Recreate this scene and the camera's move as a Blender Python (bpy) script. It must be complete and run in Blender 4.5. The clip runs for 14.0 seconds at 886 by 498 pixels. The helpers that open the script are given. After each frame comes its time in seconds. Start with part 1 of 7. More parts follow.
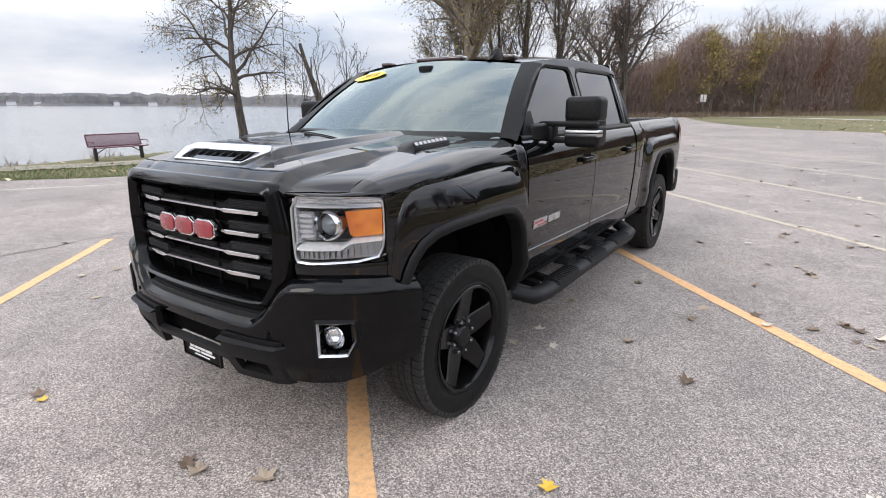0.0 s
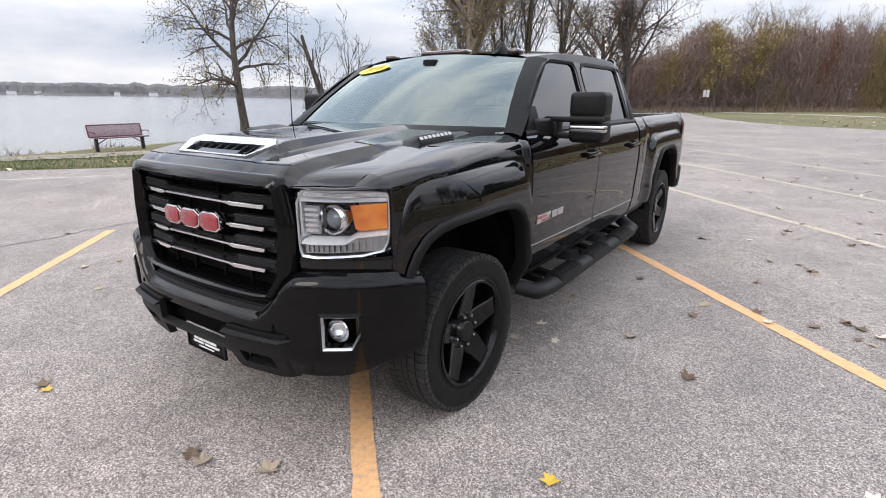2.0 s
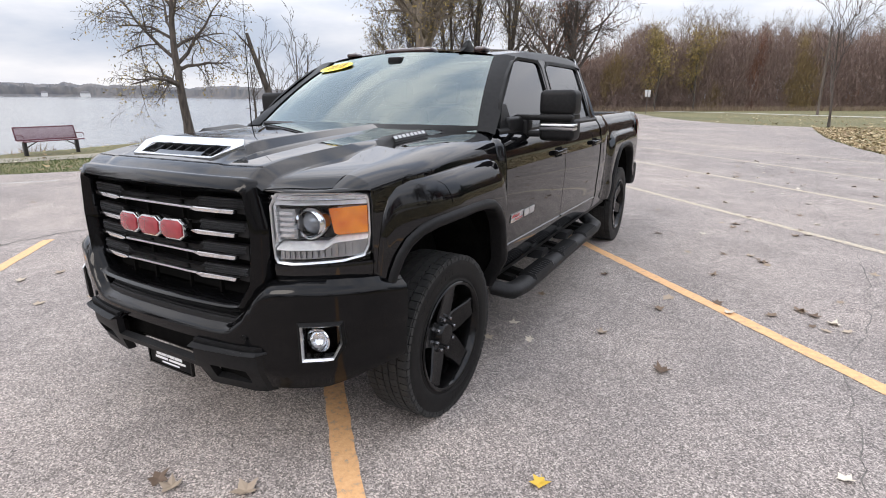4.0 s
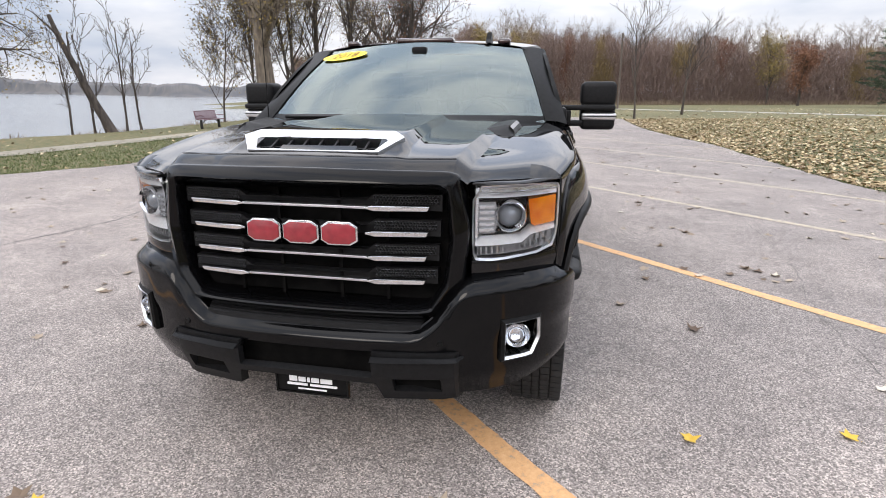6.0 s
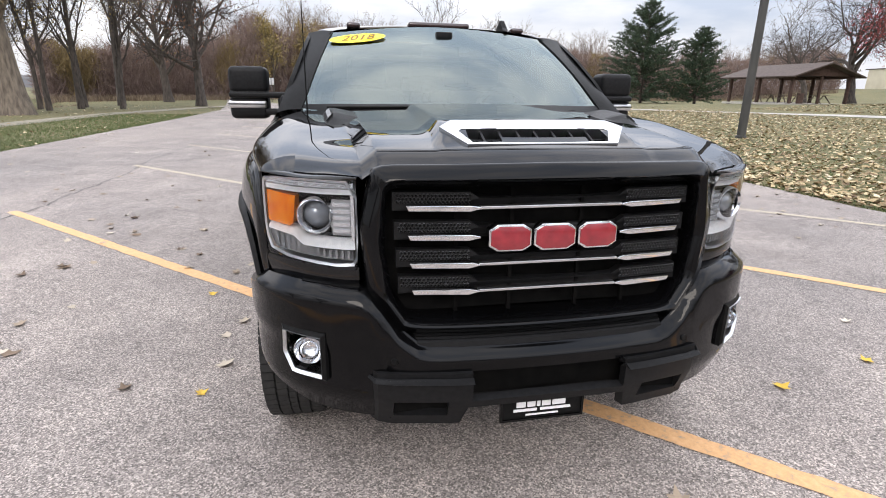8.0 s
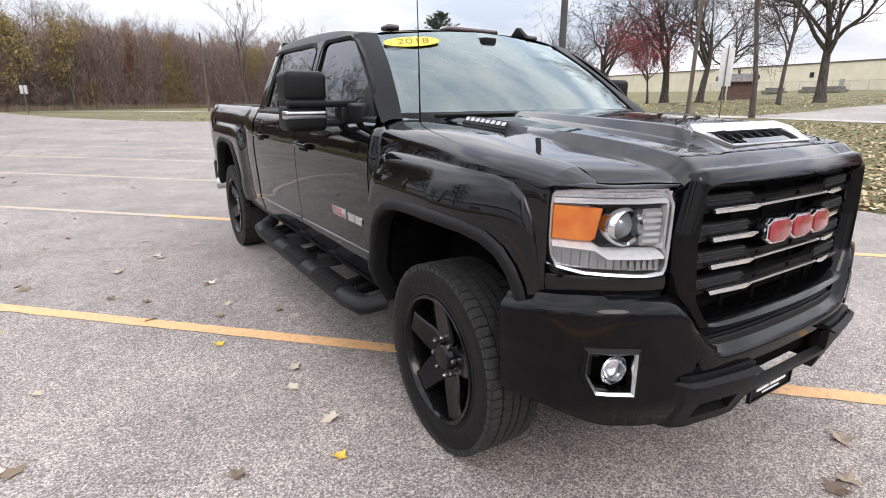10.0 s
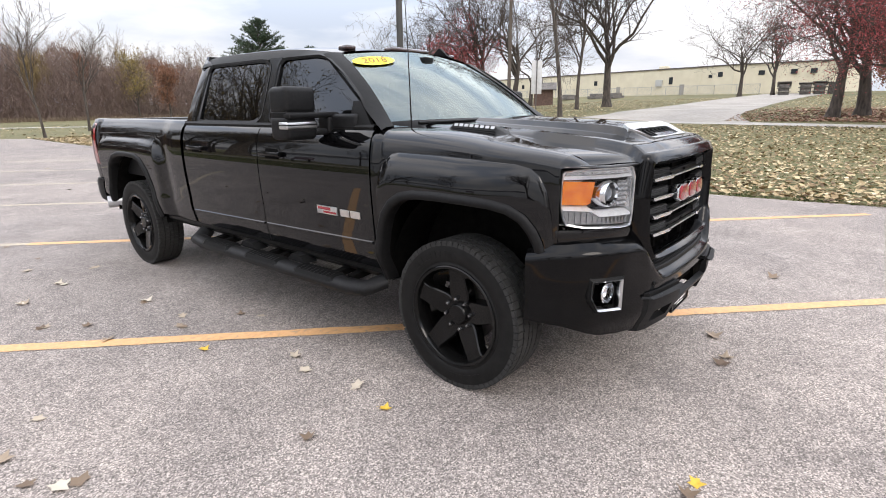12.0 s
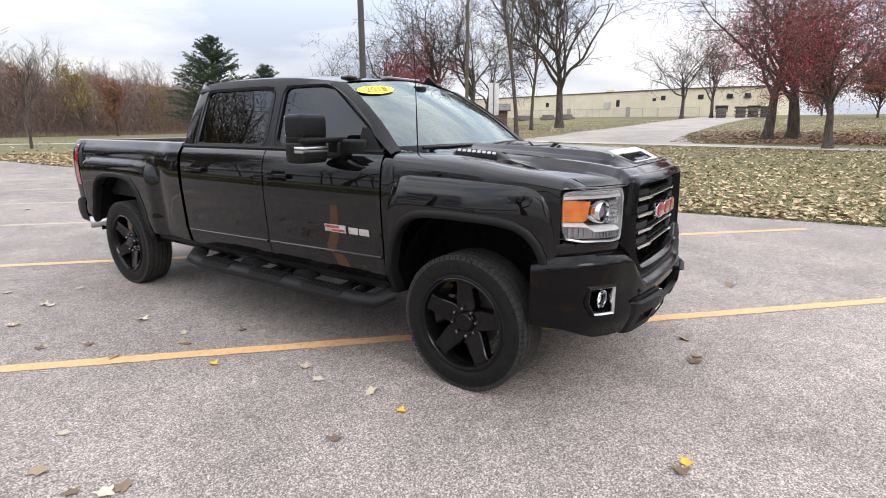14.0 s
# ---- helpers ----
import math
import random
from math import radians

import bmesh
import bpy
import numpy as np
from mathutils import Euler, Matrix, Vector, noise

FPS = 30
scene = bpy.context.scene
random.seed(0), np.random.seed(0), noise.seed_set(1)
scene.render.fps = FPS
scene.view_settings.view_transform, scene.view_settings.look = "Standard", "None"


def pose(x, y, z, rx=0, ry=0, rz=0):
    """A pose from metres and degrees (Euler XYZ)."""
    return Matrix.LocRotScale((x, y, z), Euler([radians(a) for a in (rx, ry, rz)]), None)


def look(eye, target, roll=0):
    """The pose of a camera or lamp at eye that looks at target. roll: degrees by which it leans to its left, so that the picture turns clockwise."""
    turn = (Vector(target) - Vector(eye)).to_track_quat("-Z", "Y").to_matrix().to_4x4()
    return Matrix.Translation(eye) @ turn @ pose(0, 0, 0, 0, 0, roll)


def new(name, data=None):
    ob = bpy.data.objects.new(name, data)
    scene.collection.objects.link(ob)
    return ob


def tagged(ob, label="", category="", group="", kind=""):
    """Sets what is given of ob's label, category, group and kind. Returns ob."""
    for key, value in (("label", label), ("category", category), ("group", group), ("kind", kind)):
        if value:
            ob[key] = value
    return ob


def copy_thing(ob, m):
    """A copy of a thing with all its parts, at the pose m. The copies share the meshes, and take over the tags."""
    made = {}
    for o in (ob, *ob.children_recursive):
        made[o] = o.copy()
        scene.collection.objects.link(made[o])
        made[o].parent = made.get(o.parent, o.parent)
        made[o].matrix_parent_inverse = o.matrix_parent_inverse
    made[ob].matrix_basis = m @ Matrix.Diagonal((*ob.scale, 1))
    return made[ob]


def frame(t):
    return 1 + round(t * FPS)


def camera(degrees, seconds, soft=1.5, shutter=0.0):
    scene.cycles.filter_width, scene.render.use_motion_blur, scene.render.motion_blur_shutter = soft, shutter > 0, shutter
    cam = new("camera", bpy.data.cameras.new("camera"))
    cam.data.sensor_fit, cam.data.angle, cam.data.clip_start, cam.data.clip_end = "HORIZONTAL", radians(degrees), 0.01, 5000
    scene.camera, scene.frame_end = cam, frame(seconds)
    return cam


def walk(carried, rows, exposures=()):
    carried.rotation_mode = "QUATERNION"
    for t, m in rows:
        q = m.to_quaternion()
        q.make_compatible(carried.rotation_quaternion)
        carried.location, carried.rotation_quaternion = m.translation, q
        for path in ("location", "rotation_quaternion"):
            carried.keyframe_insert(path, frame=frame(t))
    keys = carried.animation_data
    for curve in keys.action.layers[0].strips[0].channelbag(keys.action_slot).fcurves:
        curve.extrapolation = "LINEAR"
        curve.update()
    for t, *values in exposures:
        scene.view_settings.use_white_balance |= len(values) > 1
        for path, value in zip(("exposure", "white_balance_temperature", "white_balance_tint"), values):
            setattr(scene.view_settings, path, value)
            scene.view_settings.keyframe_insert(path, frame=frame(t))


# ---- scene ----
cam = camera(80.5, 14.0, soft=1.0)
PATH = [
    (0, (2.25, -2.031, 1.53), (1.155, -0.442, 1.004), -0.5),
    (0.5, (2.246, -2.031, 1.528), (1.149, -0.445, 0.997), -0.4),
    (1, (2.239, -2.04, 1.529), (1.143, -0.456, 0.992), -0.2),
    (1.5, (2.231, -2.049, 1.53), (1.137, -0.466, 0.985), -0.0),
    (2, (2.237, -2.044, 1.537), (1.145, -0.461, 0.987), -0.0),
    (2.5, (2.245, -2.042, 1.533), (1.156, -0.455, 0.99), -0.1),
    (3, (2.253, -2.044, 1.532), (1.182, -0.441, 0.997), -0.1),
    (3.2, (2.253, -2.03, 1.533), (1.197, -0.418, 0.997), -0.1),
    (5.3, (1.359, -2.325, 1.497), (0.751, -0.506, 0.929), -0.1),
    (5.5, (1.209, -2.403, 1.493), (0.664, -0.565, 0.925), -0.1),
    (6, (0.864, -2.493, 1.502), (0.487, -0.612, 0.936), 0.0),
    (6.5, (0.474, -2.446, 1.488), (0.282, -0.538, 0.922), 0.0),
    (7, (0.048, -2.497, 1.491), (0.053, -0.582, 0.917), 0.2),
    (7.5, (-0.303, -2.43, 1.467), (-0.105, -0.526, 0.887), 0.5),
    (8, (-0.664, -2.293, 1.464), (-0.283, -0.417, 0.883), 0.8),
    (8.5, (-1.081, -2.216, 1.473), (-0.525, -0.383, 0.896), 1.0),
    (9, (-1.4, -2.021, 1.43), (-0.682, -0.243, 0.861), 0.9),
    (9.2, (-1.526, -1.936, 1.445), (-0.745, -0.183, 0.879), 0.8),
    (11.3, (-2.717, -1.391, 1.463), (-1.338, -0.048, 0.918), -0.9),
    (11.5, (-2.8, -1.416, 1.47), (-1.383, -0.113, 0.927), -0.9),
    (12, (-2.993, -1.522, 1.469), (-1.498, -0.303, 0.94), -0.7),
    (12.5, (-3.232, -1.473, 1.488), (-1.684, -0.313, 0.98), -0.5),
    (13, (-3.347, -1.432, 1.506), (-1.767, -0.307, 1.019), -0.4),
    (13.5, (-3.379, -1.438, 1.516), (-1.777, -0.336, 1.045), -0.3),
    (14, (-3.368, -1.452, 1.516), (-1.76, -0.356, 1.053), -0.2),
]
walk(cam, [(t, look(eye, target, roll)) for t, eye, target, roll in PATH], exposures=[(0, 0.11, 6850, 12), (5, 0.11, 6900, 13), (9, 0.22, 6950, 13), (11.3, 0.29, 7000, 13), (12.5, 0.22, 7000, 13), (14, 0.19, 7000, 13)])

# ---- light: an overcast sky, brighter overhead, with a weak veiled sun ----
world = bpy.data.worlds.new("overcast_sky")
scene.world = world
world.use_nodes = True
wn, wl = world.node_tree.nodes, world.node_tree.links
bg = wn["Background"]
bg.inputs["Strength"].default_value = 0.10
sky = wn.new("ShaderNodeTexSky")
sky.sky_type = "NISHITA"
sky.sun_disc = False
sky.sun_elevation = radians(32)
sky.sun_rotation = radians(200)
sky.air_density, sky.dust_density = 1.2, 2.0
coord = wn.new("ShaderNodeTexCoord")
stretch = wn.new("ShaderNodeMapping")
stretch.inputs["Scale"].default_value = (1.0, 1.0, 3.6)
cloud = wn.new("ShaderNodeTexNoise")
cloud.inputs["Scale"].default_value = 2.3
cloud.inputs["Detail"].default_value = 6.0
cloud.inputs["Roughness"].default_value = 0.52
tone = wn.new("ShaderNodeValToRGB")
tone.color_ramp.elements[0].position, tone.color_ramp.elements[0].color = 0.38, (5.0, 5.9, 7.5, 1)
tone.color_ramp.elements[1].position, tone.color_ramp.elements[1].color = 0.60, (9.0, 9.4, 10.2, 1)
sep = wn.new("ShaderNodeSeparateXYZ")
lift = wn.new("ShaderNodeMapRange")
lift.interpolation_type = "SMOOTHSTEP"
lift.inputs["From Min"].default_value, lift.inputs["From Max"].default_value = 0.08, 0.46
lift.inputs["To Min"].default_value, lift.inputs["To Max"].default_value = 1.05, 2.75
veil = wn.new("ShaderNodeMix")
veil.data_type, veil.blend_type = "RGBA", "MULTIPLY"
veil.inputs[0].default_value = 1.0
over = wn.new("ShaderNodeMix")
over.data_type = "RGBA"
over.inputs[0].default_value = 0.90
wl.new(coord.outputs["Generated"], stretch.inputs["Vector"])
wl.new(stretch.outputs["Vector"], cloud.inputs["Vector"])
wl.new(cloud.outputs[0], tone.inputs[0])
wl.new(coord.outputs["Generated"], sep.inputs[0])
wl.new(sep.outputs["Z"], lift.inputs["Value"])
wl.new(tone.outputs[0], veil.inputs[6])
wl.new(lift.outputs[0], veil.inputs[7])
wl.new(sky.outputs[0], over.inputs[6])
wl.new(veil.outputs[2], over.inputs[7])
wl.new(over.outputs[2], bg.inputs["Color"])

sun_data = bpy.data.lights.new("sun", "SUN")
sun_data.energy, sun_data.angle, sun_data.color = 0.8, radians(22), (1.0, 0.96, 0.9)
sun = new("sun", sun_data)
sun.matrix_world = look((0, 0, 30), Vector((0, 0, 30)) + Vector((math.sin(radians(20)), math.cos(radians(20)), -0.75)))


# ---- materials ----
def shader(name, color, rough=0.5, metal=0.0, coat=0.0, ior=1.5):
    m = bpy.data.materials.new(name)
    m.use_nodes = True
    b = m.node_tree.nodes["Principled BSDF"]
    b.inputs["Base Color"].default_value = (*color, 1)
    b.inputs["Roughness"].default_value = rough
    b.inputs["Metallic"].default_value = metal
    b.inputs["Coat Weight"].default_value = coat
    b.inputs["Coat Roughness"].default_value = 0.03
    b.inputs["IOR"].default_value = ior
    return m


def mottled(name, stops, scale, rough=0.8, bump=0.2, bump_scale=None, metal=0.0, detail=5.0, big=None, coat=0.0, stretch=(1, 1, 1), dist=0.01, coords="Object"):
    """Colour from fine noise through stops [(place, rgb)], multiplied by large patches big=(scale, dark, light), with relief."""
    m = shader(name, (0.5, 0.5, 0.5), rough, metal, coat)
    n, l = m.node_tree.nodes, m.node_tree.links
    b = n["Principled BSDF"]
    tc = n.new("ShaderNodeTexCoord")
    mp = n.new("ShaderNodeMapping")
    mp.inputs["Scale"].default_value = stretch
    l.new(tc.outputs[coords], mp.inputs[0])
    t = n.new("ShaderNodeTexNoise")
    t.inputs["Scale"].default_value, t.inputs["Detail"].default_value = scale, detail
    l.new(mp.outputs[0], t.inputs["Vector"])
    r = n.new("ShaderNodeValToRGB")
    els = r.color_ramp.elements
    while len(els) < len(stops):
        els.new(0.5)
    for e, (p, c) in zip(els, stops):
        e.position, e.color = p, (*c, 1)
    l.new(t.outputs[0], r.inputs[0])
    out = r.outputs[0]
    if big:
        t2 = n.new("ShaderNodeTexNoise")
        t2.inputs["Scale"].default_value, t2.inputs["Detail"].default_value = big[0], 4.0
        l.new(tc.outputs[coords], t2.inputs["Vector"])
        r2 = n.new("ShaderNodeValToRGB")
        r2.color_ramp.elements[0].position, r2.color_ramp.elements[0].color = 0.35, (*big[1], 1)
        r2.color_ramp.elements[1].position, r2.color_ramp.elements[1].color = 0.65, (*big[2], 1)
        l.new(t2.outputs[0], r2.inputs[0])
        mx = n.new("ShaderNodeMix")
        mx.data_type, mx.blend_type = "RGBA", "MULTIPLY"
        mx.inputs[0].default_value = 1.0
        l.new(out, mx.inputs[6])
        l.new(r2.outputs[0], mx.inputs[7])
        out = mx.outputs[2]
    l.new(out, b.inputs["Base Color"])
    if bump:
        t3 = n.new("ShaderNodeTexNoise")
        t3.inputs["Scale"].default_value, t3.inputs["Detail"].default_value = bump_scale or scale, 4.0
        l.new(mp.outputs[0], t3.inputs["Vector"])
        bp = n.new("ShaderNodeBump")
        bp.inputs["Strength"].default_value, bp.inputs["Distance"].default_value = bump, dist
        l.new(t3.outputs[0], bp.inputs["Height"])
        l.new(bp.outputs[0], b.inputs["Normal"])
    return m


def asphalt_mat():
    """Weathered chip-seal asphalt: pale and dark chips, brown stains, worn pale patches."""
    m = shader("asphalt", (0.2, 0.2, 0.2), 0.85)
    n, l = m.node_tree.nodes, m.node_tree.links
    b = n["Principled BSDF"]
    tc = n.new("ShaderNodeTexCoord")
    chips = n.new("ShaderNodeTexVoronoi")
    chips.inputs["Scale"].default_value = 165.0
    l.new(tc.outputs["Object"], chips.inputs["Vector"])
    grey = n.new("ShaderNodeSeparateColor")
    l.new(chips.outputs["Color"], grey.inputs[0])
    ramp = n.new("ShaderNodeValToRGB")
    e = ramp.color_ramp.elements
    e[0].position, e[0].color = 0.0, (0.095, 0.090, 0.087, 1)
    e[1].position, e[1].color = 1.0, (0.56, 0.53, 0.505, 1)
    for p, c in ((0.30, (0.178, 0.169, 0.164)), (0.60, (0.272, 0.258, 0.250)), (0.84, (0.395, 0.374, 0.358))):
        k = e.new(p)
        k.color = (*c, 1)
    l.new(grey.outputs[0], ramp.inputs[0])

    def patch(scale, lo, hi, a, c, detail=4.0):
        t = n.new("ShaderNodeTexNoise")
        t.inputs["Scale"].default_value, t.inputs["Detail"].default_value, t.inputs["Roughness"].default_value = scale, detail, 0.6
        l.new(tc.outputs["Object"], t.inputs["Vector"])
        r = n.new("ShaderNodeValToRGB")
        r.color_ramp.elements[0].position, r.color_ramp.elements[0].color = lo, (*a, 1)
        r.color_ramp.elements[1].position, r.color_ramp.elements[1].color = hi, (*c, 1)
        l.new(t.outputs[0], r.inputs[0])
        return r.outputs[0]

    out = ramp.outputs[0]
    for col in (patch(0.16, 0.3, 0.7, (0.85, 0.83, 0.83), (1.32, 1.24, 1.18)), patch(1.3, 0.3, 0.72, (0.83, 0.80, 0.785), (1.15, 1.115, 1.09), 6.0), patch(9.0, 0.3, 0.7, (0.86, 0.86, 0.86), (1.12, 1.11, 1.10))):
        mx = n.new("ShaderNodeMix")
        mx.data_type, mx.blend_type = "RGBA", "MULTIPLY"
        mx.inputs[0].default_value = 1.0
        l.new(out, mx.inputs[6])
        l.new(col, mx.inputs[7])
        out = mx.outputs[2]
    l.new(out, b.inputs["Base Color"])
    bp = n.new("ShaderNodeBump")
    bp.inputs["Strength"].default_value, bp.inputs["Distance"].default_value = 0.8, 0.005
    l.new(grey.outputs[0], bp.inputs["Height"])
    l.new(bp.outputs[0], b.inputs["Normal"])
    return m


def line_mat():
    """Old yellow line paint, worn through to the chips in places."""
    m = shader("line_paint", (0.7, 0.4, 0.1), 0.7)
    n, l = m.node_tree.nodes, m.node_tree.links
    b = n["Principled BSDF"]
    tc = n.new("ShaderNodeTexCoord")
    wear = n.new("ShaderNodeTexNoise")
    wear.inputs["Scale"].default_value, wear.inputs["Detail"].default_value, wear.inputs["Roughness"].default_value = 26.0, 8.0, 0.75
    l.new(tc.outputs["Object"], wear.inputs["Vector"])
    r = n.new("ShaderNodeValToRGB")
    e = r.color_ramp.elements
    e[0].position, e[0].color = 0.33, (0.33, 0.28, 0.22, 1)
    e[1].position, e[1].color = 0.46, (0.66, 0.365, 0.165, 1)
    k = e.new(0.75)
    k.color = (0.78, 0.495, 0.26, 1)
    l.new(wear.outputs[0], r.inputs[0])
    l.new(r.outputs[0], b.inputs["Base Color"])
    chips = n.new("ShaderNodeTexVoronoi")
    chips.inputs["Scale"].default_value = 140.0
    l.new(tc.outputs["Object"], chips.inputs["Vector"])
    bp = n.new("ShaderNodeBump")
    bp.inputs["Strength"].default_value, bp.inputs["Distance"].default_value = 0.4, 0.003
    l.new(chips.outputs["Distance"], bp.inputs["Height"])
    l.new(bp.outputs[0], b.inputs["Normal"])
    return m


def by_piece(name, stops, rough=0.8, island=True, trans=0.0):
    """Colour that changes from loose piece to loose piece."""
    m = shader(name, (0.5, 0.5, 0.5), rough)
    n, l = m.node_tree.nodes, m.node_tree.links
    src = n.new("ShaderNodeNewGeometry").outputs["Random Per Island"] if island else n.new("ShaderNodeObjectInfo").outputs["Random"]
    r = n.new("ShaderNodeValToRGB")
    els = r.color_ramp.elements
    while len(els) < len(stops):
        els.new(0.5)
    for e, (p, c) in zip(els, stops):
        e.position, e.color = p, (*c, 1)
    l.new(src, r.inputs[0])
    l.new(r.outputs[0], n["Principled BSDF"].inputs["Base Color"])
    return m


M = {}
M["asphalt"] = asphalt_mat()
M["line"] = line_mat()
M["faded"] = mottled("faded_line_paint", [(0.36, (0.28, 0.255, 0.225)), (0.52, (0.44, 0.375, 0.28)), (0.75, (0.58, 0.49, 0.36))], 24, 0.8, 0.2, 140, detail=8.0, dist=0.003)
M["crack"] = mottled("crack_dirt", [(0.3, (0.075, 0.07, 0.065)), (0.7, (0.19, 0.178, 0.165))], 30, 0.95, 0.3)
M["grass"] = mottled("lawn", [(0.28, (0.055, 0.075, 0.022)), (0.45, (0.108, 0.110, 0.043)), (0.58, (0.16, 0.138, 0.064)), (0.74, (0.235, 0.19, 0.10))], 7.0, 0.9, 0.6, 40.0, big=(0.12, (0.8, 0.82, 0.75), (1.2, 1.12, 1.15)), dist=0.03)
M["drive"] = mottled("driveway_concrete", [(0.3, (0.27, 0.25, 0.225)), (0.7, (0.38, 0.355, 0.32))], 5.0, 0.9, 0.15, big=(0.3, (0.85, 0.85, 0.85), (1.12, 1.1, 1.08)))
M["trail"] = mottled("worn_path", [(0.3, (0.20, 0.175, 0.13)), (0.7, (0.33, 0.30, 0.24))], 6.0, 0.9, 0.2, big=(0.4, (0.85, 0.85, 0.85), (1.1, 1.1, 1.08)))
M["path"] = mottled("concrete_path", [(0.3, (0.36, 0.34, 0.31)), (0.7, (0.52, 0.49, 0.45))], 6.0, 0.85, 0.15, big=(0.4, (0.85, 0.85, 0.85), (1.1, 1.1, 1.08)))
M["shore"] = mottled("shore_stone", [(0.3, (0.10, 0.085, 0.065)), (0.7, (0.33, 0.29, 0.23))], 3.0, 0.9, 0.5)
M["bark"] = mottled("bark", [(0.3, (0.034, 0.028, 0.024)), (0.7, (0.11, 0.09, 0.076))], 9.0, 0.95, 0.8, stretch=(1, 1, 0.25), dist=0.03)
M["bark_pale"] = mottled("bark_pale", [(0.3, (0.085, 0.068, 0.052)), (0.7, (0.22, 0.18, 0.14))], 9.0, 0.95, 0.8, stretch=(1, 1, 0.2), dist=0.03)
# paled and greyed for distance: the air's haze is put into the colour
M["twig"] = by_piece("hazed_wood_twigs", [(0.0, (0.11, 0.085, 0.07)), (0.5, (0.18, 0.14, 0.115)), (1.0, (0.26, 0.21, 0.17))], 0.95)
# lightened as well, with some of the far haze in its pinkish brown
M["brush"] = by_piece("hazed_autumn_brush", [(0.0, (0.115, 0.078, 0.066)), (0.45, (0.185, 0.128, 0.108)), (0.75, (0.235, 0.168, 0.142)), (1.0, (0.30, 0.225, 0.19))], 0.95)
M["ochre"] = by_piece("ochre_brush", [(0.0, (0.13, 0.09, 0.05)), (0.6, (0.20, 0.145, 0.066)), (1.0, (0.28, 0.20, 0.08))], 0.95)
M["rusty"] = by_piece("rusty_brush", [(0.0, (0.10, 0.05, 0.032)), (1.0, (0.20, 0.095, 0.055))], 0.95)
M["weed"] = by_piece("dry_weed", [(0.0, (0.11, 0.078, 0.056)), (0.6, (0.19, 0.14, 0.095)), (1.0, (0.28, 0.215, 0.145))], 0.95)
M["leaf_yellow"] = by_piece("yellow_leaves", [(0.0, (0.15, 0.12, 0.045)), (0.5, (0.25, 0.19, 0.06)), (1.0, (0.34, 0.24, 0.07))], 0.7)
M["leaf_red"] = by_piece("red_leaves", [(0.0, (0.19, 0.032, 0.038)), (0.5, (0.34, 0.058, 0.068)), (1.0, (0.48, 0.13, 0.12))], 0.7)
M["leaf_rust"] = by_piece("rust_leaves", [(0.0, (0.13, 0.06, 0.035)), (1.0, (0.25, 0.12, 0.065))], 0.8)
M["needle"] = by_piece("pine_needles", [(0.0, (0.02, 0.04, 0.024)), (0.6, (0.045, 0.075, 0.042)), (1.0, (0.085, 0.12, 0.062))], 0.8)
M["red_litter"] = by_piece("red_leaf_litter", [(0.0, (0.15, 0.07, 0.05)), (0.5, (0.30, 0.14, 0.10)), (1.0, (0.42, 0.27, 0.20))], 0.85)
M["litter"] = by_piece("leaf_litter", [(0.0, (0.12, 0.075, 0.04)), (0.3, (0.26, 0.18, 0.095)), (0.6, (0.42, 0.32, 0.175)), (0.85, (0.55, 0.45, 0.27)), (1.0, (0.66, 0.57, 0.40))], 0.8)
M["dry_leaf"] = by_piece("fallen_leaf", [(0.0, (0.11, 0.07, 0.045)), (0.35, (0.24, 0.175, 0.12)), (0.7, (0.42, 0.345, 0.26)), (1.0, (0.62, 0.56, 0.46))], 0.75, island=False)
M["blade"] = by_piece("grass_blades", [(0.0, (0.04, 0.075, 0.018)), (0.6, (0.085, 0.122, 0.032)), (1.0, (0.18, 0.165, 0.075))], 0.8)
M["steel_dark"] = mottled("dark_steel", [(0.3, (0.035, 0.03, 0.028)), (0.7, (0.07, 0.06, 0.055))], 6, 0.5, 0.1)


def water_mat():
    m = mottled("lake_water", [(0.3, (0.16, 0.17, 0.17)), (0.7, (0.23, 0.235, 0.23))], 0.05, 0.12, 0.35, 1.6, stretch=(1, 0.45, 1), dist=0.25)
    return m


M["water"] = water_mat()


# ---- building tools ----
def mesh(name, verts, faces, mats, smooth=None, face_mats=None):
    me = bpy.data.meshes.new(name)
    me.from_pydata([tuple(v) for v in verts], [], faces)
    for m in mats if isinstance(mats, (list, tuple)) else [mats]:
        me.materials.append(m)
    if face_mats is not None:
        me.polygons.foreach_set("material_index", np.asarray(face_mats, dtype=np.int32))
    if smooth is not None:
        me.polygons.foreach_set("use_smooth", np.ones(len(me.polygons), dtype=bool))
        me.set_sharp_from_angle(angle=radians(smooth))
    me.update()
    return me


def put(name, me, parent=None, label="", m=None):
    ob = new(name, me)
    if parent is not None:
        ob.parent = parent
    if m is not None:
        ob.matrix_basis = m
    return tagged(ob, label)


def part(name, bm, material, parent, label="", smooth=40, m=None, out=None):
    """Links a bmesh as one mesh object under a thing or under a part; out: the way its faces look."""
    bmesh.ops.recalc_face_normals(bm, faces=bm.faces)
    if out is not None and sum((f.normal * f.calc_area() for f in bm.faces), Vector()).dot(Vector(out)) < 0:
        bmesh.ops.reverse_faces(bm, faces=bm.faces)
    me = bpy.data.meshes.new(name)
    bm.to_mesh(me)
    bm.free()
    for k in material if isinstance(material, (list, tuple)) else [material]:
        me.materials.append(k)
    if smooth is not None:
        me.polygons.foreach_set("use_smooth", np.ones(len(me.polygons), dtype=bool))
        me.set_sharp_from_angle(angle=radians(smooth))
    return put(name, me, parent, label, m)


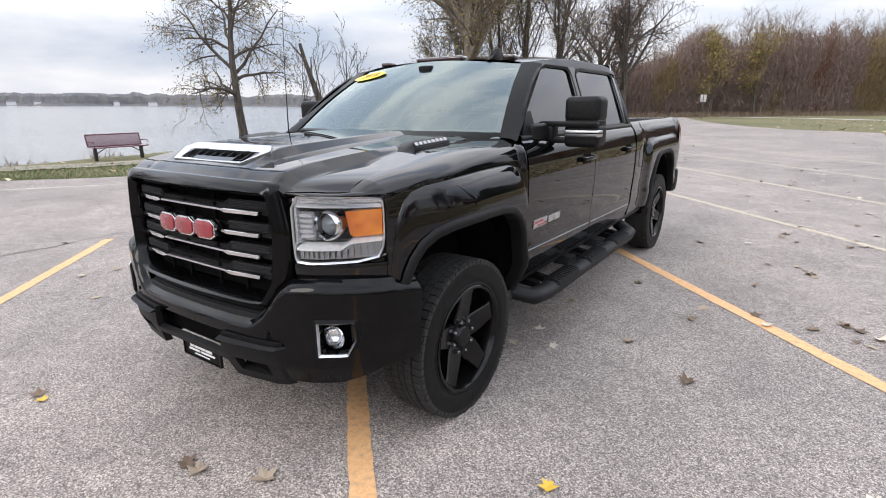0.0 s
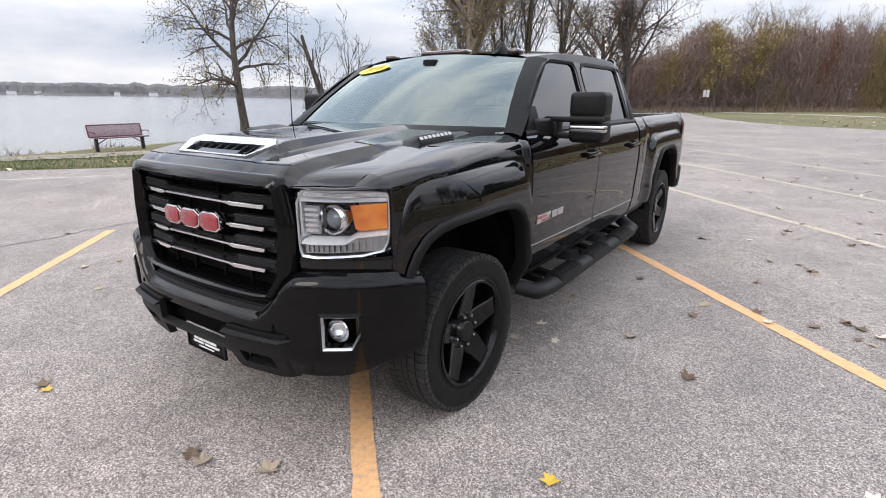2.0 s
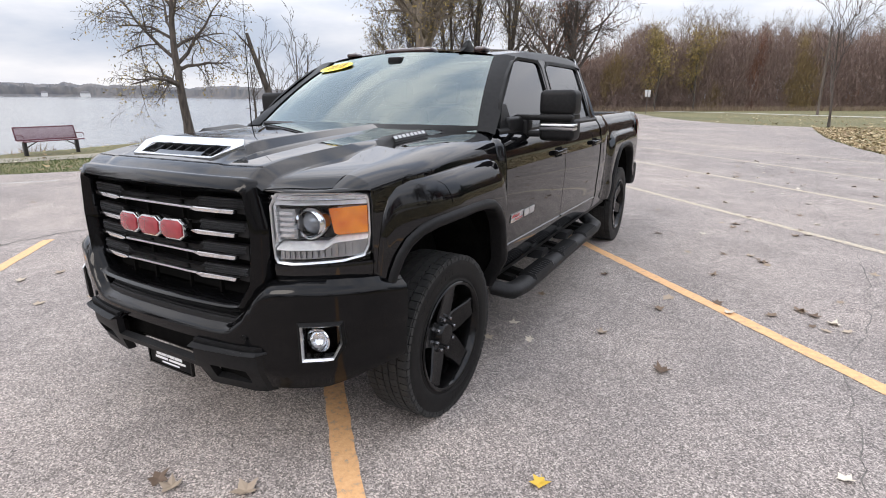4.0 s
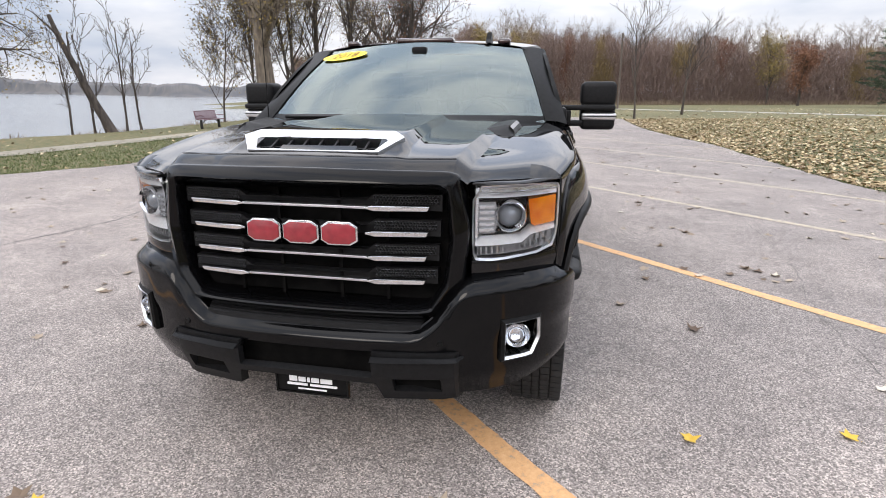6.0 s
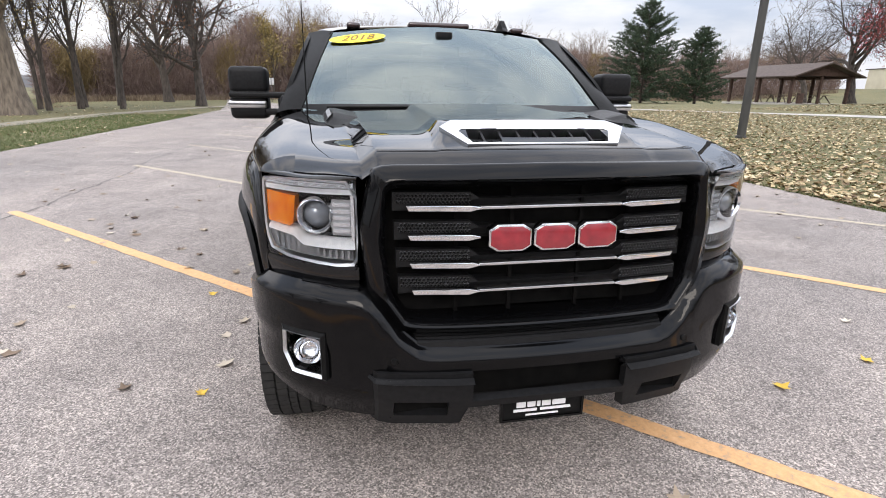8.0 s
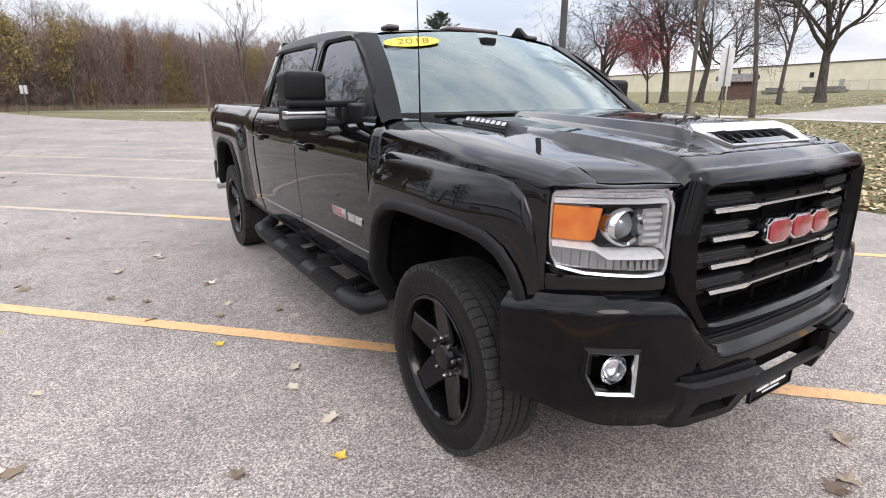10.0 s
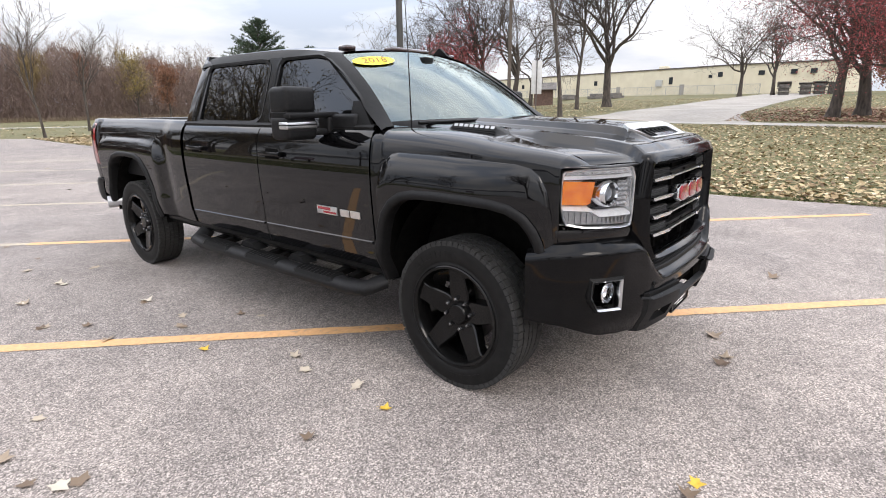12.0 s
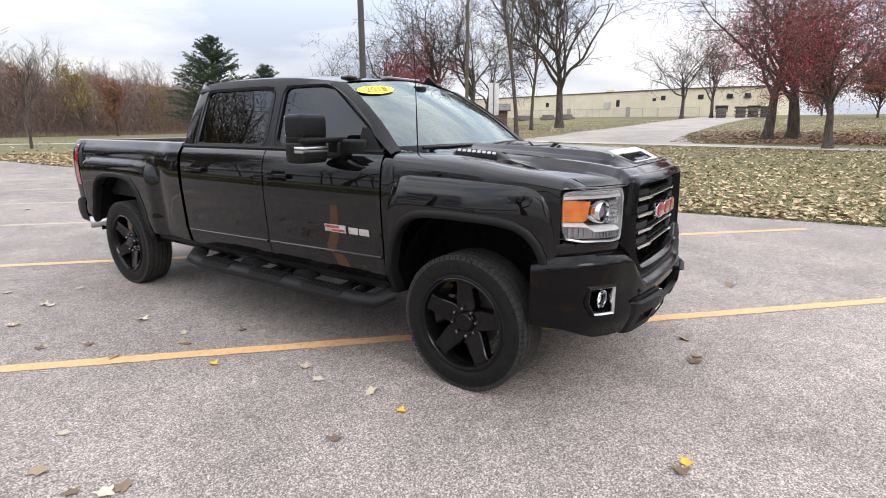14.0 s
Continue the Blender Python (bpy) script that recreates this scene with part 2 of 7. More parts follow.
def anchor(name, m=None):
    ob = new(name)
    ob.empty_display_size = 0.2
    if m is not None:
        ob.matrix_basis = m
    return ob


def add_box(bm, x0, x1, y0, y1, z0, z1, bevel=0.0, segs=2, m=None):
    made = bmesh.ops.create_cube(bm, size=1.0)["verts"]
    for v in made:
        v.co = Vector(((x0 + x1) / 2 + v.co.x * (x1 - x0), (y0 + y1) / 2 + v.co.y * (y1 - y0), (z0 + z1) / 2 + v.co.z * (z1 - z0)))
    if bevel:
        edges = list({e for v in made for e in v.link_edges})
        res = bmesh.ops.bevel(bm, geom=edges, offset=bevel, segments=segs, affect="EDGES", profile=0.5)
        made = list({v for f in res["faces"] for v in f.verts} | {v for v in made if v.is_valid})
    if m is not None:
        bmesh.ops.transform(bm, matrix=m, verts=made)
    return made


def box(*a, **k):
    bm = bmesh.new()
    add_box(bm, *a, **k)
    return bm


def add_tube(bm, pts, radii, sides=10, caps=True):
    pts = [Vector(p) for p in pts]
    radii = radii if isinstance(radii, (list, tuple)) else [radii] * len(pts)
    rings, ref = [], None
    for i, p in enumerate(pts):
        d = (pts[min(i + 1, len(pts) - 1)] - pts[max(i - 1, 0)]).normalized()
        if ref is None:
            ref = Vector((0, 0, 1)) if abs(d.z) < 0.9 else Vector((1, 0, 0))
        a = d.cross(ref).normalized()
        b = d.cross(a).normalized()
        rings.append([bm.verts.new(p + radii[i] * (math.cos(2 * math.pi * k / sides) * a + math.sin(2 * math.pi * k / sides) * b)) for k in range(sides)])
    for r0, r1 in zip(rings, rings[1:]):
        for k in range(sides):
            bm.faces.new((r0[k], r0[(k + 1) % sides], r1[(k + 1) % sides], r1[k]))
    if caps:
        bm.faces.new(rings[0])
        bm.faces.new(rings[-1][::-1])
    return bm


def tube(pts, radii, sides=10, caps=True):
    return add_tube(bmesh.new(), pts, radii, sides, caps)


def add_grid(bm, rows, skip=None):
    """Rows of points, all of one length, as a skin; skip(i, j) leaves a cell out."""
    vs = [[bm.verts.new(p) for p in r] for r in rows]
    for i in range(len(vs) - 1):
        for j in range(len(vs[0]) - 1):
            if skip is None or not skip(i, j):
                q = [vs[i][j], vs[i][j + 1], vs[i + 1][j + 1], vs[i + 1][j]]
                if len({tuple(round(c, 5) for c in v.co) for v in q}) >= 3:
                    bm.faces.new(q)
    return vs


def grid(rows, skip=None, thick=0.0):
    bm = bmesh.new()
    add_grid(bm, rows, skip)
    bmesh.ops.remove_doubles(bm, verts=bm.verts, dist=0.0002)
    bmesh.ops.recalc_face_normals(bm, faces=bm.faces)
    if thick:
        bmesh.ops.solidify(bm, geom=list(bm.faces), thickness=thick)
    return bm


def add_lathe(bm, profile, segs=48, axis="x", wobble=None):
    """Profile of (along, radius) turned round an axis."""
    rings = []
    for k in range(segs):
        a = 2 * math.pi * k / segs
        ring = []
        for i, (s, r) in enumerate(profile):
            r = r + (wobble(i, k) if wobble else 0)
            p = (s, r * math.cos(a), r * math.sin(a)) if axis == "x" else (r * math.cos(a), s, r * math.sin(a)) if axis == "y" else (r * math.cos(a), r * math.sin(a), s)
            ring.append(bm.verts.new(p))
        rings.append(ring)
    for k in range(segs):
        r0, r1 = rings[k], rings[(k + 1) % segs]
        for i in range(len(profile) - 1):
            bm.faces.new((r0[i], r0[i + 1], r1[i + 1], r1[i]))
    return bm


def lathe(profile, segs=48, axis="x", wobble=None):
    bm = add_lathe(bmesh.new(), profile, segs, axis, wobble)
    bmesh.ops.remove_doubles(bm, verts=bm.verts, dist=0.0002)
    return bm


def add_prism(bm, poly, to, depth0, depth1):
    """A flat outline poly of (a, b) made solid from depth0 to depth1; to(a, b, depth) gives the place."""
    lo = [bm.verts.new(to(a, b, depth0)) for a, b in poly]
    hi = [bm.verts.new(to(a, b, depth1)) for a, b in poly]
    bm.faces.new(lo[::-1])
    bm.faces.new(hi)
    n = len(poly)
    for i in range(n):
        bm.faces.new((lo[i], lo[(i + 1) % n], hi[(i + 1) % n], hi[i]))
    return bm


def prism(poly, to, depth0, depth1, bevel=0.0):
    bm = add_prism(bmesh.new(), poly, to, depth0, depth1)
    if bevel:
        bmesh.ops.bevel(bm, geom=list(bm.edges), offset=bevel, segments=2, affect="EDGES", profile=0.5)
    return bm


def ring(outer, inner, to, d_outer, d_inner, d_back):
    """A frame between two outlines of equal count: front face from outer to inner, with walls going back."""
    bm = bmesh.new()
    n = len(outer)
    loops = [[bm.verts.new(to(a, b, d)) for a, b in pl] for pl, d in ((outer, d_back), (outer, d_outer), (inner, d_inner), (inner, d_back))]
    for l0, l1 in zip(loops, loops[1:] + loops[:1]):
        for i in range(n):
            bm.faces.new((l0[i], l0[(i + 1) % n], l1[(i + 1) % n], l1[i]))
    return bm


def lerp(x, table):
    """Piecewise linear table [(x, value)]."""
    if x <= table[0][0]:
        return table[0][1]
    for (x0, v0), (x1, v1) in zip(table, table[1:]):
        if x <= x1:
            return v0 + (v1 - v0) * (x - x0) / (x1 - x0)
    return table[-1][1]


def smooth_lerp(x, table):
    """The same with a Catmull-Rom curve."""
    xs = [a for a, _ in table]
    if x <= xs[0] or x >= xs[-1]:
        return lerp(x, table)
    i = max(k for k in range(len(xs) - 1) if xs[k] <= x)
    (x0, v0), (x1, v1) = table[i], table[i + 1]

    def slope(k):
        if k == 0 or k == len(xs) - 1:
            j = min(max(k, 1), len(xs) - 1)
            return (table[j][1] - table[j - 1][1]) / (xs[j] - xs[j - 1])
        return (table[k + 1][1] - table[k - 1][1]) / (xs[k + 1] - xs[k - 1])
    h = x1 - x0
    t = (x - x0) / h
    return (2 * t**3 - 3 * t**2 + 1) * v0 + (t**3 - 2 * t**2 + t) * h * slope(i) + (3 * t**2 - 2 * t**3) * v1 + (t**3 - t**2) * h * slope(i + 1)


def step(x, a, b):
    t = min(max((x - a) / (b - a), 0.0), 1.0)
    return t * t * (3 - 2 * t)


def linspace(a, b, n):
    return [a + (b - a) * i / (n - 1) for i in range(n)]


# ---- the ground, from the lot down to the lake and up to the building ----
def shore_x(y):
    return lerp(y, [(-60, -19), (3, -17.6), (9, -18.6), (13, -19.4), (17, -18.2), (28, -19), (45, -21), (80, -46), (200, -120), (900, -560)])


def height(x, y):
    z = 0.0
    s = shore_x(y) - x
    if s > -1.2:
        z -= 1.9 * step(s, -1.2, 3.0)
    if x > 6.0:
        rise = lerp(x, [(6, 0.0), (7, 0.03), (27, 0.33), (30, 0.45), (36, 0.85), (45, 1.05), (115, 3.0), (170, 3.4), (400, 3.4)])
        z += rise * (1 - step(y, 20, 75) * (1 - step(x, 70, 108))) * (0.4 + 0.6 * step(y, -60, -20))
    return z


LOT_WEST = [(-40, -30), (-16, -30), (-3, -17), (1.9, -12.6), (3.94, -10.9), (7.5, -8.5), (11, -8.1), (26, -8.05), (36.5, -8.2), (45, -9.5), (60, -12), (80, -16)]
LOT_EAST = [(-40, 12), (-15, 8.5), (-2.4, 6.65), (0, 6.5), (6, 6.25), (9, 5.97), (15.5, 5.9), (19, 5.35), (24, 5.05), (30, 5.2), (33.8, 5.4), (34.6, 4.5), (35.2, 3.2), (36.8, 1.1), (41, -1.5), (46, -3.7), (50, -5.2), (62, -9), (80, -13)]


def in_lot(x, y):
    return -40 < y < 80 and lerp(y, LOT_WEST) < x < lerp(y, LOT_EAST)


def build_ground():
    xs = sorted(set([-3000, -1200, -500, -250, -150, -100, -70, -50, -40, -32, -28] + linspace(-26, 10, 73) + linspace(11, 60, 50) + [65, 70, 80, 90, 100, 110, 115, 120, 140, 170, 250, 500, 1200, 3000]))
    ys = sorted(set([-3000, -1000, -300, -120, -60, -40] + linspace(-30, 60, 91) + [63, 66, 70, 75, 80, 90, 100, 120, 160, 220, 300, 500, 900, 1500, 3000]))
    verts, faces = [], []
    for y in ys:
        for x in xs:
            z = height(x, y) + (0.012 * noise.noise((x * 0.4, y * 0.4, 0)) if abs(x) < 100 and abs(y) < 100 else 0)
            if in_lot(x, y):
                z = -0.06
            elif z > -0.2:
                z = z - 0.015
            verts.append((x, y, z))
    n = len(xs)
    for j in range(len(ys) - 1):
        for i in range(n - 1):
            faces.append((j * n + i, j * n + i + 1, (j + 1) * n + i + 1, (j + 1) * n + i))
    ob = put("ground", mesh("ground", verts, faces, M["grass"], 60))
    tagged(ob, "autumn lawn of green and straw-coloured grass around the car park", "lawn", kind="structure")


def ribbon(name, pts, width, mat, lift, label, category, kind="structure", ragged=0.0, flat=False):
    """A strip that follows the ground along pts."""
    rnd = random.Random(name)
    dense = []
    for (x0, y0), (x1, y1) in zip(pts, pts[1:]):
        k = max(2, int(math.hypot(x1 - x0, y1 - y0) / 1.0))
        dense += [(x0 + (x1 - x0) * i / k, y0 + (y1 - y0) * i / k) for i in range(k)]
    dense.append(pts[-1])
    verts, faces = [], []
    for i, (x, y) in enumerate(dense):
        a, b = dense[max(i - 1, 0)], dense[min(i + 1, len(dense) - 1)]
        d = Vector((b[0] - a[0], b[1] - a[1])).normalized()
        w = lerp(i / (len(dense) - 1), width) if isinstance(width, list) else width
        for s in (-0.5, -0.17, 0.17, 0.5):
            o = s * w + rnd.uniform(-ragged, ragged)
            px, py = x - d.y * o, y + d.x * o
            verts.append((px, py, (0 if flat else height(px, py)) + lift))
    for i in range(len(dense) - 1):
        for k in range(3):
            faces.append((4 * i + k + 1, 4 * i + k, 4 * i + 4 + k, 4 * i + 5 + k))
    return tagged(put(name, mesh(name, verts, faces, mat, 60)), label, category, kind=kind)


def build_lot():
    rnd = random.Random(4)
    rows = []
    for y in linspace(-40, 80, 401):
        r = 0.05
        w, e = lerp(y, LOT_WEST) + rnd.uniform(-r, r), lerp(y, LOT_EAST) + rnd.uniform(-r, r)
        rows.append([(w, y, -0.12), (w, y, 0)] + [(w + (e - w) * k / 6, y, 0) for k in range(1, 6)] + [(e, y, 0), (e, y, -0.12)])
    bm = bmesh.new()
    add_grid(bm, rows)
    ob = part("parking_lot", bm, M["asphalt"], None, smooth=None)
    tagged(ob, "weathered pale grey chip-seal asphalt of an empty car park", "asphalt", kind="structure")


def build_line(k, x0, x1, width, label):
    """A painted line along x + y = k, between x0 and x1, with worn edges."""
    rnd = random.Random(str(k))
    n = max(2, int((x1 - x0) / 0.06))
    verts, faces = [], []
    for i in range(n + 1):
        x = x0 + (x1 - x0) * i / n
        for s in (-1, 1):
            o = s * (width / 2 + rnd.uniform(-0.006, 0.004)) / math.sqrt(2)
            verts.append((x + o, k - x + o, 0.004))
    for i in range(n):
        faces.append((2 * i, 2 * i + 1, 2 * i + 3, 2 * i + 2))
    ob = put("parking_line", mesh("parking_line", verts, faces, M["line"] if k < 4.29 or k == 4.29 else M["faded"]))
    tagged(ob, label, "painted line", group="parking lines", kind="structure")


def build_crack(pts, width, seed):
    rnd = random.Random(seed)
    dense = []
    for (x0, y0), (x1, y1) in zip(pts, pts[1:]):
        k = max(2, int(math.hypot(x1 - x0, y1 - y0) / 0.09))
        dense += [(x0 + (x1 - x0) * i / k, y0 + (y1 - y0) * i / k) for i in range(k)]
    verts, faces, ox, oy = [], [], 0, 0
    for i, (x, y) in enumerate(dense):
        ox, oy = 0.86 * ox + rnd.gauss(0, 0.022), 0.86 * oy + rnd.gauss(0, 0.022)
        a, b = dense[max(i - 1, 0)], dense[min(i + 1, len(dense) - 1)]
        d = Vector((b[0] - a[0], b[1] - a[1])).normalized()
        w = width * rnd.uniform(0.35, 1.2)
        for s in (-0.5, 0.5):
            verts.append((x + ox - d.y * w * s, y + oy + d.x * w * s, 0.0035))
    for i in range(len(dense) - 1):
        faces.append((2 * i, 2 * i + 1, 2 * i + 3, 2 * i + 2))
    ob = put("pavement_crack", mesh("pavement_crack", verts, faces, M["crack"]))
    tagged(ob, "long ragged dirt-filled crack in the pale asphalt", "crack", group="pavement cracks", kind="structure")


build_ground()
build_lot()
for k, x0, x1 in ((-3.85, -4.62, 3.2), (0.21, -4.52, 5.3), (4.29, -1.5, 5.9), (8.2, -4.5, 6.0), (11.85, -4.45, 6.0), (15.6, -4.4, 6.0), (19.5, -4.4, 6.0)):
    build_line(k, x0, x1, 0.11, "worn yellow parking line painted on grey asphalt" if k < 8 else "faded pale parking line on grey asphalt")
build_line(4.291, -4.5, -1.5, 0.11, "faded pale parking line on grey asphalt")
build_crack([(-4.95, -6), (-4.85, -0.2), (-4.75, 1.1), (-4.5, 2.7), (-4.4, 4.5), (-4.25, 6.6), (-4.4, 9), (-4.2, 13.2), (-4.3, 20), (-4.2, 30)], 0.032, 1)
build_crack([(3.1, -6), (3.0, -2), (2.75, 0.2), (2.8, 1.5), (3.3, 3.5), (3.2, 7), (3.6, 12), (3.4, 22)], 0.007, 2)
build_crack([(-8.3, 16), (-6.2, 14.5), (-4.2, 13.2), (-1.5, 14.2), (2, 13.0), (6.3, 14)], 0.018, 3)
build_crack([(-4.4, 9), (-2.8, 10.5), (-1.5, 12.5), (0.2, 16.5)], 0.028, 4)
ribbon("white_edge_line", [(-16, -3.6), (-11.2, 1.0), (-9.6, 3.2)], 0.1, M["path"], 0.004, "faded white edge line on the asphalt drive", "painted line", flat=True)
ribbon("lake_path", [(-22, -8), (-16.6, 1.0), (-14.6, 4.6), (-13.2, 9), (-13.0, 14), (-13.0, 20), (-12.6, 30), (-10.5, 40), (-9.0, 44.5)], 1.3, M["trail"], 0.004, "narrow pale concrete footpath across the lawn beside the lake", "footpath")
ribbon("lawn_path", [(25.5, -30), (26.4, -10), (27.2, -3), (28.6, 5), (29.5, 14), (28, 24), (23, 36), (15, 50), (2, 66), (-8, 72)], 1.6, M["path"], 0.008, "pale concrete footpath crossing the leafy lawn", "footpath")
ribbon("driveway", [(29.2, 9.6), (34, 9.3), (46, 9.7), (63, 10.2), (80, 10.4), (95, 10.0), (104, 9.6)], [(0, 12.0), (0.05, 8.4), (0.3, 7.9), (1, 9.5)], M["drive"], 0.018, "pale concrete driveway rising up the lawn to the building", "driveway")

# ---- the lake and its far shore ----
def lake_z(x, y):
    """The lot tilts slightly, so the level lake climbs towards the south-west."""
    return -0.95 + 0.0125 * max(0.0, -0.906 * (x + 25) - 0.42 * (y - 5))


bm = bmesh.new()
add_grid(bm, [[(x, y, lake_z(x, y)) for x in (-2600, -800, -300, -120, -60, -30, -15)] for y in (-2000, -600, -200, -60, 0, 30, 70, 120, 260, 700, 2200)])
tagged(part("water", bm, M["water"], None), "wide grey lake with small ripples under an overcast sky", "lake", kind="structure")


def build_far_shore():
    rnd = random.Random(8)
    verts, faces = [], []
    n = 900
    for i in range(n + 1):
        a = radians(-100 + 78 * i / n)
        d = lerp(math.degrees(a), [(-100, 900), (-62, 880), (-50, 760), (-38, 460), (-22, 360)]) * (1 + 0.05 * math.sin(i * 0.05))
        top = (12.5 + 5 * noise.noise((i * 0.02, 0, 0)) + 2.0 * noise.noise((i * 0.09, 3, 0)) + rnd.uniform(-0.5, 0.5)) * d / 700
        x, y = d * math.sin(a), d * math.cos(a)
        base = lake_z(x, y) + 1.0
        u = Vector((math.sin(a), math.cos(a), 0))
        for back, z in ((-14, -1.5), (0, 2.2), (4, top * 0.7), (22, top), (60, top * 0.9)):
            verts.append((x + u.x * back, y + u.y * back, base + z))
    for i in range(n):
        for k in range(4):
            faces.append((5 * i + k, 5 * i + k + 1, 5 * i + 6 + k, 5 * i + 5 + k))
    # blue-grey tones: the haze over the lake is painted into the trees
    mat = mottled("hazed_far_trees", [(0.3, (0.085, 0.09, 0.10)), (0.7, (0.15, 0.14, 0.135))], 0.08, 1.0, 0.0)
    tagged(put("far_shore_backdrop", mesh("far_shore", verts, faces, mat, 50)), "low wooded far shore of the lake, coloured grey for haze", "far shore", kind="structure")
    wall = shader("far_house_wall", (0.6, 0.6, 0.6), 0.8)
    roof = shader("far_house_roof", (0.25, 0.24, 0.25), 0.9)
    for az, d, w in ((-71.2, 850, 9), (-69.0, 870, 8), (-65.5, 860, 7), (-62.6, 840, 11), (-58.9, 850, 7), (-57, 850, 9), (-73, 860, 10)):
        p = Vector((d * math.sin(radians(az)), d * math.cos(radians(az)), 0.5 + lake_z(d * math.sin(radians(az)), d * math.cos(radians(az)))))
        house = anchor("lakeside_house", Matrix.Translation(p) @ pose(0, 0, 0, 0, 0, -az))
        part("wall", box(-w / 2, w / 2, -3, 3, 0, 4.2), wall, house, smooth=None)
        part("roof", prism([(-w / 2 - 0.5, 4.2), (w / 2 + 0.5, 4.2), (w / 2 - 1.5, 6.6), (-w / 2 + 1.5, 6.6)], lambda a, b, c: (a, c, b), -3.4, 3.4), roof, house, smooth=None)
        tagged(house, "small pale house on the far lake shore", "house", group="far lakeside houses")


build_far_shore()


# ---- trees ----
def limb_mesh(name, segs, mat, extra=None, extra_mat=None):
    """Tapered limbs, from segments (p0, p1, r0, r1, sides), with leaf faces extra=(verts, faces)."""
    verts, faces, fm = [], [], []
    for p0, p1, r0, r1, sides in segs:
        d = (p1 - p0)
        if d.length < 1e-5:
            continue
        d.normalize()
        ref = Vector((0, 0, 1)) if abs(d.z) < 0.9 else Vector((1, 0, 0))
        a = d.cross(ref).normalized()
        b = d.cross(a)
        base = len(verts)
        for p, r in ((p0, r0), (p1, r1)):
            for k in range(sides):
                t = 2 * math.pi * k / sides
                verts.append(p + r * (math.cos(t) * a + math.sin(t) * b))
        for k in range(sides):
            faces.append((base + k, base + (k + 1) % sides, base + sides + (k + 1) % sides, base + sides + k))
    fm = [0] * len(faces)
    mats = [mat]
    if extra:
        base = len(verts)
        verts += extra[0]
        faces += [tuple(base + i for i in f) for f in extra[1]]
        fm += [1] * len(extra[1])
        mats.append(extra_mat)
    return mesh(name, verts, faces, mats, 70, fm)


def grow(rnd, h, r, spread=0.8, levels=4, first=0.25, kids=(7, 5, 4, 3), up=0.25, bend=0.12, lean=(0, 0), droop=0.0, share=0.62, rmin=0.012, share0=None):
    """Limbs of a bare broadleaf tree. Returns the segments and the tips of the twigs."""
    segs, tips = [], []

    def branch(p, d, length, rad, level):
        n = 7 if level == 0 else 5 if level == 1 else 4 if level == 2 else 3
        sides = (10, 6, 4, 3, 3)[min(level, 4)]
        pts, rads = [p], [rad]
        for i in range(n):
            w = bend * (0.35 if level == 0 else 1.0 + 0.25 * level)
            d = (d + Vector((rnd.gauss(0, w), rnd.gauss(0, w), rnd.gauss(0, w) + (up * 0.35 if level else 0.05) - droop * level * 0.1))).normalized()
            p = p + d * (length / n)
            pts.append(p)
            rads.append(max(rad * (1 - (i + 1) / n * (0.62 if level == 0 else 0.75)), rmin * 0.6))
        for i in range(n):
            segs.append((pts[i], pts[i + 1], rads[i] * (1.35 if level == 0 and i == 0 else 1), rads[i + 1], sides))
        if level >= levels:
            tips.append((pts[-1], d))
            return
        k = kids[min(level, len(kids) - 1)]
        for j in range(k):
            f = first + (1 - first) * (j + rnd.random()) / k if level == 0 else 0.2 + 0.8 * (j + rnd.random()) / k
            f = min(f, 0.999)
            i = int(f * n)
            q = pts[i].lerp(pts[i + 1], f * n - i)
            axis = (pts[i + 1] - pts[i]).normalized()
            side = axis.cross(Vector((rnd.gauss(0, 1), rnd.gauss(0, 1), rnd.gauss(0, 1)))).normalized()
            w = spread * rnd.uniform(0.7, 1.25)
            nd = (axis * math.cos(w) + side * math.sin(w) + Vector((0, 0, up if level < 2 else 0))).normalized()
            ln = length * (share0 if level == 0 and share0 else share) * rnd.uniform(0.7, 1.15) * (1.0 - 0.35 * f if level == 0 and not share0 else 1.0)
            branch(q, nd, ln, max((rads[i] + (rads[i + 1] - rads[i]) * (f * n - i)) * (0.62 if share0 and level == 0 else 0.55), rmin), level + 1)

    branch(Vector((0, 0, -0.15)), Vector((lean[0], lean[1], 1)).normalized(), h, r, 0)
    return segs, tips


def leaf_faces(rnd, tips, per, size, scatter):
    verts, faces = [], []
    for p, d in tips:
        for _ in range(int(per + rnd.random())):
            c = p + Vector((rnd.gauss(0, scatter), rnd.gauss(0, scatter), rnd.gauss(0, scatter)))
            a = Vector((rnd.gauss(0, 1), rnd.gauss(0, 1), rnd.gauss(0, 1))).normalized()
            b = a.cross(Vector((rnd.gauss(0, 1), rnd.gauss(0, 1), rnd.gauss(0, 1)))).normalized()
            s = size * rnd.uniform(0.6, 1.3)
            i = len(verts)
            verts.extend([c - a * s, c - b * s * 0.55 + a * s * 0.1, c + a * s, c + b * s * 0.55 + a * s * 0.1])
            faces.append((i, i + 1, i + 2, i + 3))
    return verts, faces


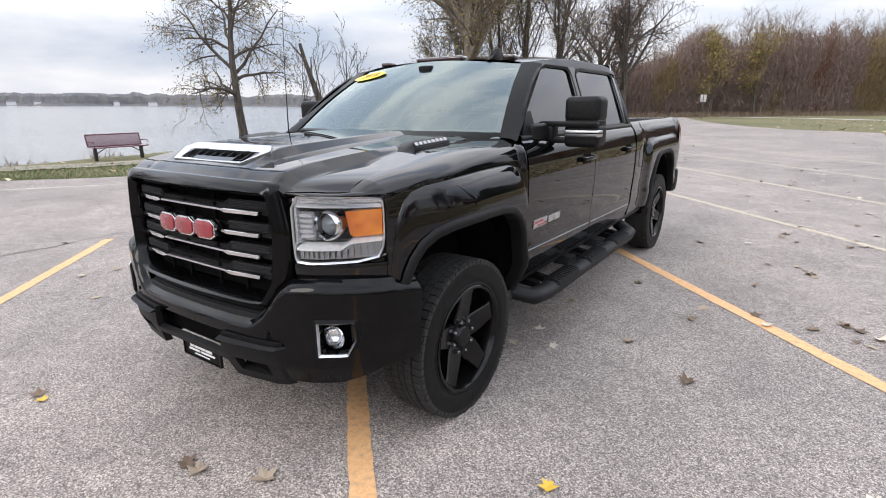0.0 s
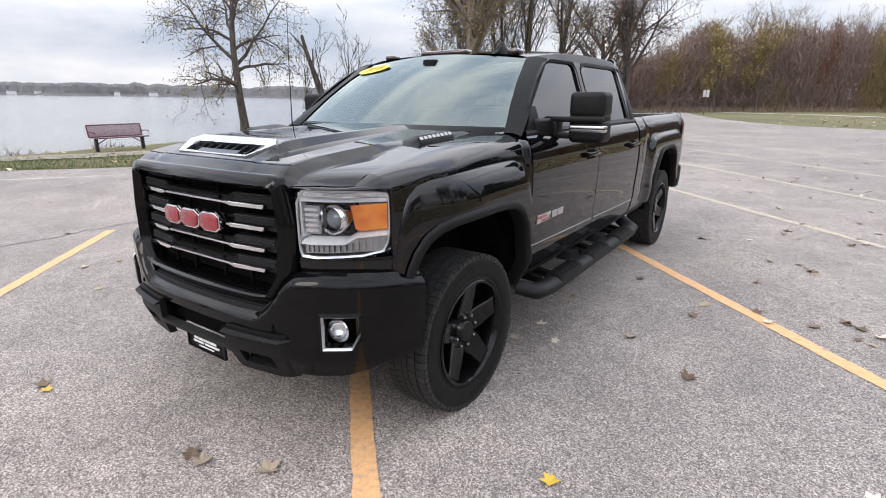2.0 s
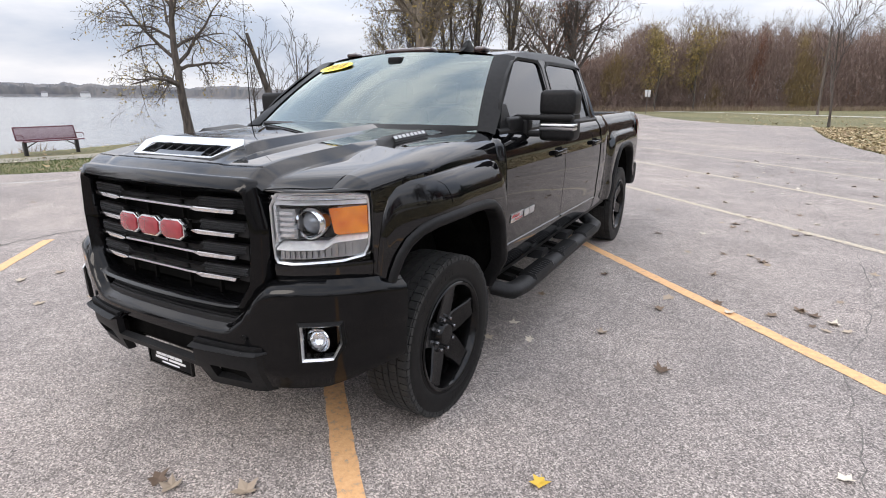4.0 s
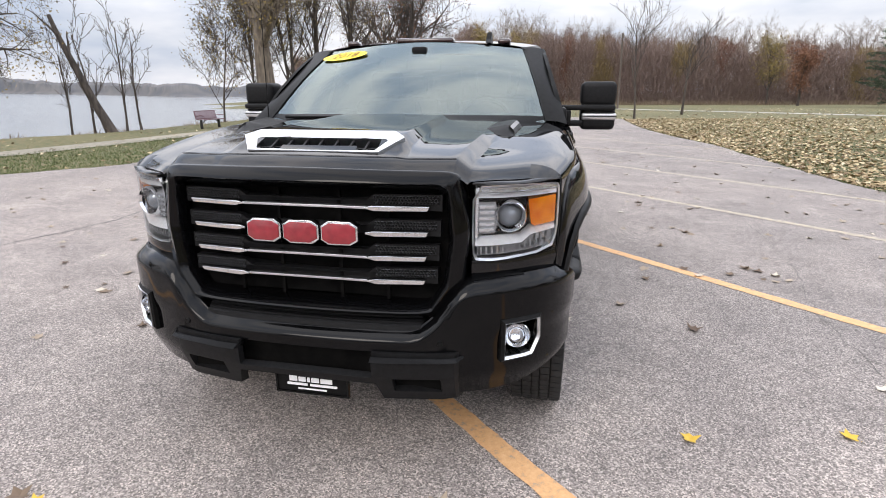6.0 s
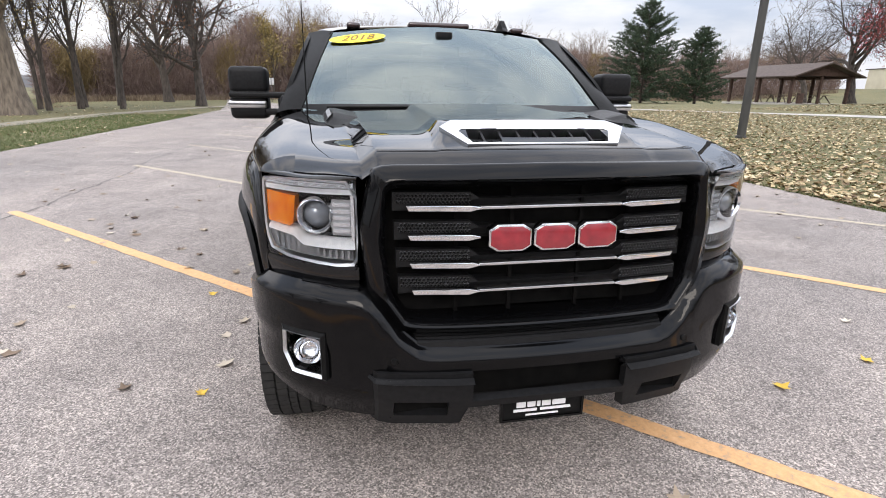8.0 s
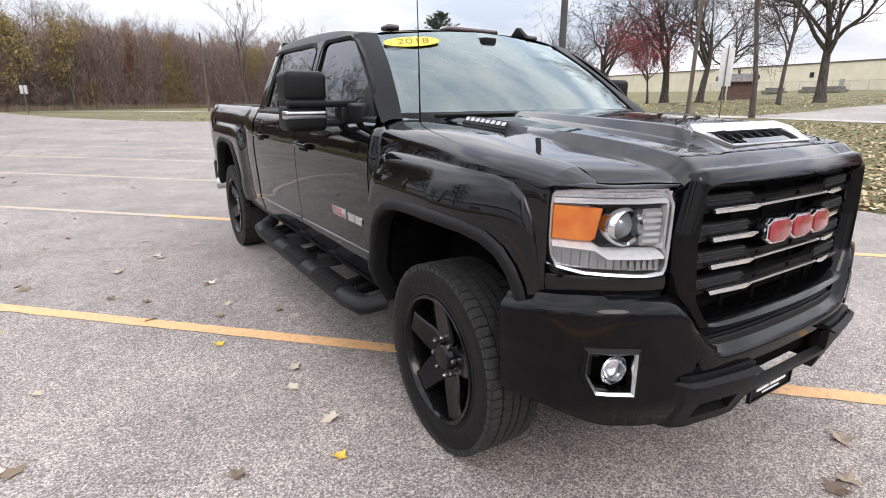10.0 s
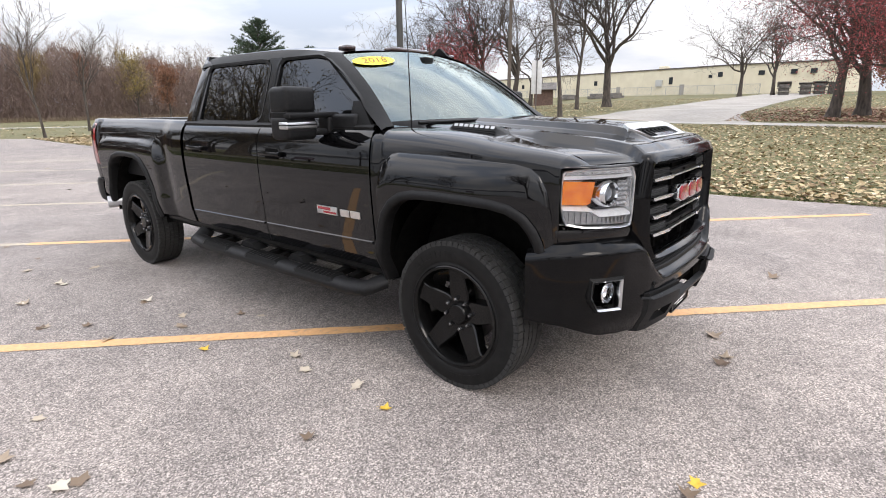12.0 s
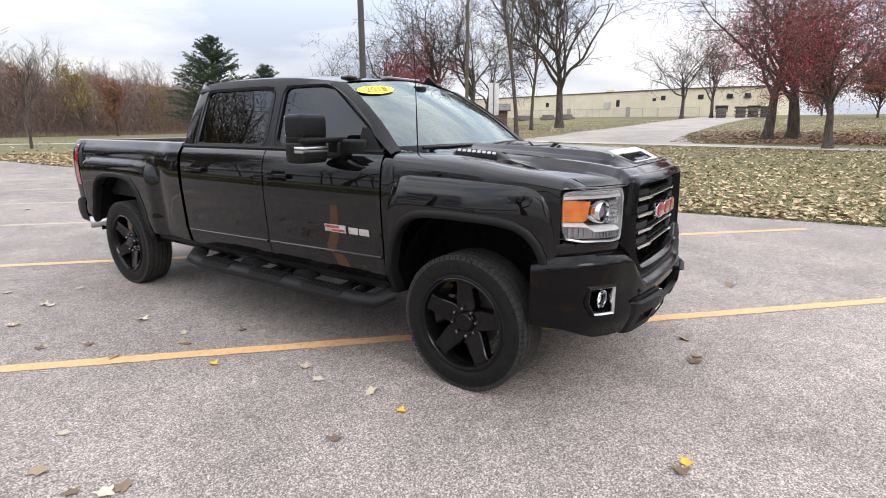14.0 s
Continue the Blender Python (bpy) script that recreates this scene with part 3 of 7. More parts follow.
def tree(name, x, y, label, category, seed, h, r, leaves=None, z=None, group="", bark="bark", **k):
    """A tree with a trunk-and-limbs mesh, and its leaves as the crown."""
    rnd = random.Random(seed)
    segs, tips = grow(rnd, h, r, **k)
    ob = anchor(name, pose(x, y, height(x, y) if z is None else z))
    thick = [s for s in segs if s[4] >= 10]
    thin = [s for s in segs if s[4] < 10]
    part("trunk", tube([s[0] for s in thick] + [thick[-1][1]], [s[2] for s in thick] + [thick[-1][3]], 10), M[bark], ob, smooth=70)
    if leaves:
        put("crown", limb_mesh("crown", thin, M[bark], leaf_faces(rnd, tips, *leaves[1:]), M[leaves[0]]), ob)
    else:
        put("crown", limb_mesh("crown", thin, M[bark]), ob)
    return tagged(ob, label, category, group=group)


tree("lakeside_tree", -19.1, 13.0, "leaning lakeside tree with a dark trunk and thin yellow leaves", "tree", 11, 6.8, 0.20, ("leaf_yellow", 1.0, 0.055, 0.2), lean=(0.06, -0.06), levels=4, kids=(13, 9, 6, 4), spread=1.0, first=0.30, up=0.10, droop=0.6, share=0.5, share0=0.46, rmin=0.007)
tree("broken_snag", -17.4, 17.1, "bare broken-topped tree leaning over the lake shore", "tree", 5, 5.0, 0.20, lean=(-0.22, -0.14), levels=2, kids=(3, 3, 3), spread=0.6, first=0.25, share=0.3)
for i, (dx, dy, hh, s) in enumerate(((0.9, 1.3, 4.4, 21), (0.3, 0.2, 4.2, 22), (0.0, -0.6, 3.4, 26), (1.3, 1.7, 3.8, 27))):
    tree("shore_sapling", -18.3 + dx, 16.6 + dy, "thin bare shrub on the lake shore", "shrub", s, hh, 0.05, levels=3, kids=(7, 4, 3), spread=0.6, first=0.15, group="shore shrubs", share=0.5)
tree("cottonwood_tree", -16.4, 28.6, "massive old cottonwood with a thick forked grey-brown trunk", "tree", 34, 8.5, 0.66, ("leaf_yellow", 1.6, 0.075, 0.4), levels=4, kids=(16, 11, 7, 4), spread=0.75, first=0.45, bark="bark_pale", droop=0.5, share=0.5, share0=0.85, lean=(0.04, 0.0))
for x, y, h, r, s in ((-17.3, 33.8, 12, 0.14, 41), (-16.9, 37, 13, 0.17, 42), (-14.5, 37.2, 11, 0.15, 43), (-17.7, 39.6, 13, 0.16, 44), (-16.8, 43.7, 14, 0.24, 45), (-18.8, 36, 11, 0.13, 46), (-20.5, 34, 9, 0.10, 47), (-18.2, 30.2, 7, 0.08, 48), (-19.4, 28.2, 6, 0.07, 49)):
    tree("shore_tree", x, y, "tall bare tree in the grove by the lake", "tree", s, h, r, ("leaf_yellow", 0.7, 0.07, 0.3), levels=4, kids=(11, 7, 5, 4), spread=0.75, first=0.2, group="lakeside grove", share=0.5)
tree("oak_tree", -11.0, 43.5, "broad oak with sparse brown leaves at the edge of the lot", "tree", 52, 8.0, 0.36, ("leaf_rust", 0.35, 0.10, 0.3), levels=4, kids=(14, 9, 6, 4), spread=1.0, first=0.3, group="lot edge oaks", share=0.5, share0=0.7)
tree("oak_tree", -16.5, 55, "broad oak with sparse brown leaves at the edge of the lot", "tree", 53, 8.0, 0.4, ("leaf_rust", 0.35, 0.10, 0.3), levels=4, kids=(14, 9, 6, 4), spread=1.0, first=0.3, group="lot edge oaks", share=0.5, share0=0.7)
tree("lot_sapling", 6.2, 34.5, "slender leafless young tree on the lawn", "tree", 61, 5.5, 0.07, levels=3, kids=(8, 5, 4), spread=0.6, first=0.3)
tree("lawn_sapling", 10.5, 41, "slender leafless young tree on the lawn", "tree", 62, 5.0, 0.09, levels=3, kids=(9, 5, 4), spread=0.6, first=0.3)


def polar(az, d, x0=-3.37, y0=-1.45):
    return x0 + d * math.sin(radians(az)), y0 + d * math.cos(radians(az))


for az, d, h, r, s, fine in ((63.6, 36, 15, 0.14, 71, 3), (65.1, 50, 11, 0.16, 72, 4), (68.0, 56, 17, 0.42, 73, 4), (58.6, 62, 15, 0.36, 74, 4), (55.5, 66, 15, 0.45, 75, 4), (50.0, 72, 13, 0.5, 76, 4), (60.3, 74, 14, 0.3, 77, 4), (79.6, 92, 12.5, 0.32, 78, 4), (82.2, 97, 13, 0.3, 79, 4), (46.5, 84, 12, 0.4, 80, 4)):
    x, y = polar(az, d)
    slim = r < 0.2
    tree("park_tree", x, y, "tall bare park tree on the lawn before the building", "tree", s, h if slim else h * 0.46, r, levels=fine, kids=(14, 8, 6) if slim else (10, 7, 5, 3), spread=0.6 if slim else 0.8, rmin=0.018, first=0.3 if slim else 0.42, group="bare park trees", share=0.55, share0=None if slim else 1.2, up=0.25 if slim else 0.14, bend=0.12 if slim else 0.17)
x, y = polar(54.0, 64)
tree("pink_maple", x, y, "small maple with thinning pink-red leaves on the lawn", "tree", 81, 3.4, 0.15, ("leaf_red", 6, 0.09, 0.35), levels=4, kids=(9, 7, 5, 4), spread=0.75, first=0.6, share=0.5, share0=1.3, rmin=0.015)
for az, d, h, r, s in ((91.6, 31, 3.0, 0.22, 82), (88.9, 37, 4.2, 0.36, 83), (86.9, 36, 4.6, 0.30, 84), (96.5, 34, 3.6, 0.22, 85)):
    x, y = polar(az, d)
    tree("red_maple", x, y, "maple with a crown of deep red autumn leaves", "tree", s, h, r, ("leaf_red", 7, 0.040, 0.34), levels=4, kids=(9, 7, 6, 5), spread=0.85, first=0.5, group="red maples", share=0.55, share0=1.25, up=0.14, bend=0.15)


def build_pine(x, y, h, wide, seed):
    rnd = random.Random(seed)
    segs, verts, faces = [], [], []
    top = Vector((0, 0, h))
    segs.append((Vector((0, 0, -0.2)), Vector((0, 0, h * 0.5)), 0.22, 0.13, 8))
    segs.append((Vector((0, 0, h * 0.5)), top, 0.13, 0.02, 8))
    trunk = list(segs)
    limbs = []
    z = 0.35
    while z < h - 0.25:
        f = z / h
        reach = wide * (1 - f) ** 0.72 * (0.55 + 0.45 * step(f, 0, 0.12))
        for _ in range(6 if f < 0.8 else 4):
            a = rnd.uniform(0, 2 * math.pi)
            ln = reach * rnd.uniform(0.6, 1.15) + 0.25
            d = Vector((math.cos(a), math.sin(a), rnd.uniform(-0.15, 0.45) + 0.5 * f)).normalized()
            p0 = Vector((0, 0, z + rnd.uniform(-0.15, 0.15)))
            p1 = p0 + d * ln
            limbs.append((p0, p1, 0.035, 0.01, 3))
            for k in range(int(5 + ln * 6)):
                t = rnd.uniform(0.25, 1.0)
                c = p0.lerp(p1, t) + Vector((rnd.gauss(0, 0.10), rnd.gauss(0, 0.10), rnd.gauss(0, 0.05)))
                for _ in range(4):
                    g = (d * rnd.uniform(0.2, 1.0) + Vector((rnd.gauss(0, 0.7), rnd.gauss(0, 0.7), rnd.gauss(0.25, 0.5)))).normalized()
                    s = g.cross(Vector((rnd.gauss(0, 1), rnd.gauss(0, 1), rnd.gauss(0, 1)))).normalized() * 0.045
                    i = len(verts)
                    tip = c + g * rnd.uniform(0.22, 0.42)
                    verts.extend([c - s, c + s, tip])
                    faces.append((i, i + 1, i + 2))
        z += rnd.uniform(0.13, 0.26) * (1.0 if f < 0.7 else 0.8)
    ob = anchor("pine_tree", pose(x, y, height(x, y)))
    put("trunk", limb_mesh("trunk", trunk, M["bark"]), ob)
    put("crown", limb_mesh("crown", limbs, M["bark"], (verts, faces), M["needle"]), ob)
    tagged(ob, "dark green conical pine tree standing on the lawn", "tree", group="pines")


x, y = polar(30.7, 84, 0.05, -2.5)
build_pine(x, y, 13.6, 8.0, 91)
x, y = polar(35.6, 86, 0.05, -2.5)
build_pine(x, y, 10.2, 5.2, 92)


def build_woods():
    """The autumn wood behind the field: many bare trees and a low brush edge, as one mesh."""
    rnd = random.Random(77)
    kinds = []
    for s in range(7):
        r2 = random.Random(500 + s)
        segs, tips = grow(r2, r2.uniform(9.5, 12.5), 0.11, levels=3, kids=(16, 6, 4), spread=0.65, first=0.15, share=0.45, bend=0.18)
        me = limb_mesh("t", segs, M["twig"])
        v = np.array([p.co for p in me.vertices])
        f = np.array([p.vertices[:] for p in me.polygons])
        kinds.append((v, f))
        bpy.data.meshes.remove(me)
    vs, fs, base = [], [], 0
    spots = []
    for row in range(7):
        for i in range(72):
            az = -24 + 70 * (i + rnd.random()) / 72
            d = lerp(az, [(-24, 73), (-10, 85), (5, 99), (20, 111), (35, 135), (56, 157)]) + row * 5 + rnd.uniform(-3, 3)
            spots.append((az, d, lerp(az, [(-24, 0.45), (-14, 0.55), (-8, 1.0), (8, 1.0), (30, 0.88), (56, 0.75)])))
    for az, d, sc in spots:
        x, y = polar(az, d, 0, -2)
        v, f = kinds[rnd.randrange(7)]
        a, sc = rnd.uniform(0, 6.28), sc * rnd.uniform(0.75, 1.12)
        c, s = math.cos(a), math.sin(a)
        w = np.stack([x + sc * (c * v[:, 0] - s * v[:, 1]), y + sc * (s * v[:, 0] + c * v[:, 1]), height(x, y) + sc * v[:, 2]], 1)
        vs.append(w)
        fs.append(f + base)
        base += len(w)
    me = bpy.data.meshes.new("wood_trees")
    me.from_pydata(np.concatenate(vs).tolist(), [], np.concatenate(fs).tolist())
    me.materials.append(M["twig"])
    tagged(put("wood_trees", me), "dense leafless brown wood along the far edge of the field", "wood", kind="stuff")
    # brush and fine twigs in brown, grey and ochre
    verts, faces, fm = [], [], []
    for _ in range(270000):
        az = rnd.uniform(-26, 47)
        d = lerp(az, [(-26, 62), (-10, 74), (5, 88), (20, 100), (35, 123), (58, 147)]) + abs(rnd.gauss(0, 9))
        x, y = polar(az, d, 0, -2)
        tall = lerp(az, [(-26, 0.45), (-14, 0.55), (-8, 0.95), (8, 0.95), (30, 0.80), (58, 0.62)])
        top = (10.2 + 2.2 * noise.noise((az * 0.30, 0, 5)) + 1.5 * noise.noise((az * 1.3, 2, 5))) * tall
        z = top * rnd.random() ** 1.1
        c = Vector((x, y, height(x, y) + z))
        g = Vector((rnd.gauss(0, 0.55), rnd.gauss(0, 0.55), rnd.gauss(0.9, 0.5))).normalized() * rnd.uniform(0.5, 1.7)
        s = g.cross(Vector((rnd.gauss(0, 1), rnd.gauss(0, 1), rnd.gauss(0, 1)))).normalized() * rnd.uniform(0.014, 0.040)
        i = len(verts)
        verts.extend([c - s, c + s, c + g])
        faces.append((i, i + 1, i + 2))
        hue = noise.noise((az * 0.28, z * 0.12, 9)) + 0.25 * noise.noise((az * 1.1, z * 0.4, 3))
        hue += rnd.gauss(0, 0.10)
        fm.append(1 if hue > 0.40 else 2 if hue < -0.62 else 0)
    tagged(put("wood_brush", mesh("wood_brush", verts, faces, [M["brush"], M["ochre"], M["rusty"]], None, fm)), "tangle of brown and ochre brush at the wood's edge", "brush", kind="stuff")
    # dry weeds along the foot of the wood
    verts, faces = [], []
    for _ in range(15000):
        az = rnd.uniform(-26, 47)
        d = lerp(az, [(-26, 60), (-10, 72), (5, 86), (20, 98), (35, 121), (58, 145)]) + rnd.gauss(0, 1.2)
        x, y = polar(az, d, 0, -2)
        c = Vector((x, y, height(x, y) - 0.05))
        s = Vector((rnd.gauss(0, 1), rnd.gauss(0, 1), 0)).normalized() * 0.03
        i = len(verts)
        verts.extend([c - s, c + s, c + Vector((rnd.gauss(0, 0.2), rnd.gauss(0, 0.2), rnd.uniform(0.25, 0.85)))])
        faces.append((i, i + 1, i + 2))
    tagged(put("dry_weeds", mesh("dry_weeds", verts, faces, M["weed"])), "pale dry weeds along the foot of the wood", "weeds", kind="stuff")


build_woods()
for az, d, hh, wide, s in ((94.6, 90, 3.0, 1.5, 311), (97.0, 92, 3.6, 1.5, 312), (99.5, 80, 3.0, 1.6, 313), (90.8, 104, 2.6, 1.4, 314)):
    x, y = polar(az, d)
    tree("hill_tree", x, y, "round tree with dull brown-red leaves on the rise", "tree", s, hh, 0.16, ("leaf_rust", 10, 0.16, 0.5), levels=3, kids=(12, 8, 6), spread=0.8, first=0.2, group="rise trees", share=0.5, share0=wide)
x, y = polar(24.5, 92)
tree("rust_tree", x, y, "rounded tree with rust-orange leaves before the wood", "tree", 95, 6.2, 0.16, ("leaf_rust", 9, 0.13, 0.4), levels=3, kids=(12, 7, 5), spread=0.8, first=0.15, share=0.5)
for az, dd, s in ((-3.0, 80, 96), (-6.5, 76, 97), (20, 98, 98)):
    x, y = polar(az, dd, 0, -2)
    tree("ochre_tree", x, y, "young tree with thin ochre leaves at the wood's edge", "tree", s, 8.5, 0.13, ("leaf_yellow", 6, 0.12, 0.4), levels=3, kids=(12, 7, 5), spread=0.6, first=0.15, group="ochre trees", share=0.45)


def build_shore_brush():
    rnd = random.Random(31)
    verts, faces = [], []
    for _ in range(16000):
        y = rnd.uniform(-14, 46)
        x = shore_x(y) + rnd.gauss(-0.2, 0.55)
        clump = noise.noise((x * 0.5, y * 0.7, 2))
        if clump < -0.05:
            continue
        c = Vector((x, y, height(x, y) - 0.03))
        s = Vector((rnd.gauss(0, 1), rnd.gauss(0, 1), 0)).normalized() * 0.018
        i = len(verts)
        verts.extend([c - s, c + s, c + Vector((rnd.gauss(0, 0.25), rnd.gauss(0, 0.25), rnd.uniform(0.10, 0.45) * (0.5 + clump)))])
        faces.append((i, i + 1, i + 2))
    tagged(put("shore_weeds", mesh("shore_weeds", verts, faces, M["weed"])), "dry brown weeds along the lake bank", "weeds", kind="stuff")
    verts, faces = [], []
    for _ in range(700):
        y = rnd.uniform(-16, 48)
        x = shore_x(y) - abs(rnd.gauss(0.9, 0.6))
        r = rnd.uniform(0.08, 0.28)
        c = Vector((x, y, height(x, y) + r * 0.3))
        i = len(verts)
        for d in ((1, 0, 0), (0, 1, 0), (-1, 0, 0), (0, -1, 0), (0, 0, 0.8), (0, 0, -0.8)):
            verts.append(c + Vector(d) * r * rnd.uniform(0.7, 1.2))
        for a, b in ((0, 1), (1, 2), (2, 3), (3, 0)):
            faces.extend([(i + a, i + b, i + 4), (i + b, i + a, i + 5)])
    tagged(put("shore_stones", mesh("shore_stones", verts, faces, M["shore"])), "brown and grey stones along the lake bank", "stones", kind="stuff")


build_shore_brush()


# ---- trees behind the walk, which the paint and the glass mirror ----
for x, y, h, r, s in ((-15.5, -3.5, 4.2, 0.34, 301), (-14.5, -11.0, 4.6, 0.38, 302), (-11, -22, 4.4, 0.36, 303), (4, -26, 4.6, 0.4, 304), (16, -20, 4.4, 0.36, 305), (22, -9, 4.2, 0.32, 306), (-4, -30, 5.0, 0.4, 307)):
    tree("drive_tree", x, y, "bare spreading tree beside the park drive", "tree", s, h, r, levels=4, kids=(11, 7, 5, 3), spread=0.85, first=0.5, group="trees by the drive", share=0.5, share0=1.15, rmin=0.014)


# out of view, added to darken the low horizon that the truck's front mirrors
def build_south_wood():
    rnd = random.Random(55)
    verts, faces = [], []
    for _ in range(42000):
        az = rnd.uniform(100, 262)
        d = 58 + 14 * noise.noise((az * 0.05, 0, 1)) + abs(rnd.gauss(0, 6))
        x, y = polar(az, d, 0, -2)
        if x < shore_x(y) - 1:
            continue
        z = (8.5 + 3 * noise.noise((az * 0.2, 4, 5))) * rnd.random() ** 1.2
        c = Vector((x, y, height(x, y) + z))
        g = Vector((rnd.gauss(0, 0.8), rnd.gauss(0, 0.8), rnd.gauss(0.6, 0.6))).normalized() * rnd.uniform(0.4, 1.1)
        s = g.cross(Vector((rnd.gauss(0, 1), rnd.gauss(0, 1), rnd.gauss(0, 1)))).normalized() * rnd.uniform(0.05, 0.13)
        i = len(verts)
        verts.extend([c - s, c + s, c + g])
        faces.append((i, i + 1, i + 2))
    tagged(put("south_wood", mesh("south_wood", verts, faces, M["brush"])), "unseen belt of brown wood, added to darken the truck's reflections", "wood", kind="stuff")


build_south_wood()


# ---- things in the park ----
def build_bench(x, y, turn):
    """Coated metal park bench with a perforated seat and back."""
    metal = mottled("bench_coating", [(0.3, (0.085, 0.022, 0.032)), (0.7, (0.13, 0.035, 0.05))], 12, 0.45, 0.1)
    net = mottled("bench_mesh", [(0.42, (0.16, 0.11, 0.12)), (0.58, (0.34, 0.27, 0.29))], 60, 0.5, 0.2)
    dark = shader("bench_leg", (0.02, 0.018, 0.018), 0.5)
    bench = anchor("park_bench", pose(x, y, height(x, y), 0, 0, turn) @ Matrix.Diagonal((0.9, 0.9, 0.9, 1)))
    w = 0.9
    part("seat", box(-w, w, -0.23, 0.20, 0.425, 0.445, bevel=0.008), net, bench)
    part("seat_edge", tube([(-w, -0.24, 0.435), (w, -0.24, 0.435)], 0.02, 8), metal, bench)
    part("backrest", box(-w + 0.02, w - 0.02, -0.008, 0.008, -0.19, 0.19, bevel=0.004), net, bench, m=pose(0, 0.27, 0.66, -12))
    bm = bmesh.new()
    for z in (-0.20, 0.20):
        add_tube(bm, [(-w, 0, z), (w, 0, z)], 0.022, 8)
    for xx in (-w, w):
        add_tube(bm, [(xx, 0, -0.20), (xx, 0, 0.20)], 0.022, 8)
    part("back_frame", bm, metal, bench, m=pose(0, 0.27, 0.66, -12))
    for s in (-1, 1):
        part("armrest", tube([(s * w, 0.22, 0.62), (s * w, -0.05, 0.64), (s * w, -0.22, 0.62), (s * w, -0.24, 0.52), (s * w, -0.22, 0.43)], 0.018, 8), metal, bench)
        part("leg", box(s * 0.78 - 0.045, s * 0.78 + 0.045, -0.02, 0.10, -0.02, 0.43, bevel=0.01), dark, bench, "dark steel pedestal leg")
        part("brace", tube([(s * 0.76, 0.04, 0.22), (s * 0.42, 0.0, 0.42)], 0.016, 8), dark, bench)
    tagged(bench, "maroon metal park bench with a perforated back facing the lake", "bench", group="lakeside benches")


build_bench(-15.75, 6.05, 92)
build_bench(-14.9, 20.3, 92)


def build_pole(name, x, y, h, r0, r1, lean, label, mat, cat="pole"):
    z = height(x, y)
    ob = anchor(name, pose(x, y, z))
    n = 6
    part("shaft", tube([(lean[0] * h * k / n, lean[1] * h * k / n, -0.3 + (h + 0.3) * k / n) for k in range(n + 1)], [r0 + (r1 - r0) * k / n for k in range(n + 1)], 16), mat, ob)
    part("collar", lathe([(-0.05, r0 + 0.03), (0.05, r0 + 0.03), (0.07, r0 + 0.005)], 16, "z"), mat, ob)
    tagged(ob, label, cat)


pole_mat = mottled("pole_steel", [(0.3, (0.03, 0.03, 0.028)), (0.7, (0.06, 0.057, 0.052))], 5, 0.6, 0.1, stretch=(1, 1, 0.2))
wood_mat = mottled("pole_wood", [(0.3, (0.07, 0.055, 0.045)), (0.7, (0.14, 0.115, 0.095))], 6, 0.9, 0.4, stretch=(1, 1, 0.1))
build_pole("lamp_pole", 12.3, 12.9, 9.5, 0.135, 0.10, (0.0, 0.0), "tall dark steel light pole standing in the leafy lawn", pole_mat)
build_pole("utility_pole", 28.4, 18.2, 9.5, 0.13, 0.10, (0.01, 0.0), "tall dark wooden utility pole beside the lawn path", wood_mat)
build_pole("wood_edge_pole", 8.0, 60.0, 7.8, 0.12, 0.09, (-0.015, 0), "weathered utility pole at the far end of the car park", wood_mat)


def build_sign(x, y, h, w, z0, z1, turn, label):
    ob = anchor("sign_post", pose(x, y, height(x, y), 0, 0, turn))
    steel = shader("sign_post_steel", (0.10, 0.09, 0.085), 0.6)
    part("post", box(-0.03, 0.03, -0.025, 0.025, -0.2, h, bevel=0.006), steel, ob)
    part("panel", box(-w / 2, w / 2, 0.03, 0.036, z0, z1, bevel=0.002), mottled("sign_back", [(0.3, (0.50, 0.50, 0.50)), (0.7, (0.62, 0.62, 0.62))], 5, 0.5, 0.0), ob, "pale blank sign panel")
    tagged(ob, label, "sign")


build_sign(25.9, 14.7, 3.8, 0.62, 1.75, 3.65, -58, "tall pale sign panel on a dark post beside the path")
build_sign(-7.2, 58.5, 2.5, 0.55, 1.75, 2.45, 5, "small white sign on a post at the edge of the wood")


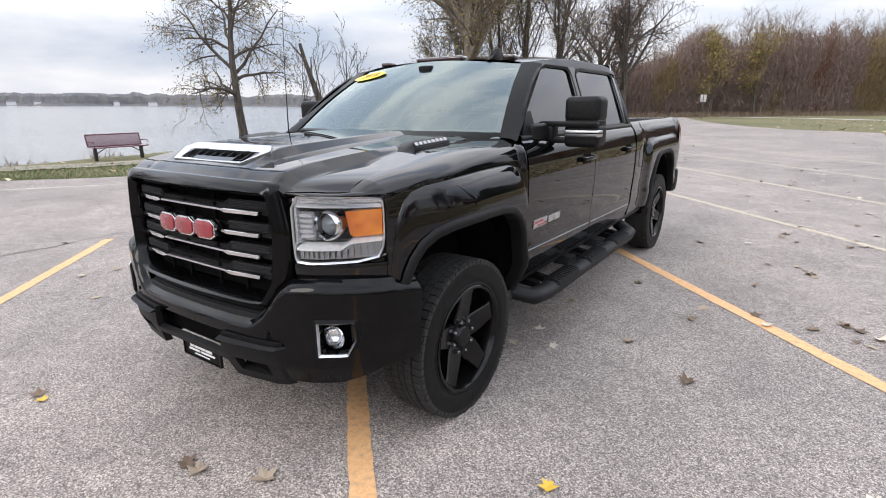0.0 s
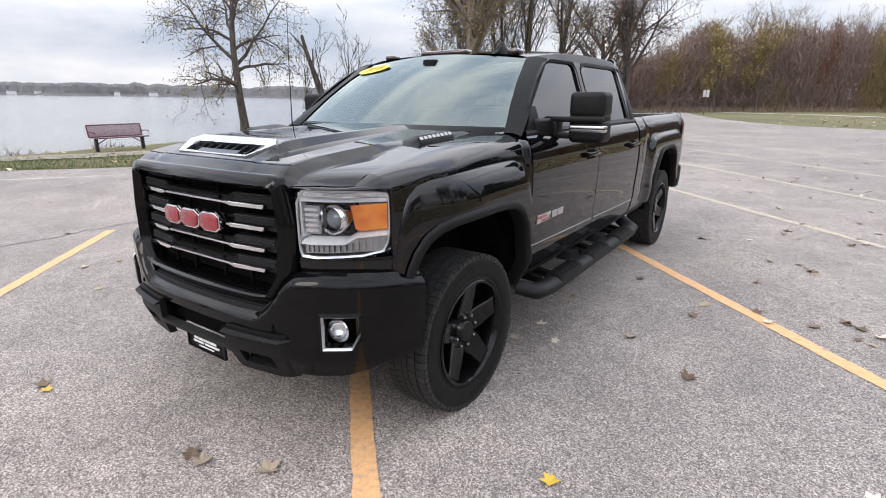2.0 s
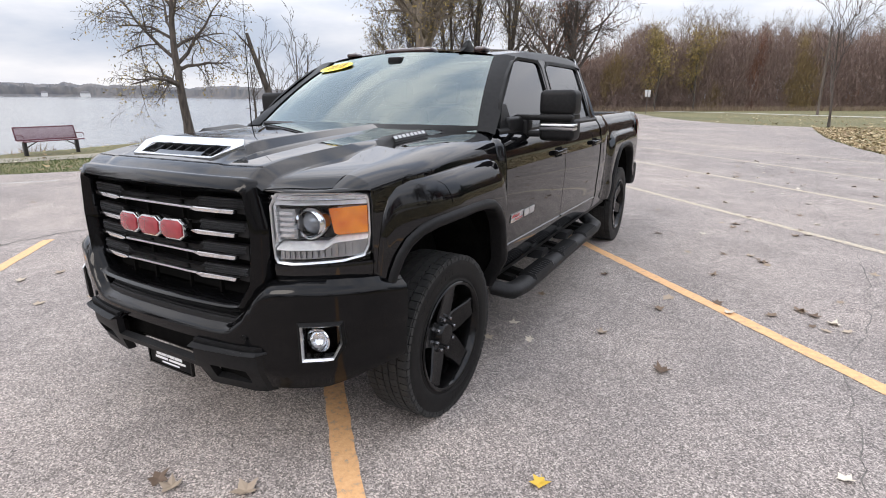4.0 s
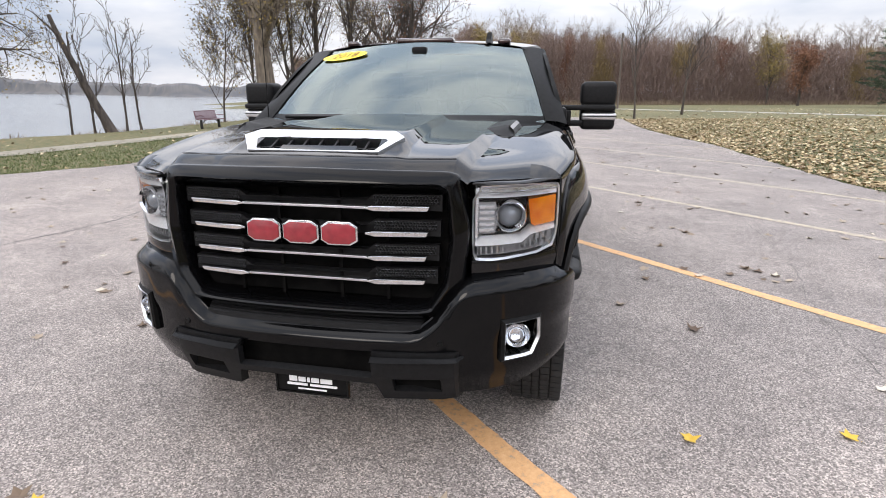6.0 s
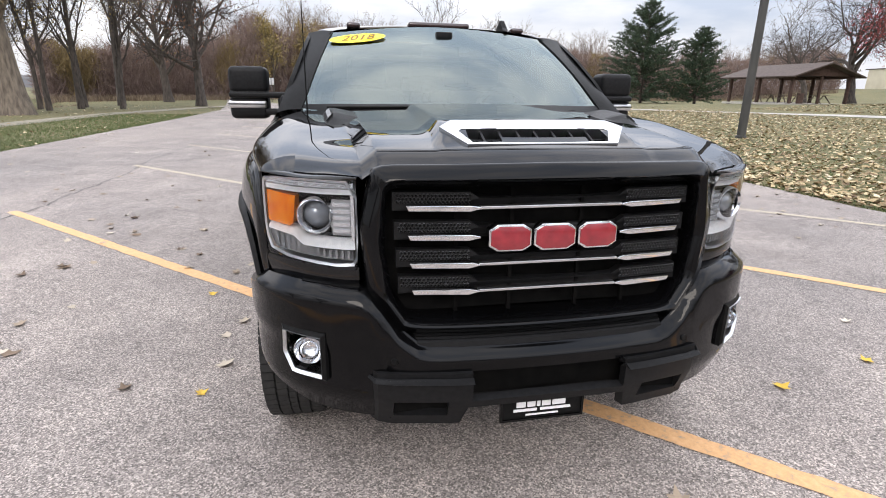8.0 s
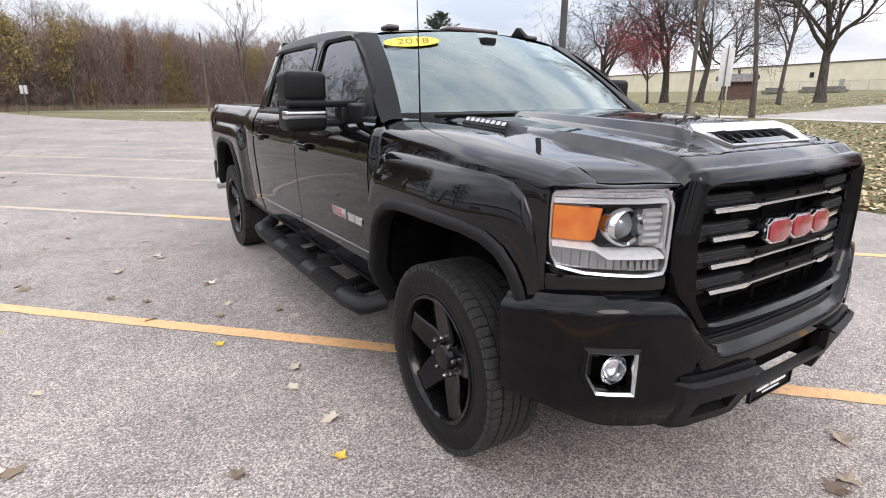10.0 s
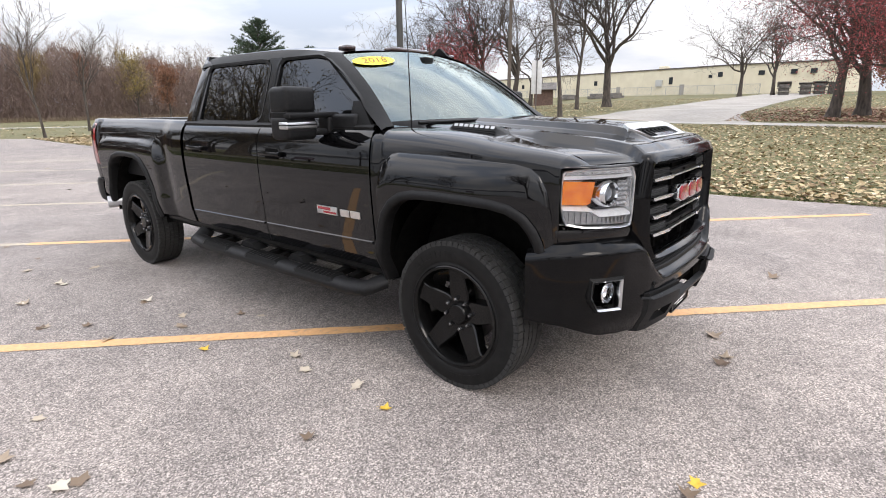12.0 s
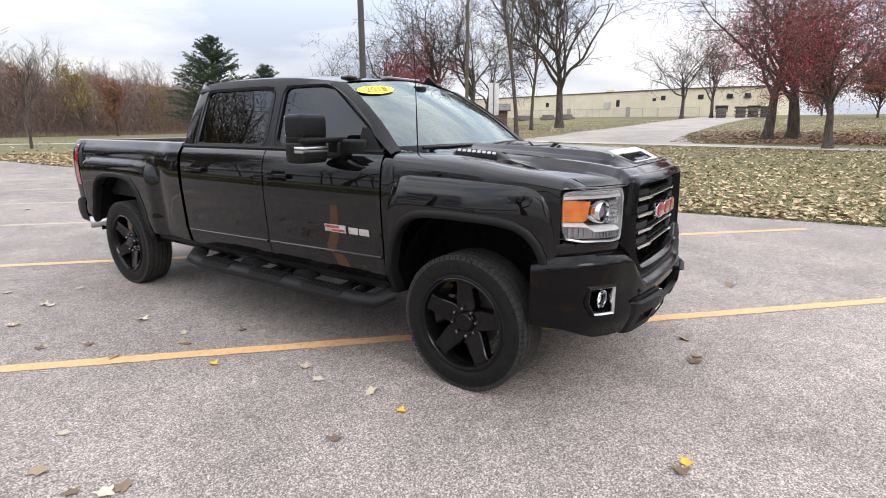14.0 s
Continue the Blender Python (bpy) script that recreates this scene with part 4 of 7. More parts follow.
def build_shelter():
    x, y0, y1 = 42.2, 39.0, 47.4
    z = height(x, y0)
    roof = mottled("shelter_roof", [(0.3, (0.075, 0.056, 0.048)), (0.7, (0.12, 0.092, 0.08))], 4, 0.9, 0.3)
    wood = mottled("shelter_wood", [(0.3, (0.045, 0.026, 0.02)), (0.7, (0.085, 0.05, 0.038))], 6, 0.85, 0.2)
    ob = anchor("picnic_shelter", pose(x, y0, z))
    ln = y1 - y0
    for s in (-1, 1):
        for yy in (0.4, ln / 2, ln - 0.4):
            part("post", box(s * 3.0 - 0.12, s * 3.0 + 0.12, yy - 0.12, yy + 0.12, -0.2, 2.35, bevel=0.02), wood, ob)
        bm = bmesh.new()
        add_prism(bm, [(s * 3.75, 2.25), (0, 3.45), (0, 3.57), (s * 3.78, 2.36)], lambda a, b, d: (a, d, b), -0.5, ln + 0.5)
        part("roof_slope", bm, roof, ob, smooth=None)
        part("eave_beam", box(s * 3.0 - 0.09, s * 3.0 + 0.09, 0, ln, 2.2, 2.45), wood, ob, smooth=None)
    part("gable", prism([(-3.0, 2.40), (3.0, 2.40), (0, 3.40)], lambda a, b, d: (a, d, b), 0.2, 0.26), wood, ob, smooth=None)
    part("floor_slab", box(-3.3, 3.3, -0.2, ln + 0.2, -0.15, 0.02), M["path"], ob, smooth=None)
    part("post", box(-0.1, 0.1, 0.3, 0.5, -0.2, 2.4, bevel=0.02), wood, ob)
    tagged(ob, "open picnic shelter with a brown gable roof on dark posts", "shelter")
    for tx, ty in ((-1.5, 2.0), (1.4, 1.6), (-1.0, 5.5)):
        t = anchor("picnic_table", pose(x + tx, y0 + ty, z, 0, 0, 8 * tx))
        grey = mottled("table_wood", [(0.3, (0.10, 0.08, 0.065)), (0.7, (0.19, 0.155, 0.125))], 8, 0.85, 0.2)
        part("tabletop", box(-0.9, 0.9, -0.36, 0.36, 0.72, 0.76, bevel=0.01), grey, t)
        for s in (-1, 1):
            part("bench_seat", box(-0.9, 0.9, s * 0.68 - 0.13, s * 0.68 + 0.13, 0.42, 0.46, bevel=0.01), grey, t)
            part("leg_frame", prism([(-0.7, 0), (-0.6, 0), (0.02, 0.72), (0.6, 0), (0.7, 0), (0.1, 0.74), (-0.1, 0.74)], lambda a, b, d, s=s: (s * 0.65 + d, a, b), -0.03, 0.03), grey, t, smooth=None)
        tagged(t, "weathered wooden picnic table with attached benches", "picnic table", group="shelter picnic tables")
    b = anchor("litter_bin", pose(x - 2.2, y0 + 0.1, z))
    part("barrel", lathe([(0, 0.0), (0, 0.27), (0.45, 0.29), (0.9, 0.28), (0.9, 0.25), (0.1, 0.24)], 20, "z"), wood, b)
    tagged(b, "dark brown litter barrel beside the shelter", "litter bin")


build_shelter()


def build_hall():
    """Long low cream building on the rise."""
    foot = [(137.0, 118), (111.4, 21), (111.9, 5.5), (138, 2.5), (178, 118)]
    z0, z1 = 2.2, 8.05
    cream = mottled("cream_siding", [(0.3, (0.62, 0.56, 0.42)), (0.7, (0.70, 0.64, 0.49))], 0.6, 0.6, 0.05, big=(0.05, (0.94, 0.94, 0.94), (1.03, 1.03, 1.03)))
    trim = shader("roof_edge", (0.09, 0.075, 0.07), 0.6)
    glass = shader("hall_window", (0.03, 0.035, 0.04), 0.1)
    hall = anchor("community_hall")
    bm = bmesh.new()
    add_prism(bm, foot, lambda a, b, d: (a, b, d), z0, z1)
    part("wall", bm, cream, hall, smooth=None)
    cx, cy = 130, 30
    big = [(cx + (a - cx) * 1.012, cy + (b - cy) * 1.012) for a, b in foot]
    bm = bmesh.new()
    add_prism(bm, big, lambda a, b, d: (a, b, d), z1, z1 + 0.22)
    part("roof", bm, trim, hall, smooth=None)
    a, b = Vector((127.5, 82)), Vector((111.4, 21))
    d = (b - a).normalized()
    out = Vector((d.y, -d.x))
    if out.x > 0:
        out = -out

    def facade(t, w, y0, h, depth, p0=a, dd=d, oo=out):
        c = p0 + dd * t
        ang = math.degrees(math.atan2(dd.y, dd.x))
        return box(-w / 2, w / 2, -depth / 2, depth / 2, y0, y0 + h), Matrix.Translation((c.x, c.y, z0)) @ pose(0, 0, 0, 0, 0, ang)
    total = (b - a).length
    for k in range(11):
        bm, m = facade(total * k / 10 if k else 0.2, 0.16, 0, z1 - z0, 0.10)
        part("pilaster", bm, cream, hall, smooth=None, m=m)
    for t, w, yy, h in ((total * 0.96, 0.9, 3.9, 0.9), (total * 0.93, 0.7, 3.8, 0.6), (total * 0.80, 0.8, 2.9, 1.4), (total * 0.50, 0.9, 3.3, 1.0), (total * 0.30, 0.9, 3.3, 1.0), (total * 0.12, 0.9, 3.3, 1.0)):
        bm, m = facade(t, w, yy, h, 0.12)
        win = part("window", bm, glass, hall, smooth=None, m=m)
    for t, w, h in ((total * 0.84, 1.0, 2.2), (total * 0.60, 1.0, 2.2)):
        bm, m = facade(t, w, 0.6, h, 0.14)
        part("door", bm, shader("hall_door", (0.30, 0.28, 0.25), 0.5), hall, smooth=None, m=m)
    bm, m = facade(total * 0.76, 1.4, 2.6, 1.3, 0.9)
    part("wall_unit", bm, shader("air_unit", (0.45, 0.45, 0.43), 0.5), hall, "grey wall air unit", smooth=None, m=m)
    for yy in (16.5, 11.5, 8.6):
        part("window", box(111.45, 111.6, yy - 0.5, yy + 0.5, 6.15, 6.95), glass, hall, smooth=None)
    bm = box(-1.2, 1.2, -0.8, 0.8, 0, 0.7, bevel=0.05)
    part("roof_vent", bm, cream, hall, m=pose(119, 36, z1 + 0.2))
    tagged(hall, "long low cream-coloured hall with a flat dark roof edge", "building")
    # link fence before the building
    fence = anchor("link_fence", pose(0, 0, 0))
    steel = shader("fence_steel", (0.35, 0.35, 0.35), 0.5, 0.6)
    pts = [Vector((121, 76)), Vector((106.5, 23)), Vector((105.5, 15.5))]
    for p, q in zip(pts, pts[1:]):
        n = max(2, int((q - p).length / 3.2))
        for k in range(n + 1):
            c = p.lerp(q, k / n)
            z = height(c.x, c.y)
            part("post", tube([(c.x, c.y, z - 0.2), (c.x, c.y, z + 1.75)], 0.045, 6), steel, fence)
        z = height(p.x, p.y)
        part("rail", tube([(p.x, p.y, height(p.x, p.y) + 1.72), (q.x, q.y, height(q.x, q.y) + 1.72)], 0.035, 6), steel, fence)
        bm = bmesh.new()
        L = (q - p).length
        for k in range(int(L / 0.35)):
            c0, c1 = p.lerp(q, k * 0.35 / L), p.lerp(q, min((k * 0.35 + 1.7) / L, 1))
            add_tube(bm, [(c0.x, c0.y, height(c0.x, c0.y) + 0.05), (c1.x, c1.y, height(c1.x, c1.y) + 1.7)], 0.010, 3, False)
            add_tube(bm, [(c0.x, c0.y, height(c0.x, c0.y) + 1.7), (c1.x, c1.y, height(c1.x, c1.y) + 0.05)], 0.010, 3, False)
        part("wire_mesh", bm, steel, fence, smooth=None)["kind"] = "stuff"
    tagged(fence, "grey chain-link fence in front of the hall", "fence")
    # stacked dark tables on the rise, and low stacks by the wall
    dark = mottled("stack_wood", [(0.3, (0.085, 0.078, 0.072)), (0.7, (0.19, 0.175, 0.16))], 3, 0.85, 0.2)
    for az, dd, tilt in ((83.0, 96, 14), (84.6, 97, 4), (85.6, 98, 10), (86.6, 99, 3)):
        x, y = polar(az, dd)
        st = anchor("table_stack", pose(x, y, height(x, y), 0, 0, 90 - az))
        for k in range(3):
            part("tabletop", box(-1.3, 1.3, -0.9, 0.9, -0.04, 0.05, bevel=0.01), dark, st, m=pose(0, 0, 0.45 + 0.55 * k, 0, tilt if k == 2 else 0, 0))
            for s in (-1, 1):
                part("leg_frame", box(s * 1.0 - 0.08, s * 1.0 + 0.08, -0.7, 0.7, -0.42, 0), dark, st, smooth=None, m=pose(0, 0, 0.42 + 0.55 * k))
        tagged(st, "stack of dark weathered picnic tables by the hall", "table stack", group="stacked picnic tables")
    for az, dd, w in ((64.2, 112, 5.0), (66.8, 110, 3.6), (68.6, 108, 4.0)):
        x, y = polar(az, dd)
        p = anchor("pallet_pile", pose(x, y, height(x, y), 0, 0, 60 - az))
        part("lower_layer", box(-w / 2, w / 2, -0.8, 0.8, 0, 0.5, bevel=0.03), dark, p)
        part("upper_layer", box(-w / 3, w / 3, -0.7, 0.7, 0.5, 0.95, bevel=0.03), dark, p)
        tagged(p, "low pile of dark pallets along the hall wall", "pallets", group="pallet piles")
    # small brown hut with a stack
    x, y = polar(61.6, 84)
    brown = mottled("hut_brick", [(0.3, (0.10, 0.06, 0.05)), (0.7, (0.17, 0.11, 0.09))], 5, 0.9, 0.2)
    hut = anchor("park_hut", pose(x, y, height(x, y), 0, 0, 28))
    part("wall", box(-1.7, 1.7, -1.4, 1.4, -0.2, 2.3), brown, hut, smooth=None)
    part("roof", prism([(-2.2, 2.25), (2.2, 2.25), (0, 3.3)], lambda a, b, d: (a, d, b), -1.9, 1.9), dark, hut, smooth=None)
    part("door", box(-0.5, 0.5, -1.44, -1.38, 0, 2.0), dark, hut, smooth=None)
    part("chimney", box(0.9, 1.25, 0.2, 0.55, 2.3, 4.0), dark, hut, smooth=None)
    tagged(hut, "small brown brick hut with a gable roof and stack", "hut")


build_hall()


# ---- the pickup truck: front towards -y, front axle at y = 0 ----
def glass_mat(name, tint, rough=0.0, ior=1.52, shine=(0.95, 0.97, 1.0)):
    """A thin pane: tinted see-through with a mirror gloss that grows at grazing angles."""
    m = bpy.data.materials.new(name)
    m.use_nodes = True
    n, l = m.node_tree.nodes, m.node_tree.links
    n.remove(n["Principled BSDF"])
    see = n.new("ShaderNodeBsdfTransparent")
    see.inputs[0].default_value = (*tint, 1)
    gloss = n.new("ShaderNodeBsdfGlossy")
    gloss.inputs["Roughness"].default_value = rough
    gloss.inputs["Color"].default_value = (*shine, 1)
    fr = n.new("ShaderNodeFresnel")
    fr.inputs[0].default_value = ior
    mix = n.new("ShaderNodeMixShader")
    l.new(fr.outputs[0], mix.inputs[0])
    l.new(see.outputs[0], mix.inputs[1])
    l.new(gloss.outputs[0], mix.inputs[2])
    l.new(mix.outputs[0], n["Material Output"].inputs[0])
    return m


def hexmesh_mat():
    return mottled("grille_mesh", [(0.4, (0.045, 0.045, 0.047)), (0.6, (0.08, 0.08, 0.083))], 200, 0.4, 0.2)


M["paint"] = mottled("black_paint", [(0.3, (0.0020, 0.0020, 0.0023)), (0.7, (0.0035, 0.0035, 0.004))], 3.0, 0.018, 0.003, 1.1)
M["satin"] = mottled("satin_black", [(0.3, (0.005, 0.005, 0.005)), (0.7, (0.009, 0.009, 0.009))], 40, 0.38, 0.05, 300)
M["plastic"] = mottled("black_plastic", [(0.3, (0.006, 0.006, 0.0063)), (0.7, (0.011, 0.011, 0.0115))], 60, 0.5, 0.25, 400, dist=0.001)
M["dark"] = mottled("underbody", [(0.3, (0.004, 0.004, 0.004)), (0.7, (0.009, 0.0085, 0.008))], 20, 0.85, 0.2)
M["nut"] = shader("nut_steel", (0.22, 0.22, 0.225), 0.25, 0.9)
M["gloss"] = shader("gloss_black", (0.004, 0.004, 0.004), 0.12)
M["gloss"].node_tree.nodes["Principled BSDF"].inputs["Specular IOR Level"].default_value = 0.25
M["rubber"] = mottled("tyre_rubber", [(0.3, (0.005, 0.005, 0.005)), (0.7, (0.010, 0.0098, 0.0095))], 25, 0.55, 0.15, 120, dist=0.002)
M["tread"] = mottled("tread_rubber", [(0.3, (0.011, 0.011, 0.0106)), (0.7, (0.024, 0.0235, 0.0225))], 30, 0.8, 0.2, 150, dist=0.002)
# dimmed copy of the body black: darker and less glossy where the front mirrors less
M["dim_front_paint"] = mottled("dim_front_black", [(0.3, (0.0018, 0.0018, 0.0020)), (0.7, (0.003, 0.003, 0.0034))], 3.0, 0.06, 0.003, 1.1)
M["badge"] = shader("badge_silver", (0.42, 0.42, 0.43), 0.35, 0.5)
M["chrome"] = shader("chrome", (0.78, 0.79, 0.81), 0.10, 1.0)
M["brushed"] = mottled("satin_silver", [(0.3, (0.60, 0.61, 0.62)), (0.7, (0.70, 0.71, 0.72))], 30, 0.28, 0.03, 200, metal=1.0)
M["silver"] = mottled("reflector_silver", [(0.3, (0.66, 0.67, 0.69)), (0.7, (0.80, 0.81, 0.82))], 18, 0.2, 0.25, 60, metal=0.75, dist=0.004)
M["clear_lens"] = mottled("clear_lens", [(0.3, (0.30, 0.31, 0.32)), (0.7, (0.44, 0.45, 0.46))], 20, 0.15, 0.25, 80, metal=0.7, dist=0.003)
M["white_pl"] = mottled("white_lens", [(0.35, (0.80, 0.82, 0.84)), (0.65, (0.92, 0.93, 0.94))], 14, 0.2, 0.2, 160, dist=0.002, stretch=(4, 4, 0.3))
M["amber"] = mottled("amber_lens", [(0.35, (0.74, 0.17, 0.008)), (0.65, (0.92, 0.31, 0.015))], 16, 0.15, 0.35, 110, dist=0.002, coat=1.0)
M["red"] = mottled("red_enamel", [(0.3, (0.22, 0.010, 0.018)), (0.7, (0.30, 0.016, 0.026))], 30, 0.25, 0.0, coat=1.0)
M["red_lens"] = shader("red_lens", (0.35, 0.01, 0.012), 0.12, coat=1.0)
M["lens"] = shader("projector_lens", (0.25, 0.27, 0.30), 0.04, 0.3, coat=1.0)
M["screen"] = glass_mat("windshield_glass", (0.60, 0.69, 0.66), ior=2.3, shine=(0.86, 0.98, 0.96))
M["tinted"] = glass_mat("tinted_glass", (0.03, 0.032, 0.035), ior=1.52)
M["cover"] = glass_mat("lamp_cover", (0.93, 0.94, 0.95), ior=1.4)
M["cabin"] = mottled("cabin_trim", [(0.3, (0.03, 0.03, 0.032)), (0.7, (0.055, 0.055, 0.058))], 40, 0.7, 0.1)
M["seat"] = mottled("seat_cloth", [(0.3, (0.03, 0.03, 0.03)), (0.7, (0.06, 0.058, 0.056))], 80, 0.85, 0.2)
M["yellow"] = shader("sticker_yellow", (0.98, 0.74, 0.02), 0.4)
M["ink"] = shader("sticker_ink", (0.02, 0.015, 0.01), 0.5)
M["year_ink"] = shader("year_ink", (0.22, 0.11, 0.01), 0.5)
M["whitep"] = shader("white_print", (0.82, 0.82, 0.82), 0.5)

for key, level in (("satin", 0.10), ("dim_front_paint", 0.22), ("plastic", 0.18), ("dark", 0.03), ("rubber", 0.18), ("paint", 0.46)):
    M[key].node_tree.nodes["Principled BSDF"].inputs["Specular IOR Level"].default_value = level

truck = anchor("pickup_truck")
tagged(truck, "black crew-cab heavy-duty pickup truck parked across yellow stall lines", "pickup truck")

SIDE = [(0.48, 0.93), (0.53, 0.952), (0.60, 0.972), (0.70, 0.992), (0.76, 0.994), (0.90, 1.004), (1.05, 1.011), (1.18, 1.008), (1.26, 0.998), (1.31, 0.98), (1.345, 0.955), (1.375, 0.915)]


def bulge(t):
    """Quarter-round swell: a hard inner crease, then a rounded shoulder."""
    t = min(max(t, 0.0), 1.0)
    return math.sqrt(1 - (1 - t) ** 2) * 0.85 + 0.15 * t


def flare_top(y):
    return lerp(y, [(-0.475, 0.78), (-0.46, 0.98), (-0.44, 1.09), (-0.405, 1.160), (-0.36, 1.196), (-0.29, 1.214), (-0.10, 1.226), (0.1, 1.234), (0.40, 1.238), (0.455, 1.228), (0.50, 1.195), (0.53, 1.13), (0.545, 0.95)])


def rear_flare_top(y):
    return lerp(y, [(3.20, 0.9), (3.22, 1.10), (3.26, 1.175), (3.33, 1.20), (3.6, 1.208), (4.4, 1.208), (4.53, 1.20), (4.60, 1.17), (4.635, 1.10), (4.65, 0.9)])


def side_x(y, z):
    """Half width of the body at y and z, with the square bulges over the wheels."""
    x = smooth_lerp(z, SIDE)
    x -= 0.085 * step(-y, 0.05, 0.60) ** 1.3
    x -= 0.022 * step(y, 2.4, 4.6)
    top = flare_top(y)
    x -= 0.018 * step(z, 0.6, 0.8) * ((1 - step(y, 0.52, 0.60)) + step(y, 3.0, 3.2) * (1 - step(y, 4.62, 4.70)))
    x += 0.060 * lerp(y, [(-0.46, 0.35), (0.0, 1.0)]) * bulge((top - z) / 0.16) * step(y, -0.475, -0.445) * (1 - step(y, 0.525, 0.545))
    x += 0.046 * bulge((rear_flare_top(y) - z) / 0.11) * step(y, 3.20, 3.24) * (1 - step(y, 4.61, 4.65))
    return x


FRONT_ARCH = [(-0.415, 0.80), (-0.40, 0.855), (-0.375, 0.91), (-0.335, 0.962), (-0.275, 0.998), (-0.19, 1.017), (-0.06, 1.025), (0.10, 1.027), (0.25, 1.022), (0.34, 1.005), (0.41, 0.965), (0.465, 0.90), (0.505, 0.80), (0.53, 0.66), (0.545, 0.50)]
REAR_ARCH = [(3.365, 0.53), (3.40, 0.66), (3.45, 0.80), (3.51, 0.93), (3.60, 1.02), (3.70, 1.048), (3.90, 1.055), (4.08, 1.05), (4.22, 1.02), (4.32, 0.95), (4.39, 0.83), (4.44, 0.68), (4.46, 0.56)]


def hood_edge(y):
    return smooth_lerp(y, [(-0.62, 1.218), (-0.45, 1.258), (-0.2, 1.297), (0.03, 1.330), (0.24, 1.347), (0.62, 1.358)])


def mirror_rows(rows, s):
    return [[(s * x, y, z) for x, y, z in r] for r in rows]


def panel_columns(ys, low, high, n, cap=None):
    rows = []
    for y in ys:
        z0, z1 = low(y), high(y)
        col = [(side_x(y, z), y, z) for z in linspace(z0, z1, n)]
        if cap:
            col += cap(y, col[-1])
        rows.append(col)
    return rows


def fender_line(y):
    return lerp(y, [(-0.485, 1.195), (-0.3, 1.228), (0.0, 1.252), (0.6, 1.285)])


def fender_cap(y, p):
    zh = hood_edge(y)
    xh = 0.80
    return [(xh + (p[0] - xh) * math.cos(a), y, p[2] + (zh - p[2]) * math.sin(a)) for a in [math.pi / 2 * k / 9 for k in range(1, 10)]]


def chaikin_loop(poly):
    for _ in range(3):
        poly = [q for (a, b), (c, d) in zip(poly, poly[1:] + poly[:1]) for q in ((0.8 * a + 0.2 * c, 0.8 * b + 0.2 * d), (0.2 * a + 0.8 * c, 0.2 * b + 0.8 * d))]
    return poly


def split(poly, k):
    out = []
    for (a, b), (c, d) in zip(poly, poly[1:] + poly[:1]):
        out += [(a + (c - a) * i / k, b + (d - b) * i / k) for i in range(k)]
    return out


